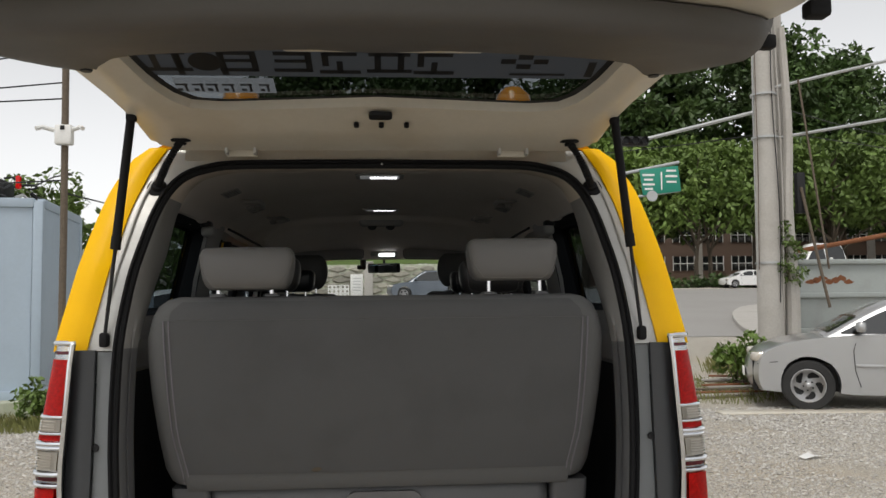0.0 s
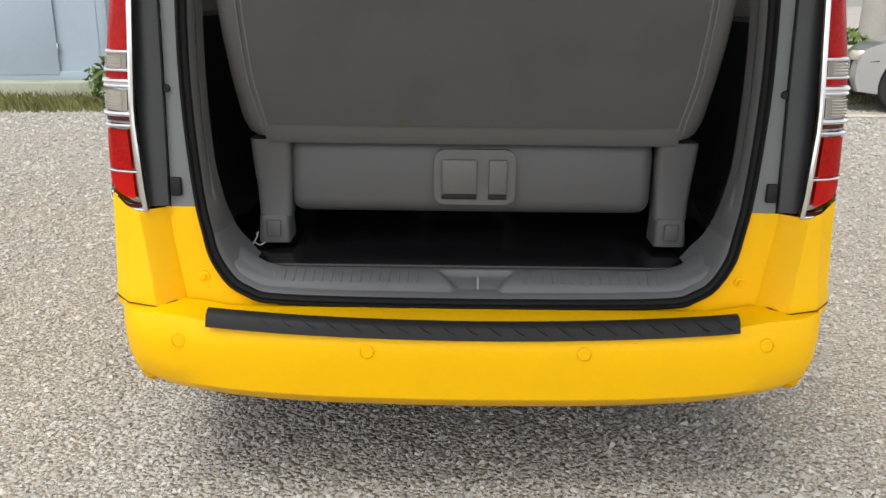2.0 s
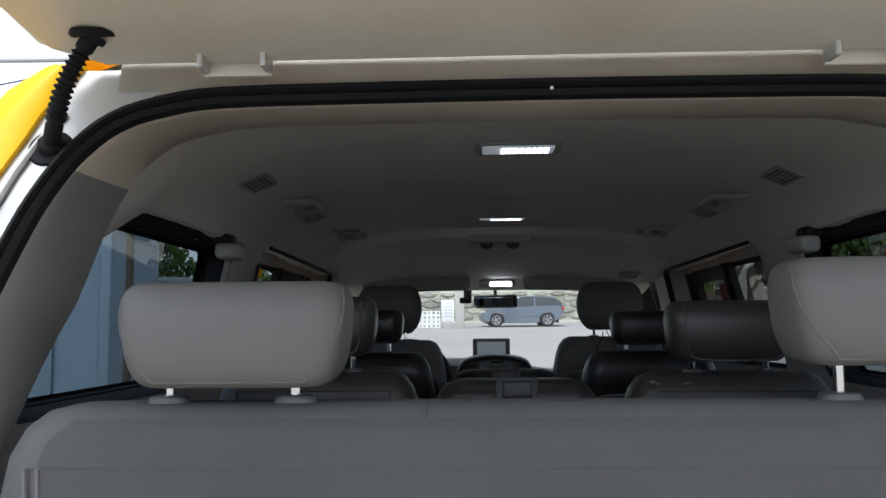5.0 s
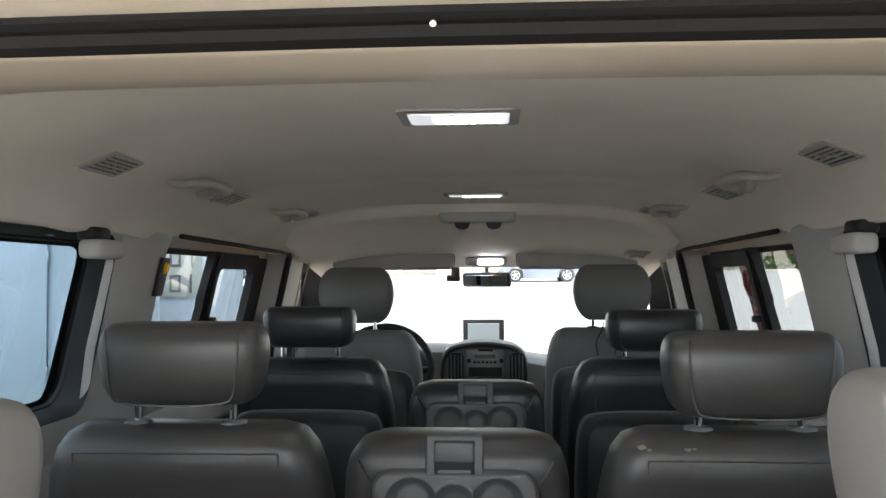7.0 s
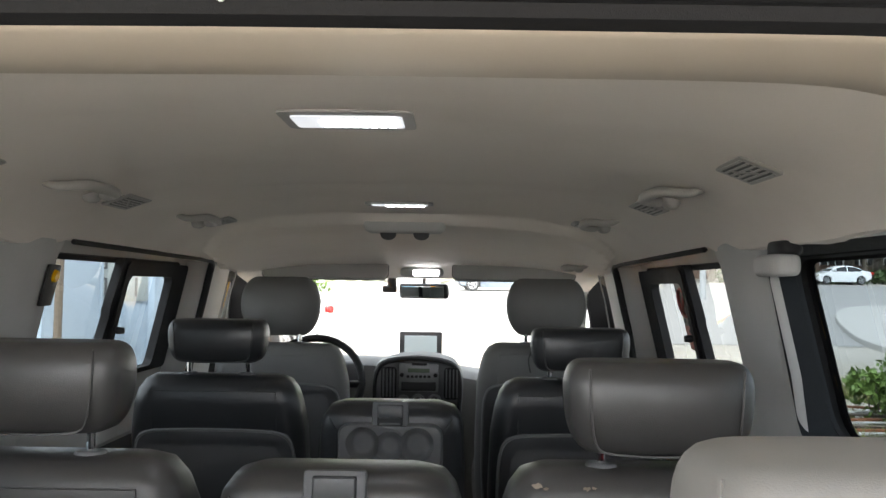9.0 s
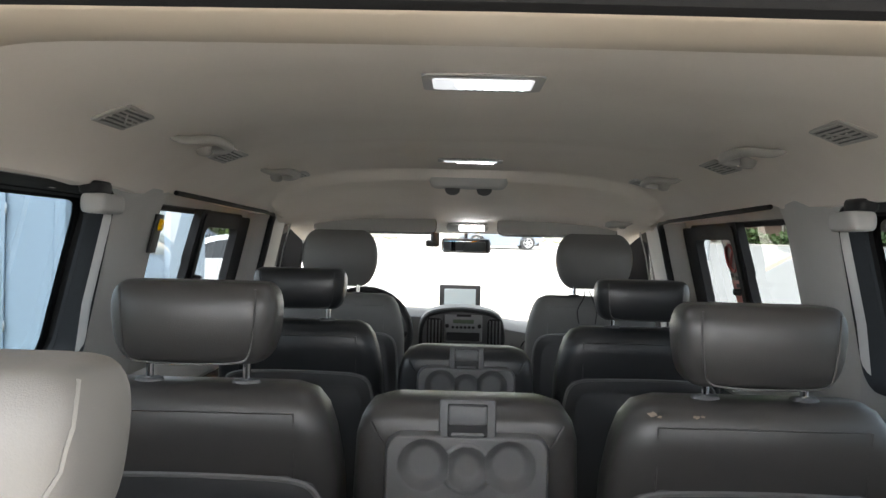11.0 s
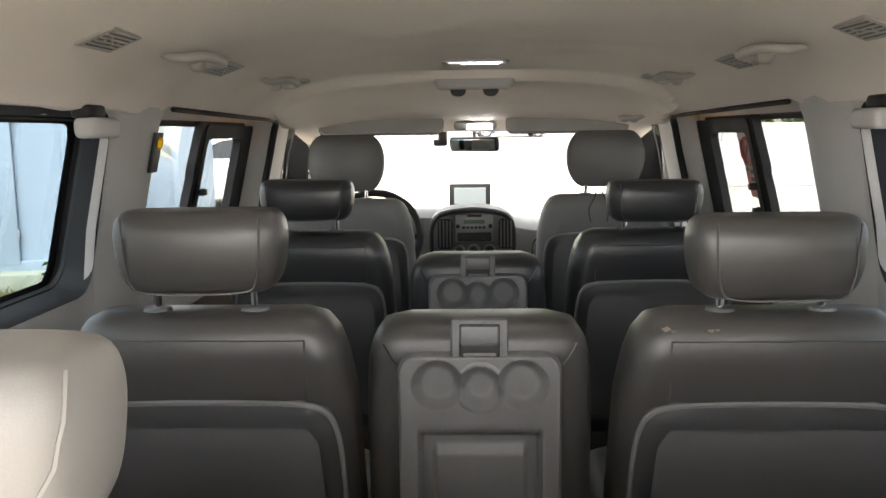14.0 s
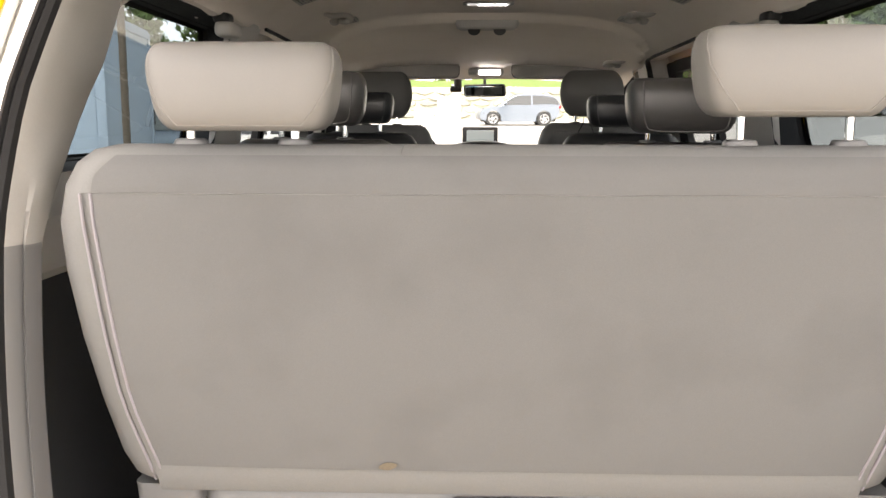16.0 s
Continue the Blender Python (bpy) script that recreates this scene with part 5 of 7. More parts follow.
for sx in (-1, 1):
    rows = []
    for z, w, y in ((0.892, 0.052, 2.800), (0.85, 0.052, 2.806), (0.78, 0.048, 2.812), (0.73, 0.045, 2.812), (0.682, 0.043, 2.806)):
        rows.append([(sx * lerp_table([(0.68, 0.526), (0.78, 0.528), (0.897, 0.531)], z) + (0.014 if sx > 0 else 0.0) + px, py + 0.012, z) for px, py in rrect(2 * w, 0.085, 0.016, 4, 0, y + 0.012)])
    lg = part("leg", loft(rows), SHELL, bench, "grey plastic leg cover", True, auto=40)
    rows, foot_x = [], (0.540 if sx > 0 else -0.529)
    for z, w, d in ((0.612, 0.051, 0.104), (0.62, 0.052, 0.106), (0.67, 0.049, 0.100), (0.682, 0.047, 0.096), (0.687, 0.043, 0.088)):
        rows.append([(foot_x + px, py, z) for px, py in rrect(1.62 * w, d, 0.012, 4, 0, 2.828)])
    part("foot", loft(rows), SHELL, bench, "grey plastic foot cover", True, auto=40)
    part("foot_cap", box((foot_x, 2.774, 0.652), (0.038, 0.006, 0.046), 0.005), SHELL, lg, "", True)
lt = part("latch_plate", plate(rrect(0.216, 0.148, 0.03, 5, 0.010, 0.795), -0.02, "y", 2.806), CONS, bench, "grey plastic release plate", True)
part("lever", box((-0.031, 2.782, 0.797), (0.094, 0.014, 0.094), 0.006), CONS, lt, "worn grey lever", True)
part("lever", box((0.071, 2.782, 0.797), (0.05, 0.014, 0.094), 0.006), CONS, lt, "grey lever", True)
for a, w in ((-0.031, 0.094), (0.071, 0.05)):
    part("lever_slot", box((a, 2.7845, 0.742), (w, 0.006, 0.012), 0.002), BLACK, lt, "", True)
for side, dx, dz in ((-1, -0.358, 0.0), (1, 0.370, 0.02)):
    hr = part("headrest", cushion(0.246, 0.125, 0.116, 0.5, 18, 0.06, 0.06, -0.02, (dx, 2.70, 1.501 + dz), 5.5, 2.8), LEATHER, bench, "beige-grey leather headrest", True)
    def rear_face(u, v):
        """The rear surface at u across (from the middle) and v up, from 0 to 1."""
        k = (1 - abs(2 * v - 1) ** 2.8) ** (1 / 2.8)
        wx, wy = 0.123 * (1 + 0.06 * (2 * v - 1)) - 0.029 * (1 - k), 0.0625 - 0.029 * (1 - k)
        f = min(0.999, abs(u) / wx)
        return (dx + u, 2.70 - wy * (1 - f ** 5.5) ** (1 / 5.5) * (1 + 0.06 * (1 - f * f) * k) - 0.02 * (v - 0.5) * 0.115, 1.501 + dz + (v - 0.5) * 0.115)
    for s in (-1, 1):
        pts = [rear_face(s * lerp_table([(0.06, 0.082), (0.3, 0.106), (0.55, 0.1195), (0.8, 0.124), (0.94, 0.119)], v), v) for v in np.linspace(0.06, 0.94, 10)]
        part("seam", tube(pts, 0.0018, 5), SEAMB, hr, "", True)
        x = dx + side * 0.009 + s * 0.072
        part("post", tube([(x, 2.70, 1.42), (x, 2.70, 1.47 + dz)], 0.0058, 10), CHROME, hr, "chrome post", True)
        part("post_guide", cushion(0.046, 0.036, 0.013, 0.8, 8, 0, -0.1, 0, (x, 2.70, 1.4265), 2.6), SHELL, hr, "grey plastic guide", True)
    part("seam", tube([rear_face(a * 0.084, 0.06) for a in np.linspace(-1, 1, 9)], 0.0014, 5), SEAMB, hr, "", True)


def captain_seat(label, at, group, material=DLEATHER, head_w=0.24, head_h=0.12, top=0.82, wid=0.40, front=False, head_dx=0.0, head_up=0.03):
    """A single seat that faces forward; its back's rear face is at y = 0, the floor at z = 0."""
    s = thing("seat", label, "car seat", at, group)
    rows = []
    for z, y, w, d in ((0.28, 0.16, wid * 0.50, 0.10), (0.40, 0.10, wid * 0.52, 0.12), (0.55, 0.045, wid * 0.52, 0.13), (top - 0.135, 0.014, wid * 0.51, 0.14), (top - 0.07, 0.0, wid * 0.485, 0.14), (top - 0.035, 0.0, wid * 0.46, 0.13),
                       (top - 0.012, 0.008, wid * 0.425, 0.11), (top, 0.03, wid * 0.37, 0.05)):
        rows.append([(px, py, z) for px, py in rrect(2 * w, d, min(0.045, d * 0.42), 5, 0, y + d / 2)])
    bk = part("backrest", loft(rows), material, s, "", auto=50)
    rows = []
    for z, y, w in ((0.24, 0.165, wid * 0.44), (0.40, 0.095, wid * 0.46), (0.55, 0.038, wid * 0.47), (top - 0.16, 0.012, wid * 0.46), (top - 0.14, 0.010, wid * 0.43), (top - 0.128, 0.012, wid * 0.36)):
        rows.append([(x * w, y - 0.008 + 0.012 * abs(x) ** 6, z) for x in np.linspace(-1, 1, 13)])
    bm = loft(rows, False, False)
    bmesh.ops.solidify(bm, geom=bm.faces[:], thickness=0.008)
    sh = part("back_shell", bm, SHELL, s, "grey plastic back shell")
    rows = []
    for z, y, w in ((0.26, 0.155, wid * 0.38), (0.40, 0.092, wid * 0.40), (0.55, 0.034, wid * 0.405), (top - 0.19, 0.010, wid * 0.40), (top - 0.165, 0.007, wid * 0.36)):
        rows.append([(x * w, y - 0.011, z) for x in np.linspace(-1, 1, 9)])
    rim = [(-0.45, 0.30), (-0.465, 0.42), (-0.47, 0.55), (-0.465, top - 0.21), (-0.452, top - 0.17), (-0.42, top - 0.146), (-0.35, top - 0.134), (-0.2, top - 0.130), (0.0, top - 0.129)]
    rim = rim + [(-a, b) for a, b in rim[-2::-1]]
    ry = [(0.24, 0.165), (0.40, 0.095), (0.55, 0.038), (top - 0.16, 0.012), (top - 0.128, 0.010)]
    part("shell_rim", tube(smoothed([(a * wid, lerp_table(ry, b) - 0.006 + 0.012 * abs(a / 0.47) ** 6, b) for a, b in rim], 3), 0.0042, 6), RIMG, sh, "lighter grey moulded rim")
    part("back_pocket", loft(rows, False, False), SHELLD, sh, "dark fabric pocket")
    for sx in (-1, 1):
        part("seam", tube([(sx * wid * 0.36, -0.001 + 0.012 * k, top - 0.036 - 0.10 * k) for k in np.linspace(0, 1, 6)], 0.0015, 5), material, bk)
    part("seam", tube([(x * wid * 0.36, -0.001, top - 0.036) for x in np.linspace(-1, 1, 8)], 0.0015, 5), material, bk)
    part("seat_cushion", cushion(wid * 1.05, 0.48, 0.15, 0.6, 12, 0, 0, 0, (0, 0.36, 0.33), 5), material, s)
    part("seat_base", box((0, 0.36, 0.13), (wid * 0.8, 0.4, 0.26), 0.02), BLACK, s)
    headrest(s, head_w, head_h, 0.115 if not front else 0.10, top + head_up, 0.145 if not front else 0.13, material, head_up + 0.008, head_dx, -0.05, 0.045, 0.05 if not front else 0.03, front)
    return s


Z0 = 0.61
r3l = captain_seat("dark grey leather captain seat with stitched headrest", (-0.412, 3.42, Z0 - 0.006), "seats", top=0.82, wid=0.42)
r3r = captain_seat("dark grey leather captain seat with peeling patches", (0.412, 3.42, Z0 - 0.006), "seats", top=0.815, wid=0.42, head_up=0.02)
r2l = captain_seat("black leather middle-row captain seat", (-0.434, 4.345, Z0 - 0.006), "seats", material=BLEATHER, top=0.825, wid=0.42, head_h=0.105, head_w=0.235)
r2r = captain_seat("black leather middle-row captain seat", (0.450, 4.345, Z0 - 0.006), "seats", material=BLEATHER, top=0.825, wid=0.42, head_h=0.105, head_w=0.235, head_up=0.02)
fl = captain_seat("dark grey leather driver seat with rounded headrest", (-0.434, 5.06, Z0), "seats", material=FLEATHER, top=0.845, wid=0.44, head_w=0.262, head_h=0.195, front=True, head_up=0.025)
fr = captain_seat("dark grey leather passenger seat with rounded headrest", (0.446, 5.06, Z0), "seats", material=FLEATHER, top=0.855, wid=0.44, head_w=0.262, head_h=0.19, front=True, head_up=0.025)
for x, e in ((0.416, -0.03), (0.431, 0.02)):
    part("string", tube(smoothed([(x, 5.10, 1.485), (x + e * 0.3, 5.06, 1.46), (x + e, 5.052, 1.42), (x + e * 0.8, 5.052, 1.375)], 3), 0.0022, 5), BLACK, fr, "black string", True)
rp_ = random.Random(3)
for x, z, q in ((0.252, 1.402, 0.006), (0.262, 1.398, 0.003), (0.314, 1.399, 0.004), (0.323, 1.400, 0.003)):
    part("peeled_patch", plate([(x + q * math.cos(a) * rp_.uniform(0.6, 1.5), z + 0.55 * q * math.sin(a) * rp_.uniform(0.6, 1.4)) for a in np.linspace(0, 5.7, 12)], -0.0015, "y", 3.4185), PEEL, r3r, "pale peeled leather patch", True)


def fold_console(label, at, leather, group="folding centre backs"):
    """The folding middle seat back with cup holders in its rear."""
    s = thing("centre_console", label, "car console", at, group)
    rows = []
    for z, y, w, d in ((0.28, 0.05, 0.165, 0.12), (0.45, 0.024, 0.172, 0.15), (0.65, 0.013, 0.172, 0.155), (0.74, 0.009, 0.168, 0.155), (0.768, 0.006, 0.160, 0.15), (0.788, 0.016, 0.146, 0.125), (0.799, 0.045, 0.118, 0.06)):
        rows.append([(px, py, z) for px, py in rrect(2 * w, d, min(0.045, d * 0.42), 5, 0, y + d / 2)])
    pad = part("pad", loft(rows), leather, s, "worn dark grey leather pad", auto=50)
    for sx in (-1, 1):
        part("seam", tube([(sx * 0.142, 0.0085, 0.768), (sx * 0.13, 0.0085, 0.745), (sx * 0.122, 0.009, 0.735)], 0.0016, 5), leather, pad)
    # panel: a moulded board with three round wells and a tray below
    def depth(x, z):
        d = 0.0
        for cx_, r, cz in ((-0.062, 0.038, 0.711), (0.062, 0.038, 0.711), (0.0, 0.031, 0.708)):
            q = math.hypot(x - cx_, z - cz)
            d = max(d, (0.019 if r > 0.035 else 0.014) * math.sin(min(1.0, max(0.0, (r - q) / 0.017)) * math.pi / 2))
            if r - 0.001 < q < r + 0.006 and d == 0:
                d = min(d, -0.002)
        if abs(x) < 0.092 and z < 0.640:
            d = max(d, 0.02 * min(1.0, max(0.0, min(0.092 - abs(x), 0.640 - z) / 0.008)))
            if abs(x) < 0.07 and z < 0.612:
                d -= 0.008 * min(1.0, max(0.0, min(0.07 - abs(x), 0.612 - z) / 0.006))
        return d
    zs_, xs2 = list(np.linspace(0.30, 0.655, 44)) + list(np.linspace(0.6565, 0.757, 70)), np.linspace(-0.121, 0.121, 150)
    rows = []
    for z in zs_:
        row = []
        for x in xs2:
            w = 0.121 - (0.03 - math.sqrt(max(0, 0.03 ** 2 - max(0, z - 0.727) ** 2)))
            xx = max(-w, min(w, x))
            edge = 0.022 * max(0.0, 1 - min(w - abs(xx), 0.757 - z) / 0.006) ** 2
            row.append((xx, -0.014 + depth(xx, z) + edge, z))
        rows.append(row)
    bm = loft(rows, False, False)
    face = part("cup_panel", bm, CONS, s, "moulded grey plastic panel with cup wells", auto=60)

    def tipped(c_, s_, b_, tip=-10):
        return box((0, 0, 0), s_, b_, 2, Matrix.Translation(c_) @ pose(0, 0, 0, tip, 0, 0))
    cp_ = part("catch_plate", tipped((0, 0.002, 0.776), (0.083, 0.018, 0.060), 0.005), CATCH, s, "grey plastic catch")
    part("catch_gap", tipped((0, -0.0055, 0.776), (0.059, 0.008, 0.048), 0.003), BLACK, cp_)
    part("catch_lever", tipped((0, -0.0075, 0.784), (0.056, 0.010, 0.029), 0.004, -4), CATCH, cp_)
    part("catch_slot", tipped((0, -0.0075, 0.760), (0.050, 0.008, 0.016), 0.003, -32), CATCH, cp_)
    return s


fold_console("dark leather folding centre back with grey cup holders", (-0.010, 3.45, Z0 - 0.006), DLEATHER)
fold_console("black leather folding centre back with grey cup holders", (0.0, 4.26, Z0 - 0.03), BLEATHER)

# ---- ceiling fittings ----
for y, wid in ((3.445, 0.175), (4.455, 0.172)):
    z = ceil_z(0, y)
    lf = vp("dome_lamp", plate(rrect(wid, 0.115 if y < 4 else 0.06, 0.012, 4, 0, y), -0.005, "z", z + 0.001), TRIM, "slim ceiling lamp in a grey frame")
    vp("lens", plate(rrect(wid - 0.03, 0.075 if y < 4 else 0.036, 0.008, 4, 0, y), -0.002, "z", z - 0.0042), LENS, "", lf)
    for k in range(8):
        vp("led", plate(rrect(0.0085, 0.045 if y < 4 else 0.026, 0.002, 2, -0.036 + 0.0125 * k + 0.006, y), -0.0015, "z", z - 0.0064), GLOW, "", lf)
z = ceil_z(0, 5.62)
lf = vp("map_lamp", box((0.013, 5.64, z - 0.014), (0.17, 0.13, 0.034), 0.014, 3, None), TRIM, "grey map lamp housing")
vp("lit_tube", box((0.03, 5.578, z - 0.018), (0.10, 0.012, 0.022), 0.004), GLOW, "", lf)
# small overhead console with two buttons
oc = vp("overhead_console", loft([[(x, 4.69 + dy, ceil_z(0, 4.69) - dz) for x, dy in rrect(w, d, 0.02, 4)] for w, d, dz in ((0.24, 0.10, -0.01), (0.22, 0.085, 0.012), (0.20, 0.07, 0.018))]), TRIM, "grey overhead console")
for x in (-0.047, 0.047):
    vp("button", lathe([(0.0, 0.0), (0.024, 0.0), (0.022, -0.01), (0.0, -0.012)], 18, Matrix.Translation((x, 4.69, ceil_z(0, 4.69) - 0.016)) @ pose(0, 0, 0, -40, 0, 0)), SHELL, "", oc)
for sx in (-1, 1):
    for x, y, w, d, vm in ((0.549, 3.515, 0.064, 0.115, GRIP), (0.539, 4.06, 0.062, 0.118, GRIP), (0.487, 4.59, 0.060, 0.10, TRIM)):
        slope = math.degrees(math.atan2(ceil_z(x - 0.05, y) - ceil_z(x + 0.05, y), 0.1))
        m = Matrix.Translation((sx * x, y, ceil_z(x, y) - 0.004)) @ pose(0, 0, 0, 0, sx * slope, 0)
        fr_ = vp("air_vent", box((0, 0, 0.002), (w, d, 0.006), 0.002, 2, m), vm, "grey slatted ceiling air vent")
        vp("vent_dark", box((0, 0, 0.0005), (w * 0.84, d * 0.80, 0.004), 0.001, 1, m), SHELLD, "", fr_)
        for k in range(6):
            xx = -w * 0.38 + w * 0.76 * k / 5
            vp("slat", box((xx, 0, -0.001), (w * 0.065, d * 0.82, 0.004), 0.0008, 1, m), vm, "", fr_)
        for e in (-1, 0, 1):
            vp("slat", box((0, 0, -0.0015), (0.003, d * (0.42 if e == 0 else 0.03), 0.004), 0.0008, 1, m @ Matrix.Translation((0, e * d * 0.2, 0)) @ pose(0, 0, 0, 0, 0, 28)), vm, "", fr_)
    for x, y, ln in ((0.512, 3.815, 0.140), (0.494, 4.425, 0.105), (0.56, 5.30, 0.10)):
        if sx < 0 and y > 5:
            continue
        z = ceil_z(x, y)
        ya_, yb_ = y - ln / 2, y + ln / 2
        # a swinging bar on the inboard side, its two feet outboard of it on the sloping lining
        hp = lambda dx_, yy, d: (sx * (x + dx_), yy, ceil_z(x + dx_, yy) - d)
        pts = [hp(0.047, ya_ + 0.002, -0.003), hp(0.022, ya_ + 0.002, 0.012), hp(-0.020, y - 0.38 * ln, 0.019), hp(-0.031, y - 0.05 * ln, 0.022), hp(-0.027, y + 0.34 * ln, 0.021), hp(-0.014, yb_ + 0.008, 0.018), hp(0.008, yb_ + 0.020, 0.013), hp(0.034, yb_ + 0.026, -0.004)]
        rad = [lerp_table([(0, 0.006), (5, 0.0085), (10, 0.0098), (20, 0.0105), (28, 0.010)], k) for k in range(29)]
        gh = vp("grab_handle", tube(smoothed(pts, 4), 0.011, 12, radii=rad), GRIP, "grey grab handle")
        vp("handle_foot", cushion(0.036, 0.036, 0.034, 0.9, 10, 0, 0.15, 0, (sx * (x + 0.034), yb_ + 0.020, ceil_z(x + 0.034, yb_) - 0.004), 2.4), GRIP, "", gh)
    # belt anchor on the pillar, and the belt loop
    an = vp("belt_anchor", cushion(0.052, 0.105, 0.036, 0.7, 10, 0, 0, 0, (sx * 0.676, 3.735, 1.694), 4), TRIM, "grey belt guide")
    vp("guide_end", cushion(0.045, 0.07, 0.024, 0.8, 10, 0, 0, 0, (sx * 0.684, 3.72, 1.722), 3), BLACK, "black belt loop", an)
    xa_, xb_ = (-0.60, -0.114) if sx < 0 else (0.134, 0.605)
    vo = rrect(xb_ - xa_, 0.078, 0.026, 6, (xa_ + xb_) / 2, 0.0)
    tip = Matrix.Translation((0, 5.545, 1.706)) @ pose(0, 0, 0, -22, 0, 0)
    vs_ = vp("visor", loft([[tip @ Vector((x * 1.0, d, z * k)) for x, z in vo] for d, k in ((0.006, 0.94), (-0.004, 1.0), (-0.014, 1.0), (-0.020, 0.93))]), TRIM, "grey fabric sun visor")
    vp("edge_seam", tube([tip @ Vector((x, -0.004, z)) for x, z in vo + vo[:1]], 0.0028, 5, cap=False), BLACK, "", vs_)
vp("visor_label", box((-0.33, 5.524, 1.690), (0.105, 0.004, 0.028), 0.001, 1, Matrix.Translation((0, 5.524, 1.69)) @ pose(0, 0, 0, -22, 0, 0) @ Matrix.Translation((0, -5.524, -1.69))), UTRIM, "pale label", smooth=False)
bt = vp("door_button_plate", box((0, 0, 0), (0.008, 0.068, 0.088), 0.002, 2, Matrix.Translation((-0.702, 4.07, 1.643)) @ pose(0, 0, 0, 0, 13, 9)), BLACK, "dark sticker with yellow button")
vp("yellow_button", lathe([(0.0, 0.008), (0.012, 0.008), (0.014, 0.0)], 16, Matrix.Translation((-0.694, 4.07, 1.663)) @ pose(0, 0, 0, 0, 103, 9)), YELLOW, "round yellow button", bt)

# ---- dashboard ----
DASH_TOP = [(-0.74, 0.075), (-0.22, 0.068), (0.0, 0.06), (0.24, 0.012), (0.5, 0.004), (0.74, 0.0)]
dash = vp("dashboard", loft([[(x, y, z + lerp_table(DASH_TOP, x) * k) for x in np.linspace(-0.74, 0.74, 25)] for y, z, k in ((5.72, 0.75, 0), (5.72, 1.05, 0), (5.715, 1.20, 0.7), (5.74, 1.255, 1), (5.78, 1.277, 1), (5.84, 1.288, 1), (5.95, 1.290, 0.8), (6.3, 1.24, 0.3), (6.62, 1.15, 0))], False, False), DASHL, "light grey plastic dashboard")
vp("glove_handle", box((0.29, 5.712, 1.20), (0.028, 0.012, 0.05), 0.005), DASHM, "", dash)
arch = [(-0.172, 0.0), (-0.178, 0.12), (-0.165, 0.19), (-0.12, 0.225), (0, 0.24), (0.12, 0.225), (0.165, 0.19), (0.178, 0.12), (0.172, 0.0)]
cs = vp("radio_console", loft([[(x * k, y, 1.135 + z * k) for x, z in smoothed(arch, 3)] for y, k in ((5.64, 0.93), (5.63, 0.96), (5.635, 1.0), (5.70, 1.02), (5.9, 0.98))]), DASHM, "dark grey centre stack", dash)
vp("vent_hood", tube([(x * 0.95, 5.632, 1.135 + z * 0.95) for x, z in smoothed(arch, 3)], 0.008, 6), BLACK, "", cs)
cxm = 0.012
rd = vp("radio", box((cxm - 0.006, 5.628, 1.289), (0.155, 0.02, 0.110), 0.006), RADIOM, "grey car radio with black slot", dash)
vp("radio_display", box((cxm - 0.006, 5.616, 1.318), (0.085, 0.004, 0.016), 0.001, 1), DISP, "", rd)
vp("disc_slot", box((cxm - 0.006, 5.617, 1.256), (0.135, 0.006, 0.034), 0.002, 1), BLACK, "", rd)
vp("top_button", box((cxm - 0.004, 5.617, 1.342), (0.06, 0.006, 0.009), 0.002, 1), BLACK, "", rd)
for k in range(6):
    vp("button", box((cxm - 0.048 + 0.0165 * k, 5.616, 1.294), (0.012, 0.006, 0.010), 0.002, 1), BLACK, "", rd)
for x in (-0.072, 0.060):
    vp("dial", lathe([(0, 0.014), (0.008, 0.013), (0.009, 0)], 12, Matrix.Translation((cxm + x, 5.618, 1.30)) @ pose(0, 0, 0, 90, 0, 0)), BLACK, "", rd)
for x, z, r in ((-0.066, 1.196, 0.024), (-0.008, 1.198, 0.026), (0.057, 1.198, 0.026), (-0.122, 1.180, 0.014), (0.118, 1.178, 0.014)):
    kn = vp("knob", lathe([(0.0, 0.022), (r * 0.62, 0.021), (r * 0.7, 0.006), (r * 0.72, 0.0)], 18, Matrix.Translation((cxm + x, 5.628, z)) @ pose(0, 0, 0, 90, 0, 0)), BLACK, "black heater knob", cs)
    vp("knob_ring", lathe([(r * 0.78, 0.0), (r * 0.8, 0.006), (r, 0.006), (r * 1.04, 0.0)], 20, Matrix.Translation((cxm + x, 5.629, z)) @ pose(0, 0, 0, 90, 0, 0)), RADIOM, "", kn)
for sx in (-1, 1):
    vt = vp("air_vent", plate(rrect(0.062, 0.125, 0.016, 4, cxm + sx * 0.124, 1.268), 0.01, "y", 5.622), BLACK, "black dashboard air vent", cs)
    for k in range(4):
        vp("vent_slat", box((cxm + sx * 0.124 - 0.021 + 0.014 * k, 5.618, 1.268), (0.006, 0.012, 0.11), 0.002, 1), DASHM, "", vt)
gl_ = vp("gear_lever", tube([(-0.075, 5.55, 1.02), (-0.068, 5.52, 1.16)], 0.012, 10), BLACK, "gear lever with chrome knob")
vp("lever_knob", cushion(0.042, 0.042, 0.055, 0.9, 10, 0, 0.1, 0, (-0.066, 5.515, 1.185), 2.4), CHROME, "", gl_)
sc = vp("navigation_screen", box((-0.007, 6.10, 1.388), (0.192, 0.02, 0.110), 0.006), BLACK, "black navigation screen on the dashboard", dash)
vp("display", box((-0.007, 6.086, 1.388), (0.146, 0.006, 0.074), 0.001, 1), SCREEN, "", sc)
vp("screen_foot", box((-0.007, 6.10, 1.32), (0.06, 0.06, 0.06), 0.006), BLACK, "", sc)
vp("glove_line", tube([(x, 5.717, z) for x, z in rrect(0.40, 0.17, 0.05, 5, 0.45, 1.16)], 0.003, 5), BLACK, "", dash)
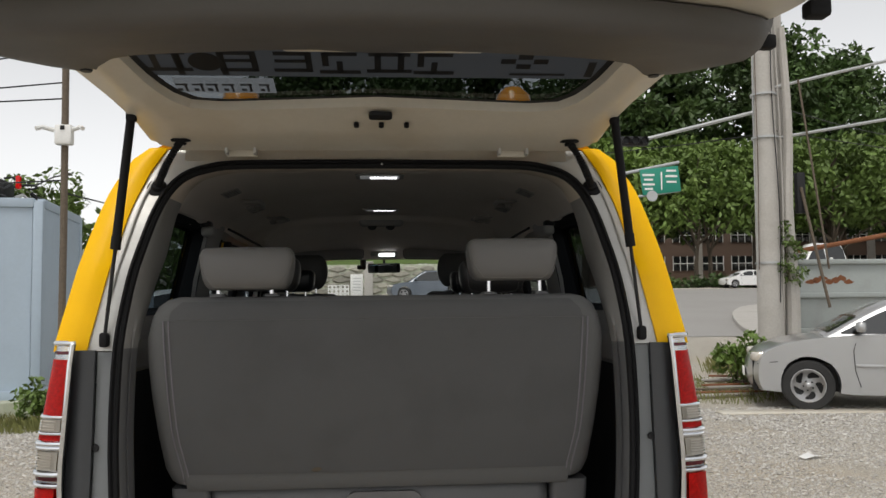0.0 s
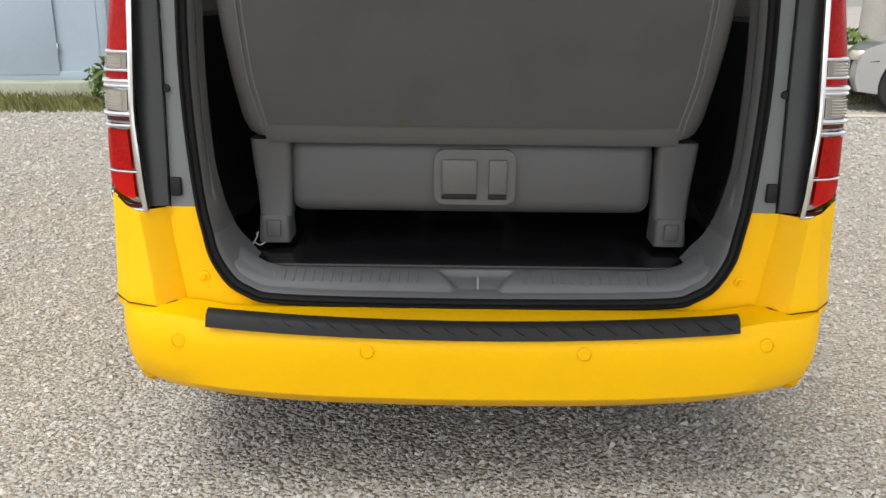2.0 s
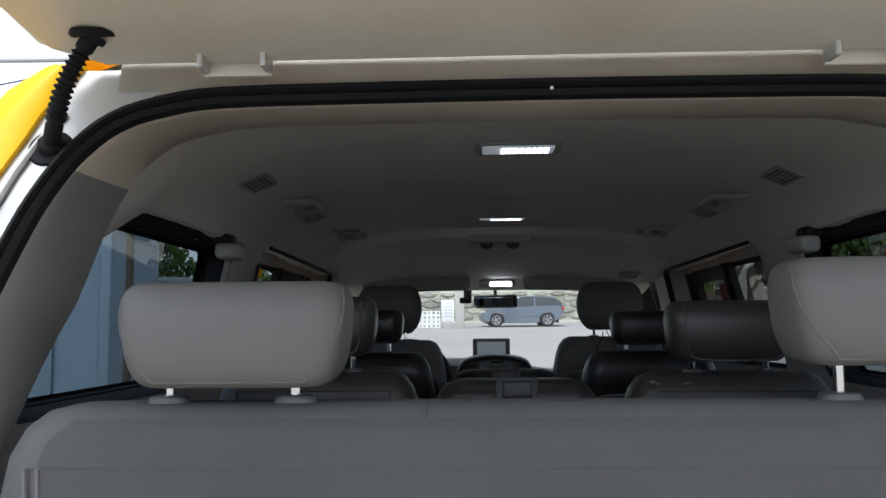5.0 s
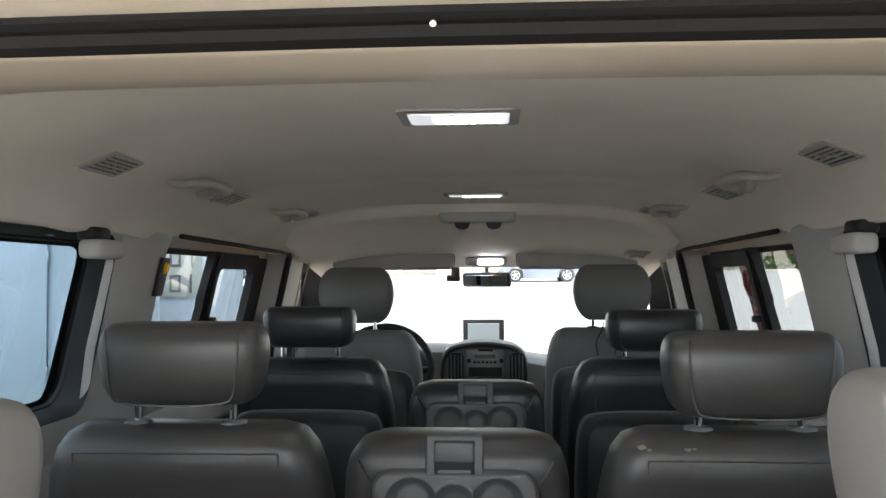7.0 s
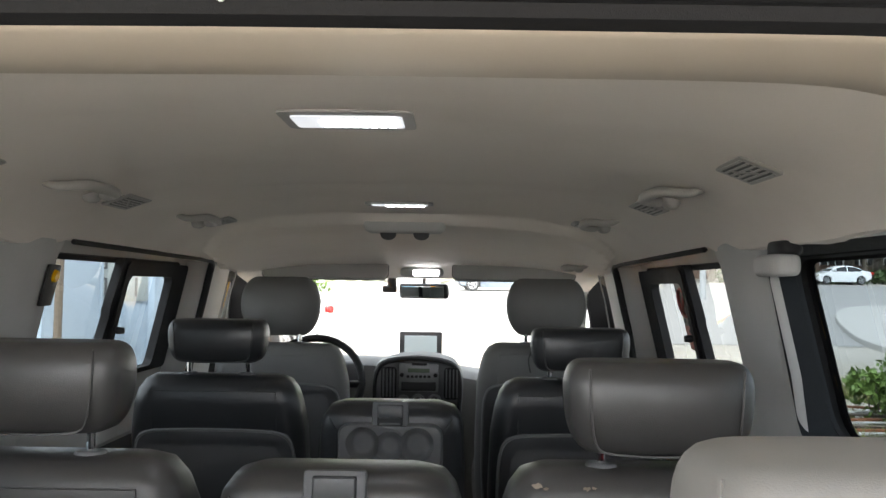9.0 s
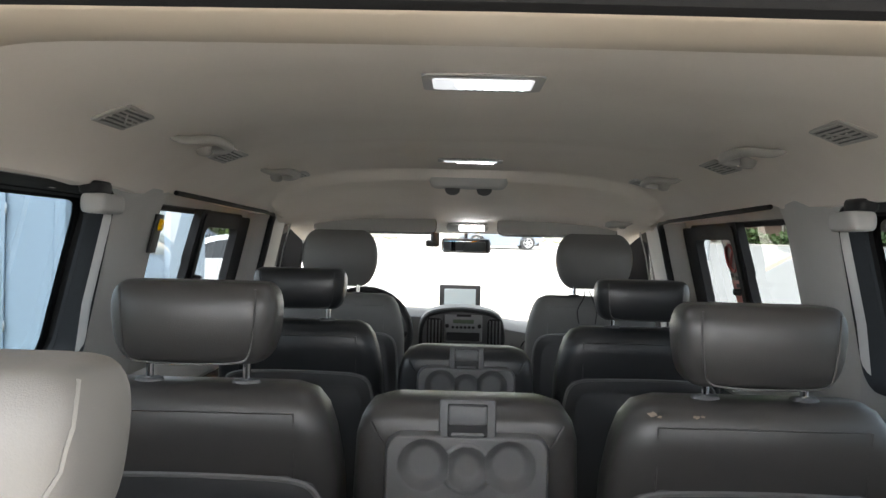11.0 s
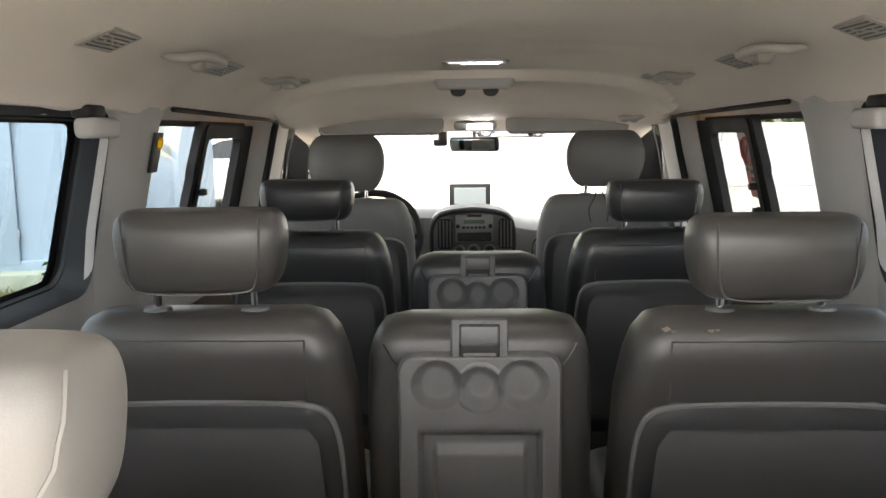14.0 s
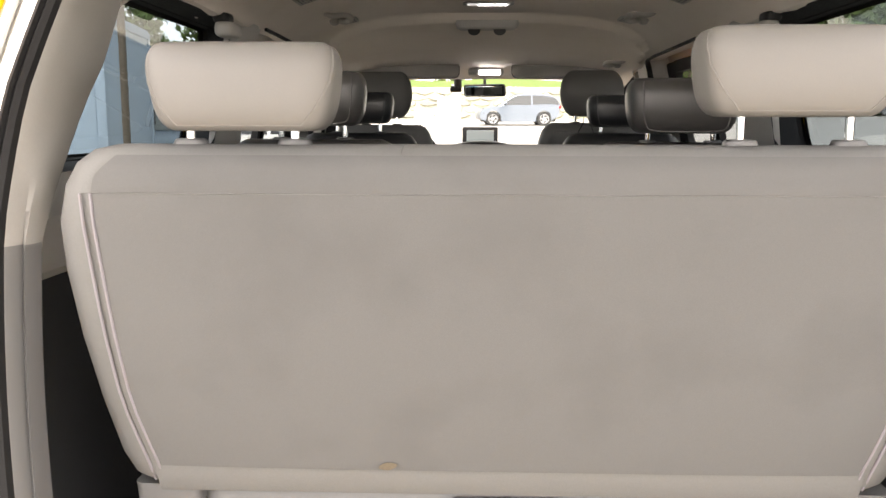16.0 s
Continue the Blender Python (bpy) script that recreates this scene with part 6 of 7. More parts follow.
wm = Matrix.Translation((-0.40, 5.55, 1.27)) @ pose(0, 0, 0, 62, 0, 0)
wh = vp("steering_wheel", tube([wm @ Vector((0.19 * math.cos(a), 0.19 * math.sin(a), 0)) for a in np.linspace(0, 2 * math.pi, 33)], 0.015, 10, cap=False), BLACK, "black steering wheel")
vp("hub", lathe([(0, 0.02), (0.06, 0.015), (0.075, -0.02), (0, -0.03)], 20, wm), BLACK, "", wh)
for a in (0, 180, 270):
    vp("spoke", tube([wm @ Vector((0.05 * math.cos(radians(a)), 0.05 * math.sin(radians(a)), -0.01)), wm @ Vector((0.185 * math.cos(radians(a)), 0.185 * math.sin(radians(a)), 0))], 0.014, 8), BLACK, "", wh)
vp("instrument_hood", cushion(0.36, 0.2, 0.10, 0.9, 10, 0, 0, 0, (-0.40, 5.78, 1.29), 3), DASHM, "", dash)
mm = Matrix.Translation((0.012, 5.87, 1.628)) @ pose(0, 0, 0, 10, 0, -22)
bm = cushion(0.225, 0.035, 0.062, 0.6, 12, 0, 0, 0, (0, 0, 0), 5)
bm.transform(mm)
mr = vp("rear_view_mirror", bm, BLACK, "black rear-view mirror")
vp("mirror_glass", box((0, -0.0185, 0), (0.20, 0.003, 0.045), 0.001, 1, mm), MIRROR, "", mr)
vp("mirror_stem", tube([(0.012, 5.88, 1.64), (0.012, 5.90, 1.70)], 0.008, 8), BLACK, "", mr)
cm_ = vp("dash_camera", box((-0.135, 5.89, 1.635), (0.06, 0.05, 0.03), 0.008), BLACK, "small black dash camera")
vp("camera_body", lathe([(0, -0.02), (0.02, -0.018), (0.02, 0.03), (0, 0.032)], 14, Matrix.Translation((-0.125, 5.88, 1.66))), BLACK, "", cm_)


# roof beacons of the school van
for sx in (-1, 1):
    vp("roof_beacon", lathe([(0.0, 0.135), (0.03, 0.13), (0.055, 0.105), (0.066, 0.05), (0.068, 0.0), (0.0, 0.0)], 20, Matrix.Translation((sx * 0.445, 3.10, 1.985))), BEACON, "round amber warning beacon")
vp("beacon_bar", box((0, 3.10, 1.96), (1.04, 0.10, 0.05), 0.01), WHITEP, "white beacon bar")

# ---- outdoors ----
def ground_z(x, y):
    """Level round the van, rising towards the road."""
    return 0.0 if y < 11 else 0.039 * (y - 11) if y < 66 else 2.145 + 0.02 * (y - 66)


def mesh_from(name, verts, faces, material, smooth=False):
    me = bpy.data.meshes.new(name)
    me.from_pydata(verts, [], faces)
    me.materials.append(material)
    if smooth:
        me.polygons.foreach_set("use_smooth", [True] * len(me.polygons))
    return new(name, me)


gx = [-600, -300, -120, -60, -40, -25, -18, -12, -8, -5, -3, -1, 1, 3, 5, 8, 12, 18, 25, 40, 60, 120, 300, 600]
gy = [-400, -150, -60, -25, -10, -4, 0, 2, 4, 6, 8, 9.5, 11, 13, 16, 20, 26, 34, 46, 60, 66, 80, 120, 300, 900]
verts = [(x, y, ground_z(x, y)) for y in gy for x in gx]
nx = len(gx)
faces = [(j * nx + i, j * nx + i + 1, (j + 1) * nx + i + 1, (j + 1) * nx + i) for j in range(len(gy) - 1) for i in range(nx - 1)]
tagged(mesh_from("ground", verts, faces, GRAVEL), "pale crushed-stone parking ground with bare patches", "ground", "", "structure")

# loose stones
rng = np.random.default_rng(7)
py = 1.5 + 9.2 * rng.random(250000) ** 2.0
px = rng.uniform(-1, 1, 250000) * np.minimum(7.0, 2.6 + 0.65 * (py - 1.5))
keep = (np.abs(px) < 0.62 * (py + 1.0)) & (py < 10.8) & ~((np.abs(px) < 0.8) & (py > 3.1))
patch = np.sin(1.3 * px + 0.7 * py) + np.sin(2.1 * py - 1.1 * px + 1.0) + np.sin(3.7 * px + 2.9 * py + 2.0)
keep &= rng.random(len(px)) < np.clip(0.75 + 0.55 * (patch + 0.9), 0.22, 1.0)
px, py = px[keep], py[keep]
tmpl = np.array([(1, 0, 0), (-1, 0, 0), (0, 1, 0), (0, -1, 0), (0, 0, 1), (0, 0, -1)], float)
tf = np.array([(0, 2, 4), (2, 1, 4), (1, 3, 4), (3, 0, 4), (2, 0, 5), (1, 2, 5), (3, 1, 5), (0, 3, 5)])
n = len(px)
size = np.clip(rng.gamma(4.5, 0.0010, n) + 0.0012, 0.002, 0.016)
size *= 1 + 0.17 * np.maximum(0, py - 3)
ang = rng.random(n) * 6.283
ca, sa = np.cos(ang)[:, None], np.sin(ang)[:, None]
v = tmpl[None] * (1 + 0.35 * rng.standard_normal((n, 6, 3)) * 0.6) + 0.25 * rng.standard_normal((n, 6, 3))
vx = (v[:, :, 0] * ca - v[:, :, 1] * sa) * size[:, None] + px[:, None]
vy = (v[:, :, 0] * sa + v[:, :, 1] * ca) * size[:, None] + py[:, None]
vz = v[:, :, 2] * size[:, None] * 0.6 + 0.25 * size[:, None]
allv = np.stack([vx, vy, vz], 2).reshape(-1, 3)
allf = (tf[None] + (np.arange(n) * 6)[:, None, None]).reshape(-1, 3)
tagged(mesh_from("gravel", allv.tolist(), allf.tolist(), STONE), "loose grey crushed stones on the parking ground", "gravel", "", "stuff")

# road across the front and right
bm = loft([[(x, y, ground_z(x, y) + 0.012) for y in ((21, 24, 28, 34, 40, 46, 52) if x < 14 else (21, 26, 32, 40, 50, 60, 68))] for x in (-60, -20, -6, 4, 12, 15, 30, 60, 140)], False, False)
setting("road", bm, ROADM, "pale worn asphalt road rising past the lot", "road")

# container office
cont = thing("container", "pale blue-grey steel site container with a door", "container", (-4.4, 11.4, 0.0), turn=188.6)
# own axes: x runs along the front to the far end, y back into the container
L, D, H = 6.0, 2.4, 2.62


def cp(name, bm, material, label="", parent=None, **k):
    return part(name, bm, material, parent or cont, label, **k)


rows = []
pts = [(0.0, 0.0)]
front = []
k = 0.12
x = 0.12
while x < L - 0.12:
    front += [(x, 0.0), (x + 0.50, 0.0), (x + 0.515, -0.018), (x + 0.545, -0.018), (x + 0.56, 0.0)]
    x += 0.56
cp("front_wall", loft([[(a, b, z) for a, b in front] for z in (0.28, 2.70)], False, False), BLUE, "pale blue ribbed steel wall")
cp("side_wall", box((0.03, -1.2, 1.49), (0.04, 2.3, 2.44), 0.004), BLUE)
cp("back_wall", box((3.0, -2.38, 1.49), (5.9, 0.04, 2.44), 0.004), BLUE)
cp("side_wall", box((5.97, -1.2, 1.49), (0.04, 2.3, 2.44), 0.004), BLUE)
cp("roof", box((3.0, -1.2, 2.70), (5.96, 2.36, 0.05), 0.005), BLUE)
for x in (0.05, 5.95):
    for y in (-0.03, -2.37):
        cp("corner_post", box((x, y, 1.49), (0.12, 0.12, 2.52), 0.01), BLUE)
for z in (0.25, 2.72):
    for y in (-0.01, -2.39):
        cp("rail", box((3.0, y, z), (5.8, 0.10, 0.12), 0.008), BLUE)
    for x in (0.04, 5.96):
        cp("rail", box((x, -1.2, z), (0.10, 2.25, 0.12), 0.008), BLUE)
dr = cp("door", box((1.10, 0.030, 1.30), (0.96, 0.04, 2.06), 0.006), BLUE, "pale blue steel door")
cp("door_frame", box((1.10, 0.03, 2.36), (1.1, 0.07, 0.04), 0.004), BLUE, "", dr)
cp("door_knob", lathe([(0, 0.05), (0.025, 0.045), (0.025, 0.02), (0.012, 0)], 14, Matrix.Translation((1.52, 0.05, 1.20)) @ pose(0, 0, 0, -90, 0, 0)), STEEL, "round steel knob", dr)
for z in (0.6, 1.9):
    cp("door_hinge", box((0.61, 0.045, z), (0.02, 0.03, 0.12), 0.003), STEEL, "", dr)
cp("rust_streak", box((1.25, 0.05, 2.395), (0.55, 0.05, 0.018), 0.004), RUST, "rusty drip edge")
for x in (0.3, 1.6, 3.0, 4.4, 5.7):
    ob = part("footing", box((x, -0.05, 0.095), (0.5, 0.4, 0.19), 0.015), CONC, cont, "concrete footing block")
part("footing", box((3.0, -0.2, 0.06), (6.2, 0.3, 0.12), 0.02), CONC, cont, "mossy concrete strip")


def leafball(c, r, n, rnd, size=0.12, squash=0.8):
    """Vertices and faces of many small leaves round a clump."""
    out = []
    for _ in range(n):
        d = Vector((rnd.gauss(0, 1), rnd.gauss(0, 1), rnd.gauss(0, 1))).normalized() * r * rnd.uniform(0.55, 1.05)
        p = Vector(c) + Vector((d.x, d.y, d.z * squash))
        q = Euler((rnd.uniform(-1.2, 1.2), rnd.uniform(-1.2, 1.2), rnd.uniform(0, 6.28))).to_matrix()
        s = size * rnd.uniform(0.6, 1.3)
        out.append([p + q @ Vector(v) for v in ((-s, 0, 0), (0, -s * 0.5, s * 0.1), (s, 0, 0), (0, s * 0.5, s * 0.1))])
    return out


def tree(label, at, height, spread, seed, leaf=LEAF, n_clumps=34, leaves=110, size=0.28, group="roadside trees", bare=0.28):
    rnd = random.Random(seed)
    t = thing("tree", label, "tree", at, group)
    top = height * 0.82
    pts = [(0, 0, -0.3), (rnd.uniform(-0.1, 0.1), 0, height * 0.2), (rnd.uniform(-0.3, 0.3), rnd.uniform(-0.3, 0.3), height * 0.5), (rnd.uniform(-0.5, 0.5), rnd.uniform(-0.5, 0.5), top)]
    r0 = height * 0.022
    bm = tube(smoothed(pts, 4), r0, 8, radii=[r0 * (1 - 0.85 * k / 12) for k in range(13)])
    clumps = []
    for k in range(n_clumps):
        h = height * (bare + (1 - bare) * (k + rnd.random()) / n_clumps)
        rel = (h / height - bare) / (1 - bare)
        rad = spread * (0.45 + 0.75 * math.sin(math.pi * min(1, 0.2 + rel * 0.8))) * rnd.uniform(0.35, 1.0)
        a = rnd.uniform(0, 6.28)
        c = (rad * math.cos(a), rad * math.sin(a), h)
        clumps.append((c, spread * rnd.uniform(0.22, 0.42)))
        if k % 3 == 0:
            base = Vector((0, 0, max(height * 0.2, h - rad * 0.7)))
            tube([base, base.lerp(Vector(c), 0.5) + Vector((0, 0, 0.1 * rad)), c], r0 * 0.4, 6, bm, radii=[r0 * 0.45, r0 * 0.3, r0 * 0.12])
    part("trunk", bm, BARK, t)
    verts, faces = [], []
    for c, r in clumps:
        for quad in leafball(c, r, leaves, rnd, size):
            i = len(verts)
            verts += [tuple(v) for v in quad]
            faces.append((i, i + 1, i + 2, i + 3))
    ob = mesh_from("crown", verts, faces, leaf)
    ob.parent = t
    return t


T1 = tree("tall dark green roadside tree", (26, 78, 2.1), 22, 5.6, 3, n_clumps=60, leaves=120, size=0.42)
T2 = tree("tall dark green roadside tree", (37, 80, 2.1), 24.5, 6.2, 5, n_clumps=64, leaves=120, size=0.42)
T3 = tree("light green spreading roadside tree", (27, 70, 1.95), 12.0, 5.6, 8, LEAFL, 40, 130, 0.30, bare=0.48)
T4 = tree("small light green roadside tree", (-10.5, 27, 0.62), 4.6, 1.9, 11, LEAFL, 26, 120, 0.13, bare=0.15)
rnd = random.Random(4)
for k in range(12):
    x = 20 + 6.2 * k + rnd.uniform(-1.5, 1.5)
    y = 80 + rnd.uniform(-3, 8)
    if 31 < x < 34:
        continue
    copy_thing((T1, T2)[k % 2], Matrix.Translation((x, y, ground_z(x, y))) @ pose(0, 0, 0, 0, 0, rnd.uniform(0, 360)))
for k in range(8):
    x = 22 + 6 * k + rnd.uniform(-1, 1)
    y = 69 + rnd.uniform(0, 3)
    copy_thing(T3, Matrix.Translation((x, y, ground_z(x, y))) @ pose(0, 0, 0, 0, 0, rnd.uniform(0, 360)))
for k in range(11):
    x = -32 + 5.0 * k + rnd.uniform(-1, 1)
    y = 62 + rnd.uniform(0, 6)
    copy_thing(T4, Matrix.Translation((x, y, ground_z(x, y) + 1.2)) @ pose(0, 0, 0, 0, 0, rnd.uniform(0, 360)))
for k in range(5):
    x = -11 + 5.2 * k + rnd.uniform(-1.5, 1.5)
    y = 84 + rnd.uniform(-3, 8)
    copy_thing((T1, T2)[k % 2], Matrix.Translation((x, y, ground_z(x, y))) @ pose(0, 0, 0, 0, 0, rnd.uniform(0, 360)))
for x, y in ((-13, 24), (-8.2, 29), (-16, 28), (-6.5, 33)):
    copy_thing(T4, Matrix.Translation((x, y, ground_z(x, y))) @ pose(0, 0, 0, 0, 0, rnd.uniform(0, 360)))


# ---- cars ----
def wheel_face(r, m):
    """A dished alloy disc with five curved openings between twisted spokes."""
    bm = bmesh.new()
    nr, na = 15, 100
    grid = []
    for i in range(nr + 1):
        q = 0.06 + 0.94 * i / nr
        grid.append([bm.verts.new((r * q * math.cos(a), r * q * math.sin(a), 0.078 - 0.014 * math.sin(q * math.pi))) for a in np.linspace(0, 2 * math.pi, na, endpoint=False)])
    for i in range(nr):
        q = 0.06 + 0.94 * (i + 0.5) / nr
        for j in range(na):
            turn = ((j + 0.5) / na * 5 + 0.9 * (q - 0.62)) % 1.0 - 0.5
            if ((q - 0.66) / 0.24) ** 2 + (turn / (0.30 - 0.10 * (0.66 - q) / 0.24)) ** 2 > 1:
                bm.faces.new((grid[i][j], grid[i + 1][j], grid[i + 1][(j + 1) % na], grid[i][(j + 1) % na]))
    bmesh.ops.solidify(bm, geom=bm.faces[:], thickness=0.02)
    bm.transform(m)
    return bm


def car(name, label, at, turn, paint, kind="saloon", group=""):
    """A car along its own +x (nose), standing on z = 0."""
    c = thing(name, label, "car", at, group, turn=turn)
    if kind == "saloon":
        hw, fx, rx, wr, belt = 0.85, 1.32, -1.28, 0.31, 0.93
        upper = [(-2.20, 0.45), (-2.24, 0.62), (-2.20, 0.86), (-2.10, 0.97), (-1.55, 1.0), (-0.6, 0.97), (0.55, 0.95), (1.05, 0.92), (1.45, 0.87), (1.74, 0.80), (1.90, 0.73), (1.985, 0.64), (2.02, 0.53), (2.02, 0.36), (1.96, 0.24)]
        cabin = [(-1.62, 0.98), (-1.2, 1.24), (-0.75, 1.37), (-0.2, 1.40), (0.2, 1.37), (0.5, 1.27), (1.12, 0.93)]
    elif kind == "suv":
        hw, fx, rx, wr, belt = 0.93, 1.40, -1.32, 0.37, 1.06
        upper = [(-2.25, 0.5), (-2.32, 0.75), (-2.28, 1.0), (-2.2, 1.1), (-1.5, 1.14), (0.0, 1.08), (1.05, 1.04), (1.7, 0.98), (2.08, 0.88), (2.22, 0.76), (2.28, 0.6), (2.26, 0.42), (2.15, 0.30)]
        cabin = [(-2.2, 1.08), (-2.0, 1.40), (-1.7, 1.58), (-1.0, 1.66), (-0.1, 1.66), (0.3, 1.58), (1.15, 1.04)]
    else:
        hw, fx, rx, wr, belt = 0.87, 1.55, -1.2, 0.32, 1.05
        upper = [(-2.4, 0.55), (-2.4, 0.98), (-0.4, 1.0), (-0.2, 1.08), (1.6, 1.06), (2.1, 1.0), (2.32, 0.85), (2.38, 0.6), (2.3, 0.35)]
        cabin = [(-0.25, 1.0), (-0.15, 1.75), (0.1, 1.92), (0.9, 1.94), (1.3, 1.86), (2.0, 1.02)]
    top = smoothed(upper, 3)
    under = []
    for cx_ in (fx, rx):
        under += [(cx_ + (wr + 0.065) * math.cos(a), wr + (wr + 0.065) * math.sin(a)) for a in np.linspace(-0.25, math.pi + 0.25, 15)]
        if cx_ == fx:
            under += [(fx - wr - 0.2, 0.2), (rx + wr + 0.2, 0.2)]
    outline = top + under

    def bulge(p, k):
        """Curves the plan of nose and tail and tucks the sides under the belt."""
        x, z = p
        nose = max(0.0, (abs(x) - 1.35) / 0.7)
        return x * (1 - 0.07 * k * k * nose), z - 0.04 * max(0, abs(k) - 0.6) * (z > 0.6)
    rings = []
    for k in (-1.0, -0.985, -0.9, -0.5, 0.0, 0.5, 0.9, 0.985, 1.0):
        sc = 0.985 if abs(k) == 1.0 else 1.0
        rings.append([(bulge(p, k)[0], k * hw * (1 - 0.05 * max(0, (0.45 - p[1]) / 0.25) - 0.04 * max(0, (p[1] - 0.75) / 0.25)), bulge(p, k)[1] * sc + (1 - sc) * 0.6) for p in outline])
    body = part("body", loft(rings), paint, c, "", auto=40)
    part("underbody", box((0, 0, 0.42), (3.9, 2 * hw - 0.42, 0.4), 0.02), BLACK, c)
    cab = smoothed(cabin, 4)
    rings = []
    for x, z in cab:
        base = belt - 0.06
        zt = max(z, base + 0.02)
        w1, w2 = hw * 0.93, hw * 0.93 - (zt - base) * 0.36
        rings.append([(x, -w1, base), (x, -w2 - 0.006, zt - 0.05), (x, -w2 * 0.93, zt - 0.01), (x, 0, zt + 0.012), (x, w2 * 0.93, zt - 0.01), (x, w2 + 0.006, zt - 0.05), (x, w1, base)])
    part("cabin", loft(rings), paint, c, "", auto=50)
    roofline = [(x, z) for x, z in cab if z > belt + 0.10]
    xa, xb = roofline[0][0], roofline[-1][0]
    split = (xa + xb) / 2 + 0.02

    def wall_y(z):
        return hw * 0.93 - (z - belt + 0.06) * 0.36 + 0.006
    for sx in (-1, 1):
        for s0, s1 in ((xa + 0.05, split - 0.035), (split + 0.035, xb + 0.10)):
            xs_ = np.linspace(s0, s1, 9)
            rows = [[(x, sx * wall_y(belt + 0.02), belt + 0.02) for x in xs_], [(x, sx * (wall_y(max(belt + 0.03, lerp_table(cab, x) - 0.085)) + 0.001), max(belt + 0.03, lerp_table(cab, x) - 0.085)) for x in xs_]]
            part("side_window", loft(rows, False, False), CARGLASS, c, "dark window glass")
    for lo, hi, nm in ((xb - 0.12, cabin[-1][0] - 0.06, "windscreen"), (xa + 0.12, cabin[0][0] + 0.06, "rear_window")):
        rows = []
        for x in np.linspace(lo, hi, 6):
            z = lerp_table(cab, x)
            rows.append([(x + (0.012 if nm == "windscreen" else -0.012), k * (wall_y(z) - 0.09), z + 0.014 - 0.012 * k * k) for k in (-1, -0.5, 0, 0.5, 1)])
        part(nm, loft(rows, False, False), CARGLASS, c, "dark window glass")
    for wx in (fx, rx):
        for sx in (-1, 1):
            m = Matrix.Translation((wx, sx * (hw - 0.10), wr)) @ pose(0, 0, 0, 90 * (1 if sx < 0 else -1), 0, 0)
            t_ = part("wheel", lathe([(wr * 0.66, -0.09), (wr * 0.9, -0.095), (wr, -0.07), (wr, 0.07), (wr * 0.93, 0.092), (wr * 0.70, 0.094), (wr * 0.66, 0.084), (wr * 0.65, 0.0)], 36, m), TYRE, c, "black rubber tyre")
            part("rim", lathe([(0.0, 0.02), (wr * 0.58, 0.02), (wr * 0.66, 0.03), (wr * 0.66, 0.0)], 32, m), DALLOY, t_, "shaded wheel dish")
            part("wheel_face", wheel_face(wr * 0.63, m), ALLOY, t_, "silver alloy face with five twisted openings")
            part("hub_cap", lathe([(0, 0.084), (0.022, 0.083), (0.028, 0.078)], 18, m), ALLOY, t_)
            for k in range(5):
                part("wheel_bolt", lathe([(0, 0.0), (0.011, 0.0), (0.011, -0.006)], 10, m @ pose(0, 0, 0, 0, 0, 72 * k + 8) @ Matrix.Translation((wr * 0.19, 0, 0.082))), DALLOY, t_)
            part("rim_lip", tube([m @ Vector((wr * 0.64 * math.cos(a), wr * 0.64 * math.sin(a), 0.082)) for a in np.linspace(0, 2 * math.pi, 33)], 0.009, 6, cap=False), ALLOY, t_)
    nz = {"saloon": 0.655, "suv": 0.80, "truck": 0.8}[kind]
    for sx in (-1, 1):
        part("headlamp", cushion(0.30, 0.36, 0.12, 0.8, 8, 0, 0, 0, (1.83 if kind == "saloon" else 2.08, sx * (hw - 0.24), nz), 2.6), CLEARL, c, "clear headlamp")
        part("rear_lamp", box((-2.17, sx * (hw - 0.2), 0.85 if kind == "saloon" else 0.98), (0.12, 0.3, 0.14), 0.03), REDL, c, "red rear lamp")
        mi = part("door_mirror", cushion(0.12, 0.18, 0.125, 0.9, 10, 0, 0, 0, (0.72, sx * (hw + 0.05), belt + 0.10), 2.6), paint, c)
        part("mirror_foot", box((0.74, sx * (hw - 0.05), belt + 0.05), (0.08, 0.12, 0.04), 0.01), BLACK, mi)
        for x0 in (0.78, -0.32, -1.25):
            part("door_gap", tube([(x0 - 0.05, sx * (hw * 0.985), 0.30), (x0 + 0.01, sx * (hw * 1.0 + 0.001), 0.5), (x0 + 0.02, sx * (hw * 0.998), 0.74), (x0 - 0.03, sx * hw * 0.962, belt - 0.03)], 0.004, 5), BLACK, body)
        for k in (0, 1):
            part("side_moulding", box((0.28 if k else -0.75, sx * (hw + 0.003), 0.56), (1.0, 0.014, 0.035), 0.005), paint, body)
            part("door_handle", box((0.0 if k else -1.0, sx * (hw * 0.975), 0.80), (0.16, 0.03, 0.03), 0.008), paint, body)
        part("bumper_line", tube([(1.66, sx * (hw - 0.004), 0.60), (1.80, sx * (hw * 0.985), 0.585), (1.90, sx * hw * 0.95, 0.57)], 0.005, 5), BLACK, body)
    part("plate", box((2.04 if kind == "saloon" else 2.28, 0, 0.42), (0.02, 0.36, 0.10), 0.004), WHITEP, c)
    return c


car("car", "silver saloon parked on a white board", (6.755, 10.60, 0.0), 158, CARP, "saloon", "cars")
car("car", "blue-grey sport utility car on the road", (2.4, 46.5, ground_z(0, 46)), 184, GREYCAR, "suv", "cars")
car("car", "white saloon passing on the road", (28.6, 64.0, 2.09), 184, WHITECAR, "saloon", "cars")
car("pickup_truck", "white pickup truck on the road", (22.3, 40, 2.05), 186, WHITECAR, "truck", "cars")


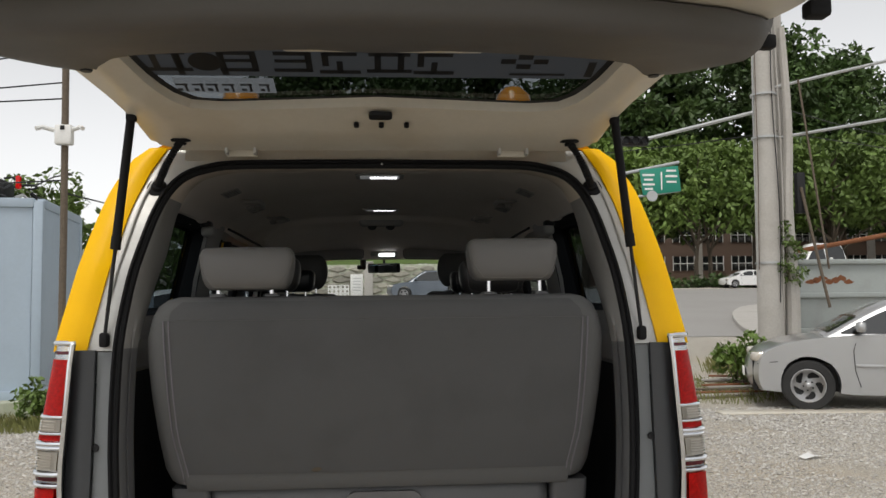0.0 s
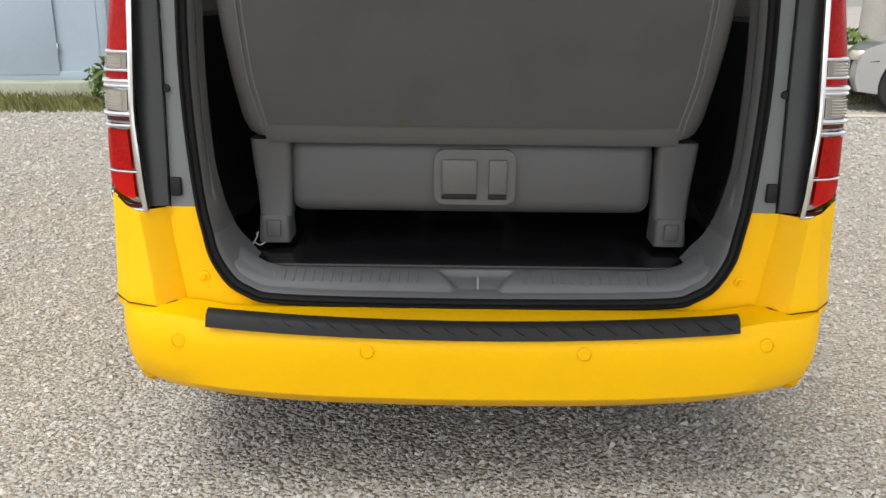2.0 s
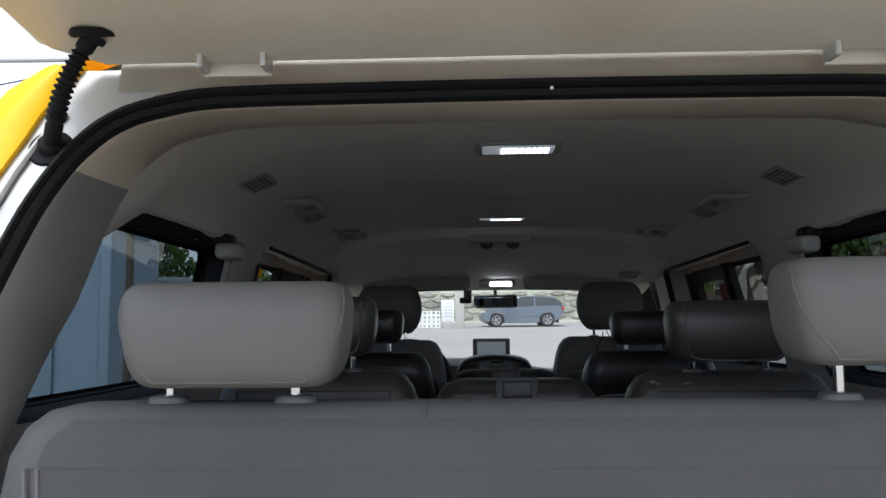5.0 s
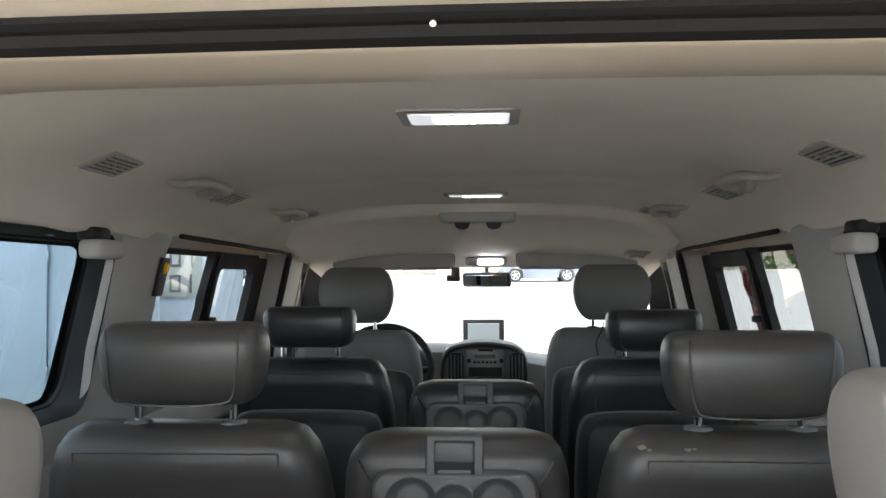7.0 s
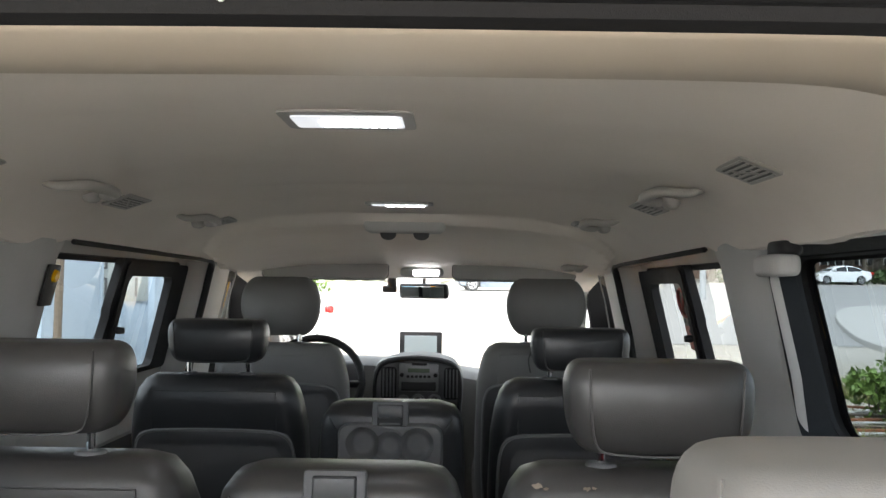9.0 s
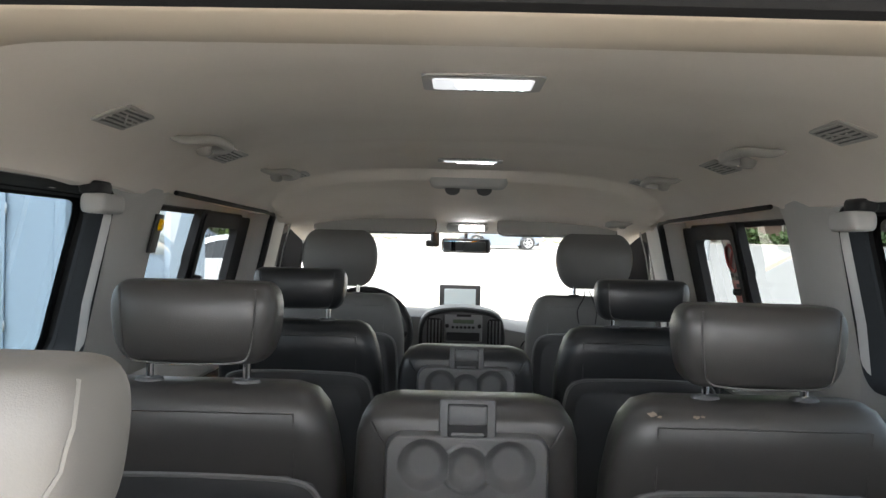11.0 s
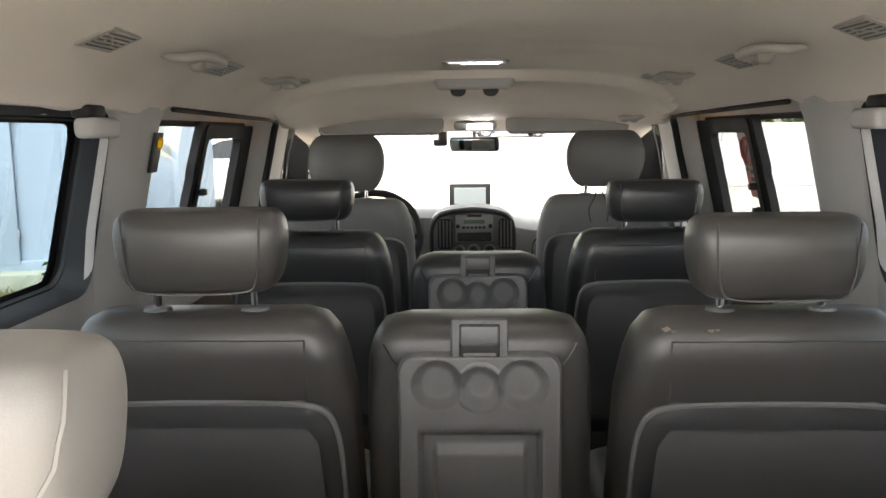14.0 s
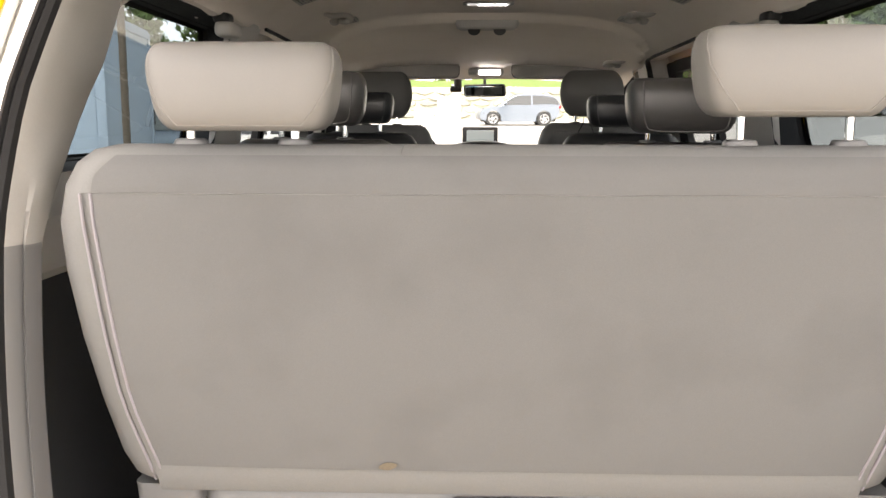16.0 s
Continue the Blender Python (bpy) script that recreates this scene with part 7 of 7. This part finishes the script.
car("car", "white saloon parked among scrap behind the container", (-4.6, 18.6, ground_z(0, 18.6)), 200, WHITECAR, "saloon", "cars")
car("car", "dark sport utility car parked beyond the container", (-7.6, 25.0, ground_z(0, 25)), 12, GREYCAR, "suv", "cars")

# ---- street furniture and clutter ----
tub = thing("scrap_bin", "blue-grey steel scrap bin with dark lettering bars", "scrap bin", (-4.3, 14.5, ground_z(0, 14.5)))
part("front_plate", box((-1.5, 0.04, 1.12), (3.0, 0.06, 2.0), 0.01), BLUE, tub)
part("end_plate", box((-0.03, 0.9, 1.12), (0.06, 1.7, 2.0), 0.01), BLUE, tub)
part("bin_floor", box((-1.5, 0.9, 0.16), (2.9, 1.7, 0.08), 0.01), BLUE, tub)
part("top_rail", box((-1.5, 0.0, 2.10), (3.06, 0.14, 0.10), 0.02), GREYW, tub, "pale worn top rail")
for x in (-0.02, -1.1, -1.9, -2.6):
    part("rib", box((x, -0.02, 1.1), (0.10, 0.07, 1.96), 0.012), BLUE, tub)
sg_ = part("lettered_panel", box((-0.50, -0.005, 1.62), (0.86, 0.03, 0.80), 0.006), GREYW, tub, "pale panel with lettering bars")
for x, z, boxed in ((-0.78, 1.82, True), (-0.50, 1.82, True), (-0.24, 1.82, False), (-0.78, 1.43, True), (-0.50, 1.43, True), (-0.26, 1.43, False)):
    strokes = ((-0.07, 0, 0.035, 0.26), (0.07, 0, 0.035, 0.26), (0, 0.115, 0.11, 0.035), (0, -0.115, 0.11, 0.035)) if boxed else ((0, 0, 0.04, 0.28),)
    for dx, dz, w, h in strokes:
        part("lettering_bar", box((x + dx, -0.024, z + dz), (w, 0.008, h), 0.002, 1), CATCH, sg_)
for x in (-0.3, -2.7):
    part("skid", box((x, 0.8, 0.06), (0.14, 1.6, 0.16), 0.01), RUST, tub)

pole = thing("utility_pole", "weathered concrete utility pole wrapped in cables and vines", "utility pole", (7.02, 15.0, 0.0))
part("shaft", lathe([(0.235, 0.1), (0.225, 1.5), (0.20, 5.0), (0.17, 8.5)], 24), CONC, pole, "pale weathered concrete shaft")
for k, (a0, r) in enumerate(((0.6, 0.012), (1.2, 0.01), (2.8, 0.012), (3.4, 0.009))):
    pts = [(0.25 * math.cos(a0 + 0.15 * math.sin(z * 1.3 + k)) * (1 - 0.02 * z), -0.245 * abs(math.sin(a0 + 0.1 * z)) * (1 - 0.02 * z), z) for z in np.linspace(1.0 + 0.3 * k, 7.5, 12)]
    part("cable", tube(smoothed(pts, 2), r, 5), (CONC, BLACK, GALV, BARK)[k], pole)
part("old_trunk", tube(smoothed([(0.38, -0.05, 0.2), (0.40, -0.08, 1.5), (0.36, -0.06, 3.0), (0.42, -0.05, 4.6), (0.38, 0, 6.4)], 4), 0.10, 8, radii=[0.13 - 0.004 * k for k in range(17)]), CONC, pole, "grey dead vine stem")
part("second_post", lathe([(0.10, 0.1), (0.095, 4), (0.08, 8)], 14, Matrix.Translation((0.42, 0.25, 0))), CONC, pole)
part("stay", tube([(0.62, -0.1, 5.4), (1.05, -0.15, 1.9)], 0.02, 8), BARK, pole, "rusty steel stay")
part("stay", tube([(0.60, -0.1, 3.4), (0.98, -0.25, 1.2)], 0.028, 8), BARK, pole)
part("meter_box", box((0.62, -0.02, 3.3), (0.16, 0.14, 0.75), 0.02), BLACK, pole, "dark equipment box")
for z in (5.1, 4.3, 2.0):
    part("steel_band", lathe([(0.235, z), (0.24, z), (0.24, z + 0.04), (0.235, z + 0.04)], 20), GALV, pole)
arm = part("signal_arm", tube([(-0.2, 0.0, 4.80), (-2.2, 0.05, 4.31)], 0.035, 8), GALV, pole, "galvanised signal arm")
part("signal_head", box((-2.45, 0.05, 4.26), (0.52, 0.16, 0.17), 0.04), BLACK, arm, "dark traffic signal head")
for k in range(3):
    part("signal_lens", lathe([(0, 0.0), (0.06, 0.0), (0.065, 0.06), (0.07, 0.06), (0.07, -0.01)], 14, Matrix.Translation((-2.62 + 0.17 * k, -0.04, 4.26)) @ pose(0, 0, 0, 90, 0, 0)), BLACK, arm)
part("bracket", tube([(0.2, 0, 4.32), (2.4, -0.1, 4.68)], 0.03, 8), GALV, pole, "galvanised cable arm")
part("bracket", tube([(0.2, 0, 5.27), (2.5, -0.1, 5.80)], 0.03, 8), GALV, pole, "galvanised cable arm")
rnd = random.Random(12)


def foliage(name, label, category, at, clumps, leaf, size, n, group=""):
    """A low plant: stems and many small leaves."""
    t = thing(name, label, category, at, group)
    verts, faces = [], []
    bm = bmesh.new()
    for cx_, cy_, cz_, r in clumps:
        tube([(cx_ * 0.2, cy_ * 0.2, 0), (cx_ * 0.7, cy_ * 0.7, cz_ * 0.6), (cx_, cy_, cz_)], 0.006, 5, bm)
        for quad in leafball((cx_, cy_, cz_), r, n, rnd, size):
            i = len(verts)
            verts += [tuple(v) for v in quad]
            faces.append((i, i + 1, i + 2, i + 3))
    part("stems", bm, BARK, t)
    ob = mesh_from("leaves", verts, faces, leaf)
    ob.parent = t
    return t


foliage("climbing_vine", "green vine climbing the utility pole", "plant", (7.35, 14.85, 1.7), [(rnd.uniform(-0.15, 0.25), rnd.uniform(-0.15, 0.1), 0.12 * k, 0.16) for k in range(9)], LEAFL, 0.05, 60)
foliage("shrub", "leafy green shrub growing in rubble", "plant", (5.25, 12.3, 0.0), [(rnd.uniform(-0.3, 0.35), rnd.uniform(-0.2, 0.2), rnd.uniform(0.12, 0.75), 0.2) for k in range(16)], LEAFL, 0.06, 60)
foliage("shrub", "bushy weeds beside the container", "plant", (-4.05, 10.6, 0.0), [(rnd.uniform(-0.35, 0.5), rnd.uniform(-0.2, 0.2), rnd.uniform(0.08, 0.5), 0.16) for k in range(22)], LEAFL, 0.045, 70)


def grass_patch(label, centre, rx_, ry_, n, h, material=None):
    verts, faces = [], []
    for _ in range(n):
        a, r = rnd.uniform(0, 6.283), math.sqrt(rnd.random())
        x, y = centre[0] + rx_ * r * math.cos(a), centre[1] + ry_ * r * math.sin(a)
        z = ground_z(x, y)
        hh, w, d = h * rnd.uniform(0.4, 1.2), 0.006, rnd.uniform(0, 6.283)
        lx, ly = 0.5 * hh * math.cos(d), 0.5 * hh * math.sin(d)
        i = len(verts)
        verts += [(x - w, y, z), (x + w, y, z), (x + lx * 0.5 + w * 0.6, y + ly * 0.5, z + hh * 0.7), (x + lx, y + ly, z + hh)]
        faces.append((i, i + 1, i + 2, i + 3))
    return tagged(mesh_from("grass", verts, faces, material or GRASSM), label, "grass", "", "stuff")


footing = thing("concrete_footing", "mossy pale concrete footing under the site container", "footing", (-4.4, 11.4, 0.0), turn=188.6)
part("slab", box((3.0, -1.1, 0.06), (6.3, 2.9, 0.28), 0.012), MOSSC, footing)
grass_patch("dry and green grass along the container", (-5.6, 10.2), 2.4, 0.55, 4200, 0.13)
grass_patch("sparse grass among rubble", (4.7, 12.2), 1.0, 1.2, 900, 0.10)
grass_patch("grass tufts by the road edge", (8.0, 14.2), 2.6, 0.8, 2500, 0.25)
for k in range(9):
    a = rnd.uniform(-20, 20)
    st = thing("plank", "weathered board lying in rubble", "debris", (4.6 + 0.12 * k, 11.6 + 0.13 * k, 0.03 + 0.022 * k), "rubble boards", turn=a)
    part("board", box((0, 0, 0), (rnd.uniform(0.8, 1.6), 0.10, 0.022), 0.004), (BARK, CONC, RUST)[k % 3], st)
bd = thing("board", "long flat white board lying on the gravel", "debris", (5.6, 10.18, 0.012), turn=-3)
part("sheet", box((0, 0, 0), (3.1, 0.30, 0.018), 0.004), WHITE, bd)
pp = thing("paper_scrap", "crumpled pale paper scrap on gravel", "litter", (3.70, 7.46, 0.015), turn=20)
part("sheet", loft([[(-0.11, -0.05, 0), (0, -0.06, 0.015), (0.12, -0.04, 0.005)], [(-0.10, 0.03, 0.01), (0.02, 0.04, 0.03), (0.11, 0.05, 0.0)]], False, False), WHITEP, pp)

# steel skip wall behind the saloon
sk = thing("steel_skip", "grey painted steel skip side with rust patches", "skip", (11.3, 16.2, 0.0))
part("side_plate", box((0, 0, 1.38), (7.4, 0.08, 1.40), 0.01), GREYW, sk)
part("top_rail", box((0, -0.05, 2.08), (7.5, 0.14, 0.10), 0.02), GREYW, sk)
part("mid_rail", box((0, -0.06, 1.42), (7.4, 0.12, 0.10), 0.02), GREYW, sk)
part("bottom_rail", box((0, -0.05, 0.72), (7.5, 0.14, 0.12), 0.02), GREYW, sk)
part("end_post", box((-3.68, -0.04, 1.38), (0.14, 0.14, 1.5), 0.02), GREYW, sk)
for k in range(7):
    r_ = [(-2.9 + 0.13 * k + 0.10 * math.cos(a) * rnd.uniform(0.6, 1.2), 1.68 + 0.04 * (k % 3) + 0.06 * math.sin(a) * rnd.uniform(0.5, 1.2)) for a in np.linspace(0, 5.8, 10)]
    part("rust_patch", plate(r_, -0.003, "y", -0.042), RUST, sk)
for x in (-3, 0, 3):
    part("skid", box((x, 0.1, 0.35), (0.3, 0.4, 0.72), 0.02), RUST, sk)
rp = thing("steel_pipe", "rusty steel pipe leaning over the skip", "pipe", (7.7, 15.4, 2.24))
part("pipe", tube([(0, 0, 0), (4.2, 0.1, 0.72)], 0.045, 10), RUST, rp)

# traffic sign gantry
sg = thing("road_sign", "green direction sign with white lettering bars", "road sign", (16.5, 40.0, ground_z(0, 40)))
part("post", tube([(-5.1, 0, -0.2), (-5.1, 0, 6.9)], 0.14, 12), GALV, sg, "galvanised post")
part("arm", tube([(-1.9, 0, 6.95), (-5.1, 0, 6.30)], 0.08, 10), GALV, sg, "galvanised arm")
part("arm", tube([(-1.9, 0, 5.52), (-5.1, 0, 5.1)], 0.06, 10), GALV, sg, "galvanised arm")
pn = part("panel", box((-2.9, -0.10, 6.02), (1.95, 0.05, 1.28), 0.02, 2, Matrix.Translation((-2.9, 0, 6.02)) @ pose(0, 0, 0, 0, -6, 0) @ Matrix.Translation((2.9, 0, -6.02))), SIGNG, sg, "green panel")
for x, z, w in ((-3.5, 6.35, 0.6), (-3.5, 6.12, 0.45), (-3.5, 5.88, 0.6), (-3.5, 5.66, 0.4), (-2.35, 6.45, 0.5), (-2.35, 6.18, 0.6), (-2.35, 5.9, 0.5)):
    part("lettering_bar", box((x, -0.135, z + 0.1 * (x + 2.9)), (w, 0.01, 0.10), 0.002, 1), WHITEP, pn)
part("arrow", box((-2.85, -0.135, 6.0), (0.07, 0.01, 0.9), 0.002, 1), WHITEP, pn)
part("round_plate", lathe([(0, 0.02), (0.27, 0.02), (0.27, 0.0), (0, 0)], 20, Matrix.Translation((-3.35, -0.15, 5.25)) @ pose(0, 0, 0, 90, 0, 0)), GALV, sg)

# camera pole by the container
lp = thing("camera_pole", "thin weathered pole with white security cameras", "pole", (-3.84, 10.6, 0.0))
part("shaft", tube([(0, 0, 0), (0.01, 0, 2.2), (0.0, 0, 4.9)], 0.042, 10), BARK, lp, "brown weathered shaft")
part("camera_box", box((0.02, -0.06, 3.44), (0.20, 0.12, 0.24), 0.02), WHITEP, lp, "white camera box")
for sx in (-1, 1):
    part("camera", tube([(sx * 0.10, -0.06, 3.50), (sx * 0.22, -0.10, 3.53), (sx * 0.27, -0.16, 3.50)], 0.028, 8), WHITEP, lp, "white bullet camera")
part("lens", box((0.02, -0.125, 3.52), (0.05, 0.02, 0.05), 0.004), BLACK, lp)
for k, (p, q, sag) in enumerate((((-3.84, 10.6, 4.5), (-30, 22, 7.5), 0.8), ((-3.84, 10.6, 4.1), (-32, 18, 6.5), 0.8), ((-3.84, 10.6, 3.9), (-30, 12, 5.0), 0.6), ((-3.84, 10.6, 2.9), (-24, 16, 3.9), 0.3), ((-3.84, 10.6, 2.75), (-1, 34, 4.6), 0.5), ((-3.84, 10.6, 4.4), (-2.0, 36, 9.5), 0.8), ((7.0, 15, 5.0), (24, 30, 7.5), 0.5), ((7.0, 15, 4.5), (30, 28, 6.0), 0.4), ((7.0, 15, 4.4), (-1, 40, 9.0), 0.6))):
    p, q = Vector(p), Vector(q)
    w = thing("overhead_wire", "thin dark overhead wire across the sky", "wire", p, "overhead wires")
    part("wire", tube([(q - p) * t - Vector((0, 0, sag * 4 * t * (1 - t))) for t in np.linspace(0, 1, 14)], 0.010, 5), BLACK, w)
gx_ = thing("signal_gantry", "pale steel gantry arm with round disc", "gantry", (-14, 30, ground_z(0, 30)))
part("arm", tube([(-8, 0, 10.4), (12, -1, 9.9)], 0.10, 10), GALV, gx_, "long galvanised arm")
part("post", tube([(-8, 0, -0.2), (-8, 0, 10.6)], 0.16, 12), GALV, gx_, "galvanised post")
part("disc", lathe([(0, 0.03), (1.05, 0.03), (1.05, 0), (0, 0)], 28, Matrix.Translation((4.0, -0.3, 9.9)) @ pose(0, 0, 0, 90, 0, 0)), GALV, gx_, "pale round disc")

# scrap on the container roof
jk = thing("scrap_heap", "heap of broken car parts with a blue panel", "scrap", (-5.55, 11.75, 2.72), turn=188.6)
for k in range(34):
    p = Vector((rnd.uniform(-0.9, 1.1), rnd.uniform(-0.4, 0.5), rnd.uniform(0.02, 0.34)))
    q = p + Vector((rnd.uniform(-0.5, 0.5), rnd.uniform(-0.2, 0.2), rnd.uniform(-0.12, 0.2)))
    q.z = max(0.02, q.z)
    part("scrap_rod", tube([p, p.lerp(q, 0.5) + Vector((0, 0, rnd.uniform(-0.03, 0.06))), q], rnd.uniform(0.012, 0.03), 6), (BLACK, STEEL, BLACK, DTRIM)[k % 4], jk)
part("scrap_block", box((-0.2, 0, 0.18), (0.7, 0.5, 0.34), 0.05), BLACK, jk)
part("scrap_block", box((0.6, 0, 0.14), (0.6, 0.4, 0.26), 0.05), DTRIM, jk)
part("blue_panel", box((0.35, 0.1, 0.58), (1.3, 0.6, 0.035), 0.01, 2, pose(0, 0, 0, 0, -5, 0)), BLUEP, jk, "blue painted panel")
part("blue_strut", box((-0.15, 0.2, 0.42), (0.04, 0.04, 0.34), 0.006), BLUEP, jk)
part("red_lamp", box((-0.72, 0.25, 0.30), (0.06, 0.1, 0.18), 0.02), REDL, jk)
part("grey_box", box((1.35, 0.2, 0.18), (0.45, 0.4, 0.36), 0.03), GALV, jk, "grey metal box")
bag = part("rag", cushion(0.3, 0.2, 0.5, 0.9, 10, 0, 0.2, 0.1, (1.0, 0.45, -0.05), 3), CONC, jk, "hanging pale rag")

# wall and gate across the road, building behind the trees
sw = thing("stone_wall", "rough stone retaining wall across the road", "wall", (0.0, 56.0, 0.0))
for r_ in range(6):
    for k in range(36):
        x = -30 + 1.2 * k + 0.6 * (r_ % 2) + rnd.uniform(-0.15, 0.15)
        w = 0.62 + rnd.uniform(-0.16, 0.04)
        o = [(x + w * math.cos(a) * rnd.uniform(0.85, 1.2), 1.66 + 0.37 * r_ + 0.215 * math.sin(a) * rnd.uniform(0.8, 1.15)) for a in np.linspace(0, 5.6, 8)]
        bm = loft([[(px_ + (x - px_) * i, y_, pz_ + (1.66 + 0.37 * r_ - pz_) * i) for px_, pz_ in o] for y_, i in ((0.2, 0), (-0.08, 0.02), (-0.22 + rnd.uniform(-0.05, 0.05), 0.35))])
        part("stone", bm, STONEW, sw, "", False, False)
part("core", box((-9, 0.18, 2.5), (44, 0.5, 2.6), 0.02), MOSSC, sw)
part("verge", loft([[(x, y, z + 0.1 * math.sin(x * 0.7)) for x in np.linspace(-31, 13, 40)] for y, z in ((0.1, 3.75), (1.2, 4.1), (4.0, 4.5), (9.0, 4.6))], False, False), LEAFL, sw, "green grass verge above the stones")
gt = thing("gate_post", "pale concrete gate post by the road", "gate", (-0.83, 44.5, ground_z(0, 44)))
part("post", box((0, 0, 1.0), (0.45, 0.45, 2.2), 0.03), CONC, gt)
part("cap", box((0, 0, 2.14), (0.52, 0.52, 0.08), 0.02), CONC, gt)
nb = thing("notice_board", "white notice board beside the gate post", "sign", (-1.46, 44.5, ground_z(0, 44)))
part("panel", box((0, 0, 0.95), (0.66, 0.08, 1.12), 0.02), WHITEP, nb)
for x in (-0.25, 0.25):
    part("leg", box((x, 0, 0.2), (0.06, 0.06, 0.46), 0.01), GALV, nb)
for k in range(5):
    part("lettering_bar", box((0, -0.045, 1.3 - 0.16 * k), (0.42, 0.01, 0.04), 0.003, 1), GALV, nb)
lf_ = thing("block_fence", "white openwork block fence along the road", "fence", (-2.42, 44.5, ground_z(0, 44)))
for i in range(5):
    for j in range(4):
        cx_, cz_ = -0.45 + 0.225 * i - 0.0, 0.16 + 0.225 * j
        o = rrect(0.215, 0.215, 0.01, 2, cx_, cz_)
        n_ = rrect(0.13, 0.13, 0.05, 2, cx_, cz_)
        part("block", loft([[(x, -0.08, z) for x, z in o], [(x, -0.08, z) for x, z in n_], [(x, 0.08, z) for x, z in n_], [(x, 0.08, z) for x, z in o], [(x, -0.08, z) for x, z in o]], True, False), WHITEP, lf_, "", False, False)
bl = thing("brick_building", "brown brick building shaded by trees", "building", (52, 97, 2.2))
part("wall", box((0, 4, 5.0), (60, 8, 10.4), 0.05), BRICK, bl)
for k in range(16):
    for z in (3.2, 6.6):
        w = part("window", box((-27 + 3.6 * k, -0.05, z), (2.6, 0.14, 1.7), 0.02), CARGLASS, bl, "dark window")
        for q in (-1.3, -0.43, 0.43, 1.3):
            part("window_bar", box((-27 + 3.6 * k + q, -0.14, z), (0.09, 0.08, 1.75), 0.01, 1), WHITEP, w)
        part("window_bar", box((-27 + 3.6 * k, -0.14, z), (2.6, 0.08, 0.09), 0.01, 1), WHITEP, w)
for k in range(9):
    part("pilaster", box((-28.8 + 7.2 * k, -0.2, 5), (0.9, 0.4, 10.4), 0.03), CONC, bl)
hg = foliage("hedge", "low green hedge along the far road", "plant", (30, 66, 1.95), [(rnd.uniform(-10, 16), rnd.uniform(-0.4, 0.4), rnd.uniform(0.2, 0.9), 0.7) for k in range(70)], LEAF, 0.22, 60)

# kerbed island at the road's corner
isl = smoothed([(9.2, 20.0), (9.7, 22.2), (11.4, 26.8), (13.1, 30.6), (15.2, 34.0), (17.5, 35.2), (20.0, 34.0), (18.5, 29.0), (14.5, 23.0), (11.5, 19.5), (9.2, 20.0)], 4)[:-1]
bm = loft([[(x, y, ground_z(x, y) - 0.05) for x, y in isl], [(x, y, ground_z(x, y) + 0.13) for x, y in isl], [(12.9 + (x - 12.9) * 0.985, 26.5 + (y - 26.5) * 0.985, ground_z(x, y) + 0.15) for x, y in isl]])
setting("pavement", bm, CONC, "pale concrete traffic island with raised kerb", "pavement")

# a bit of white wire lying by the bench's foot
wire = thing("loose_wire", "short white loose wire lying on the load floor", "wire", (-0.60, 2.80, 0.600))
for pts in (((-0.015, 0.0, 0.002), (0.01, 0.012, 0.012), (0.03, -0.004, 0.010), (0.045, 0.004, 0.016)), ((0.005, 0.01, 0.004), (0.022, 0.0, 0.03), (0.024, 0.012, 0.042), (0.018, 0.01, 0.034))):
    part("strand", tube(smoothed(list(pts), 3), 0.0018, 5), WHITE, wire)
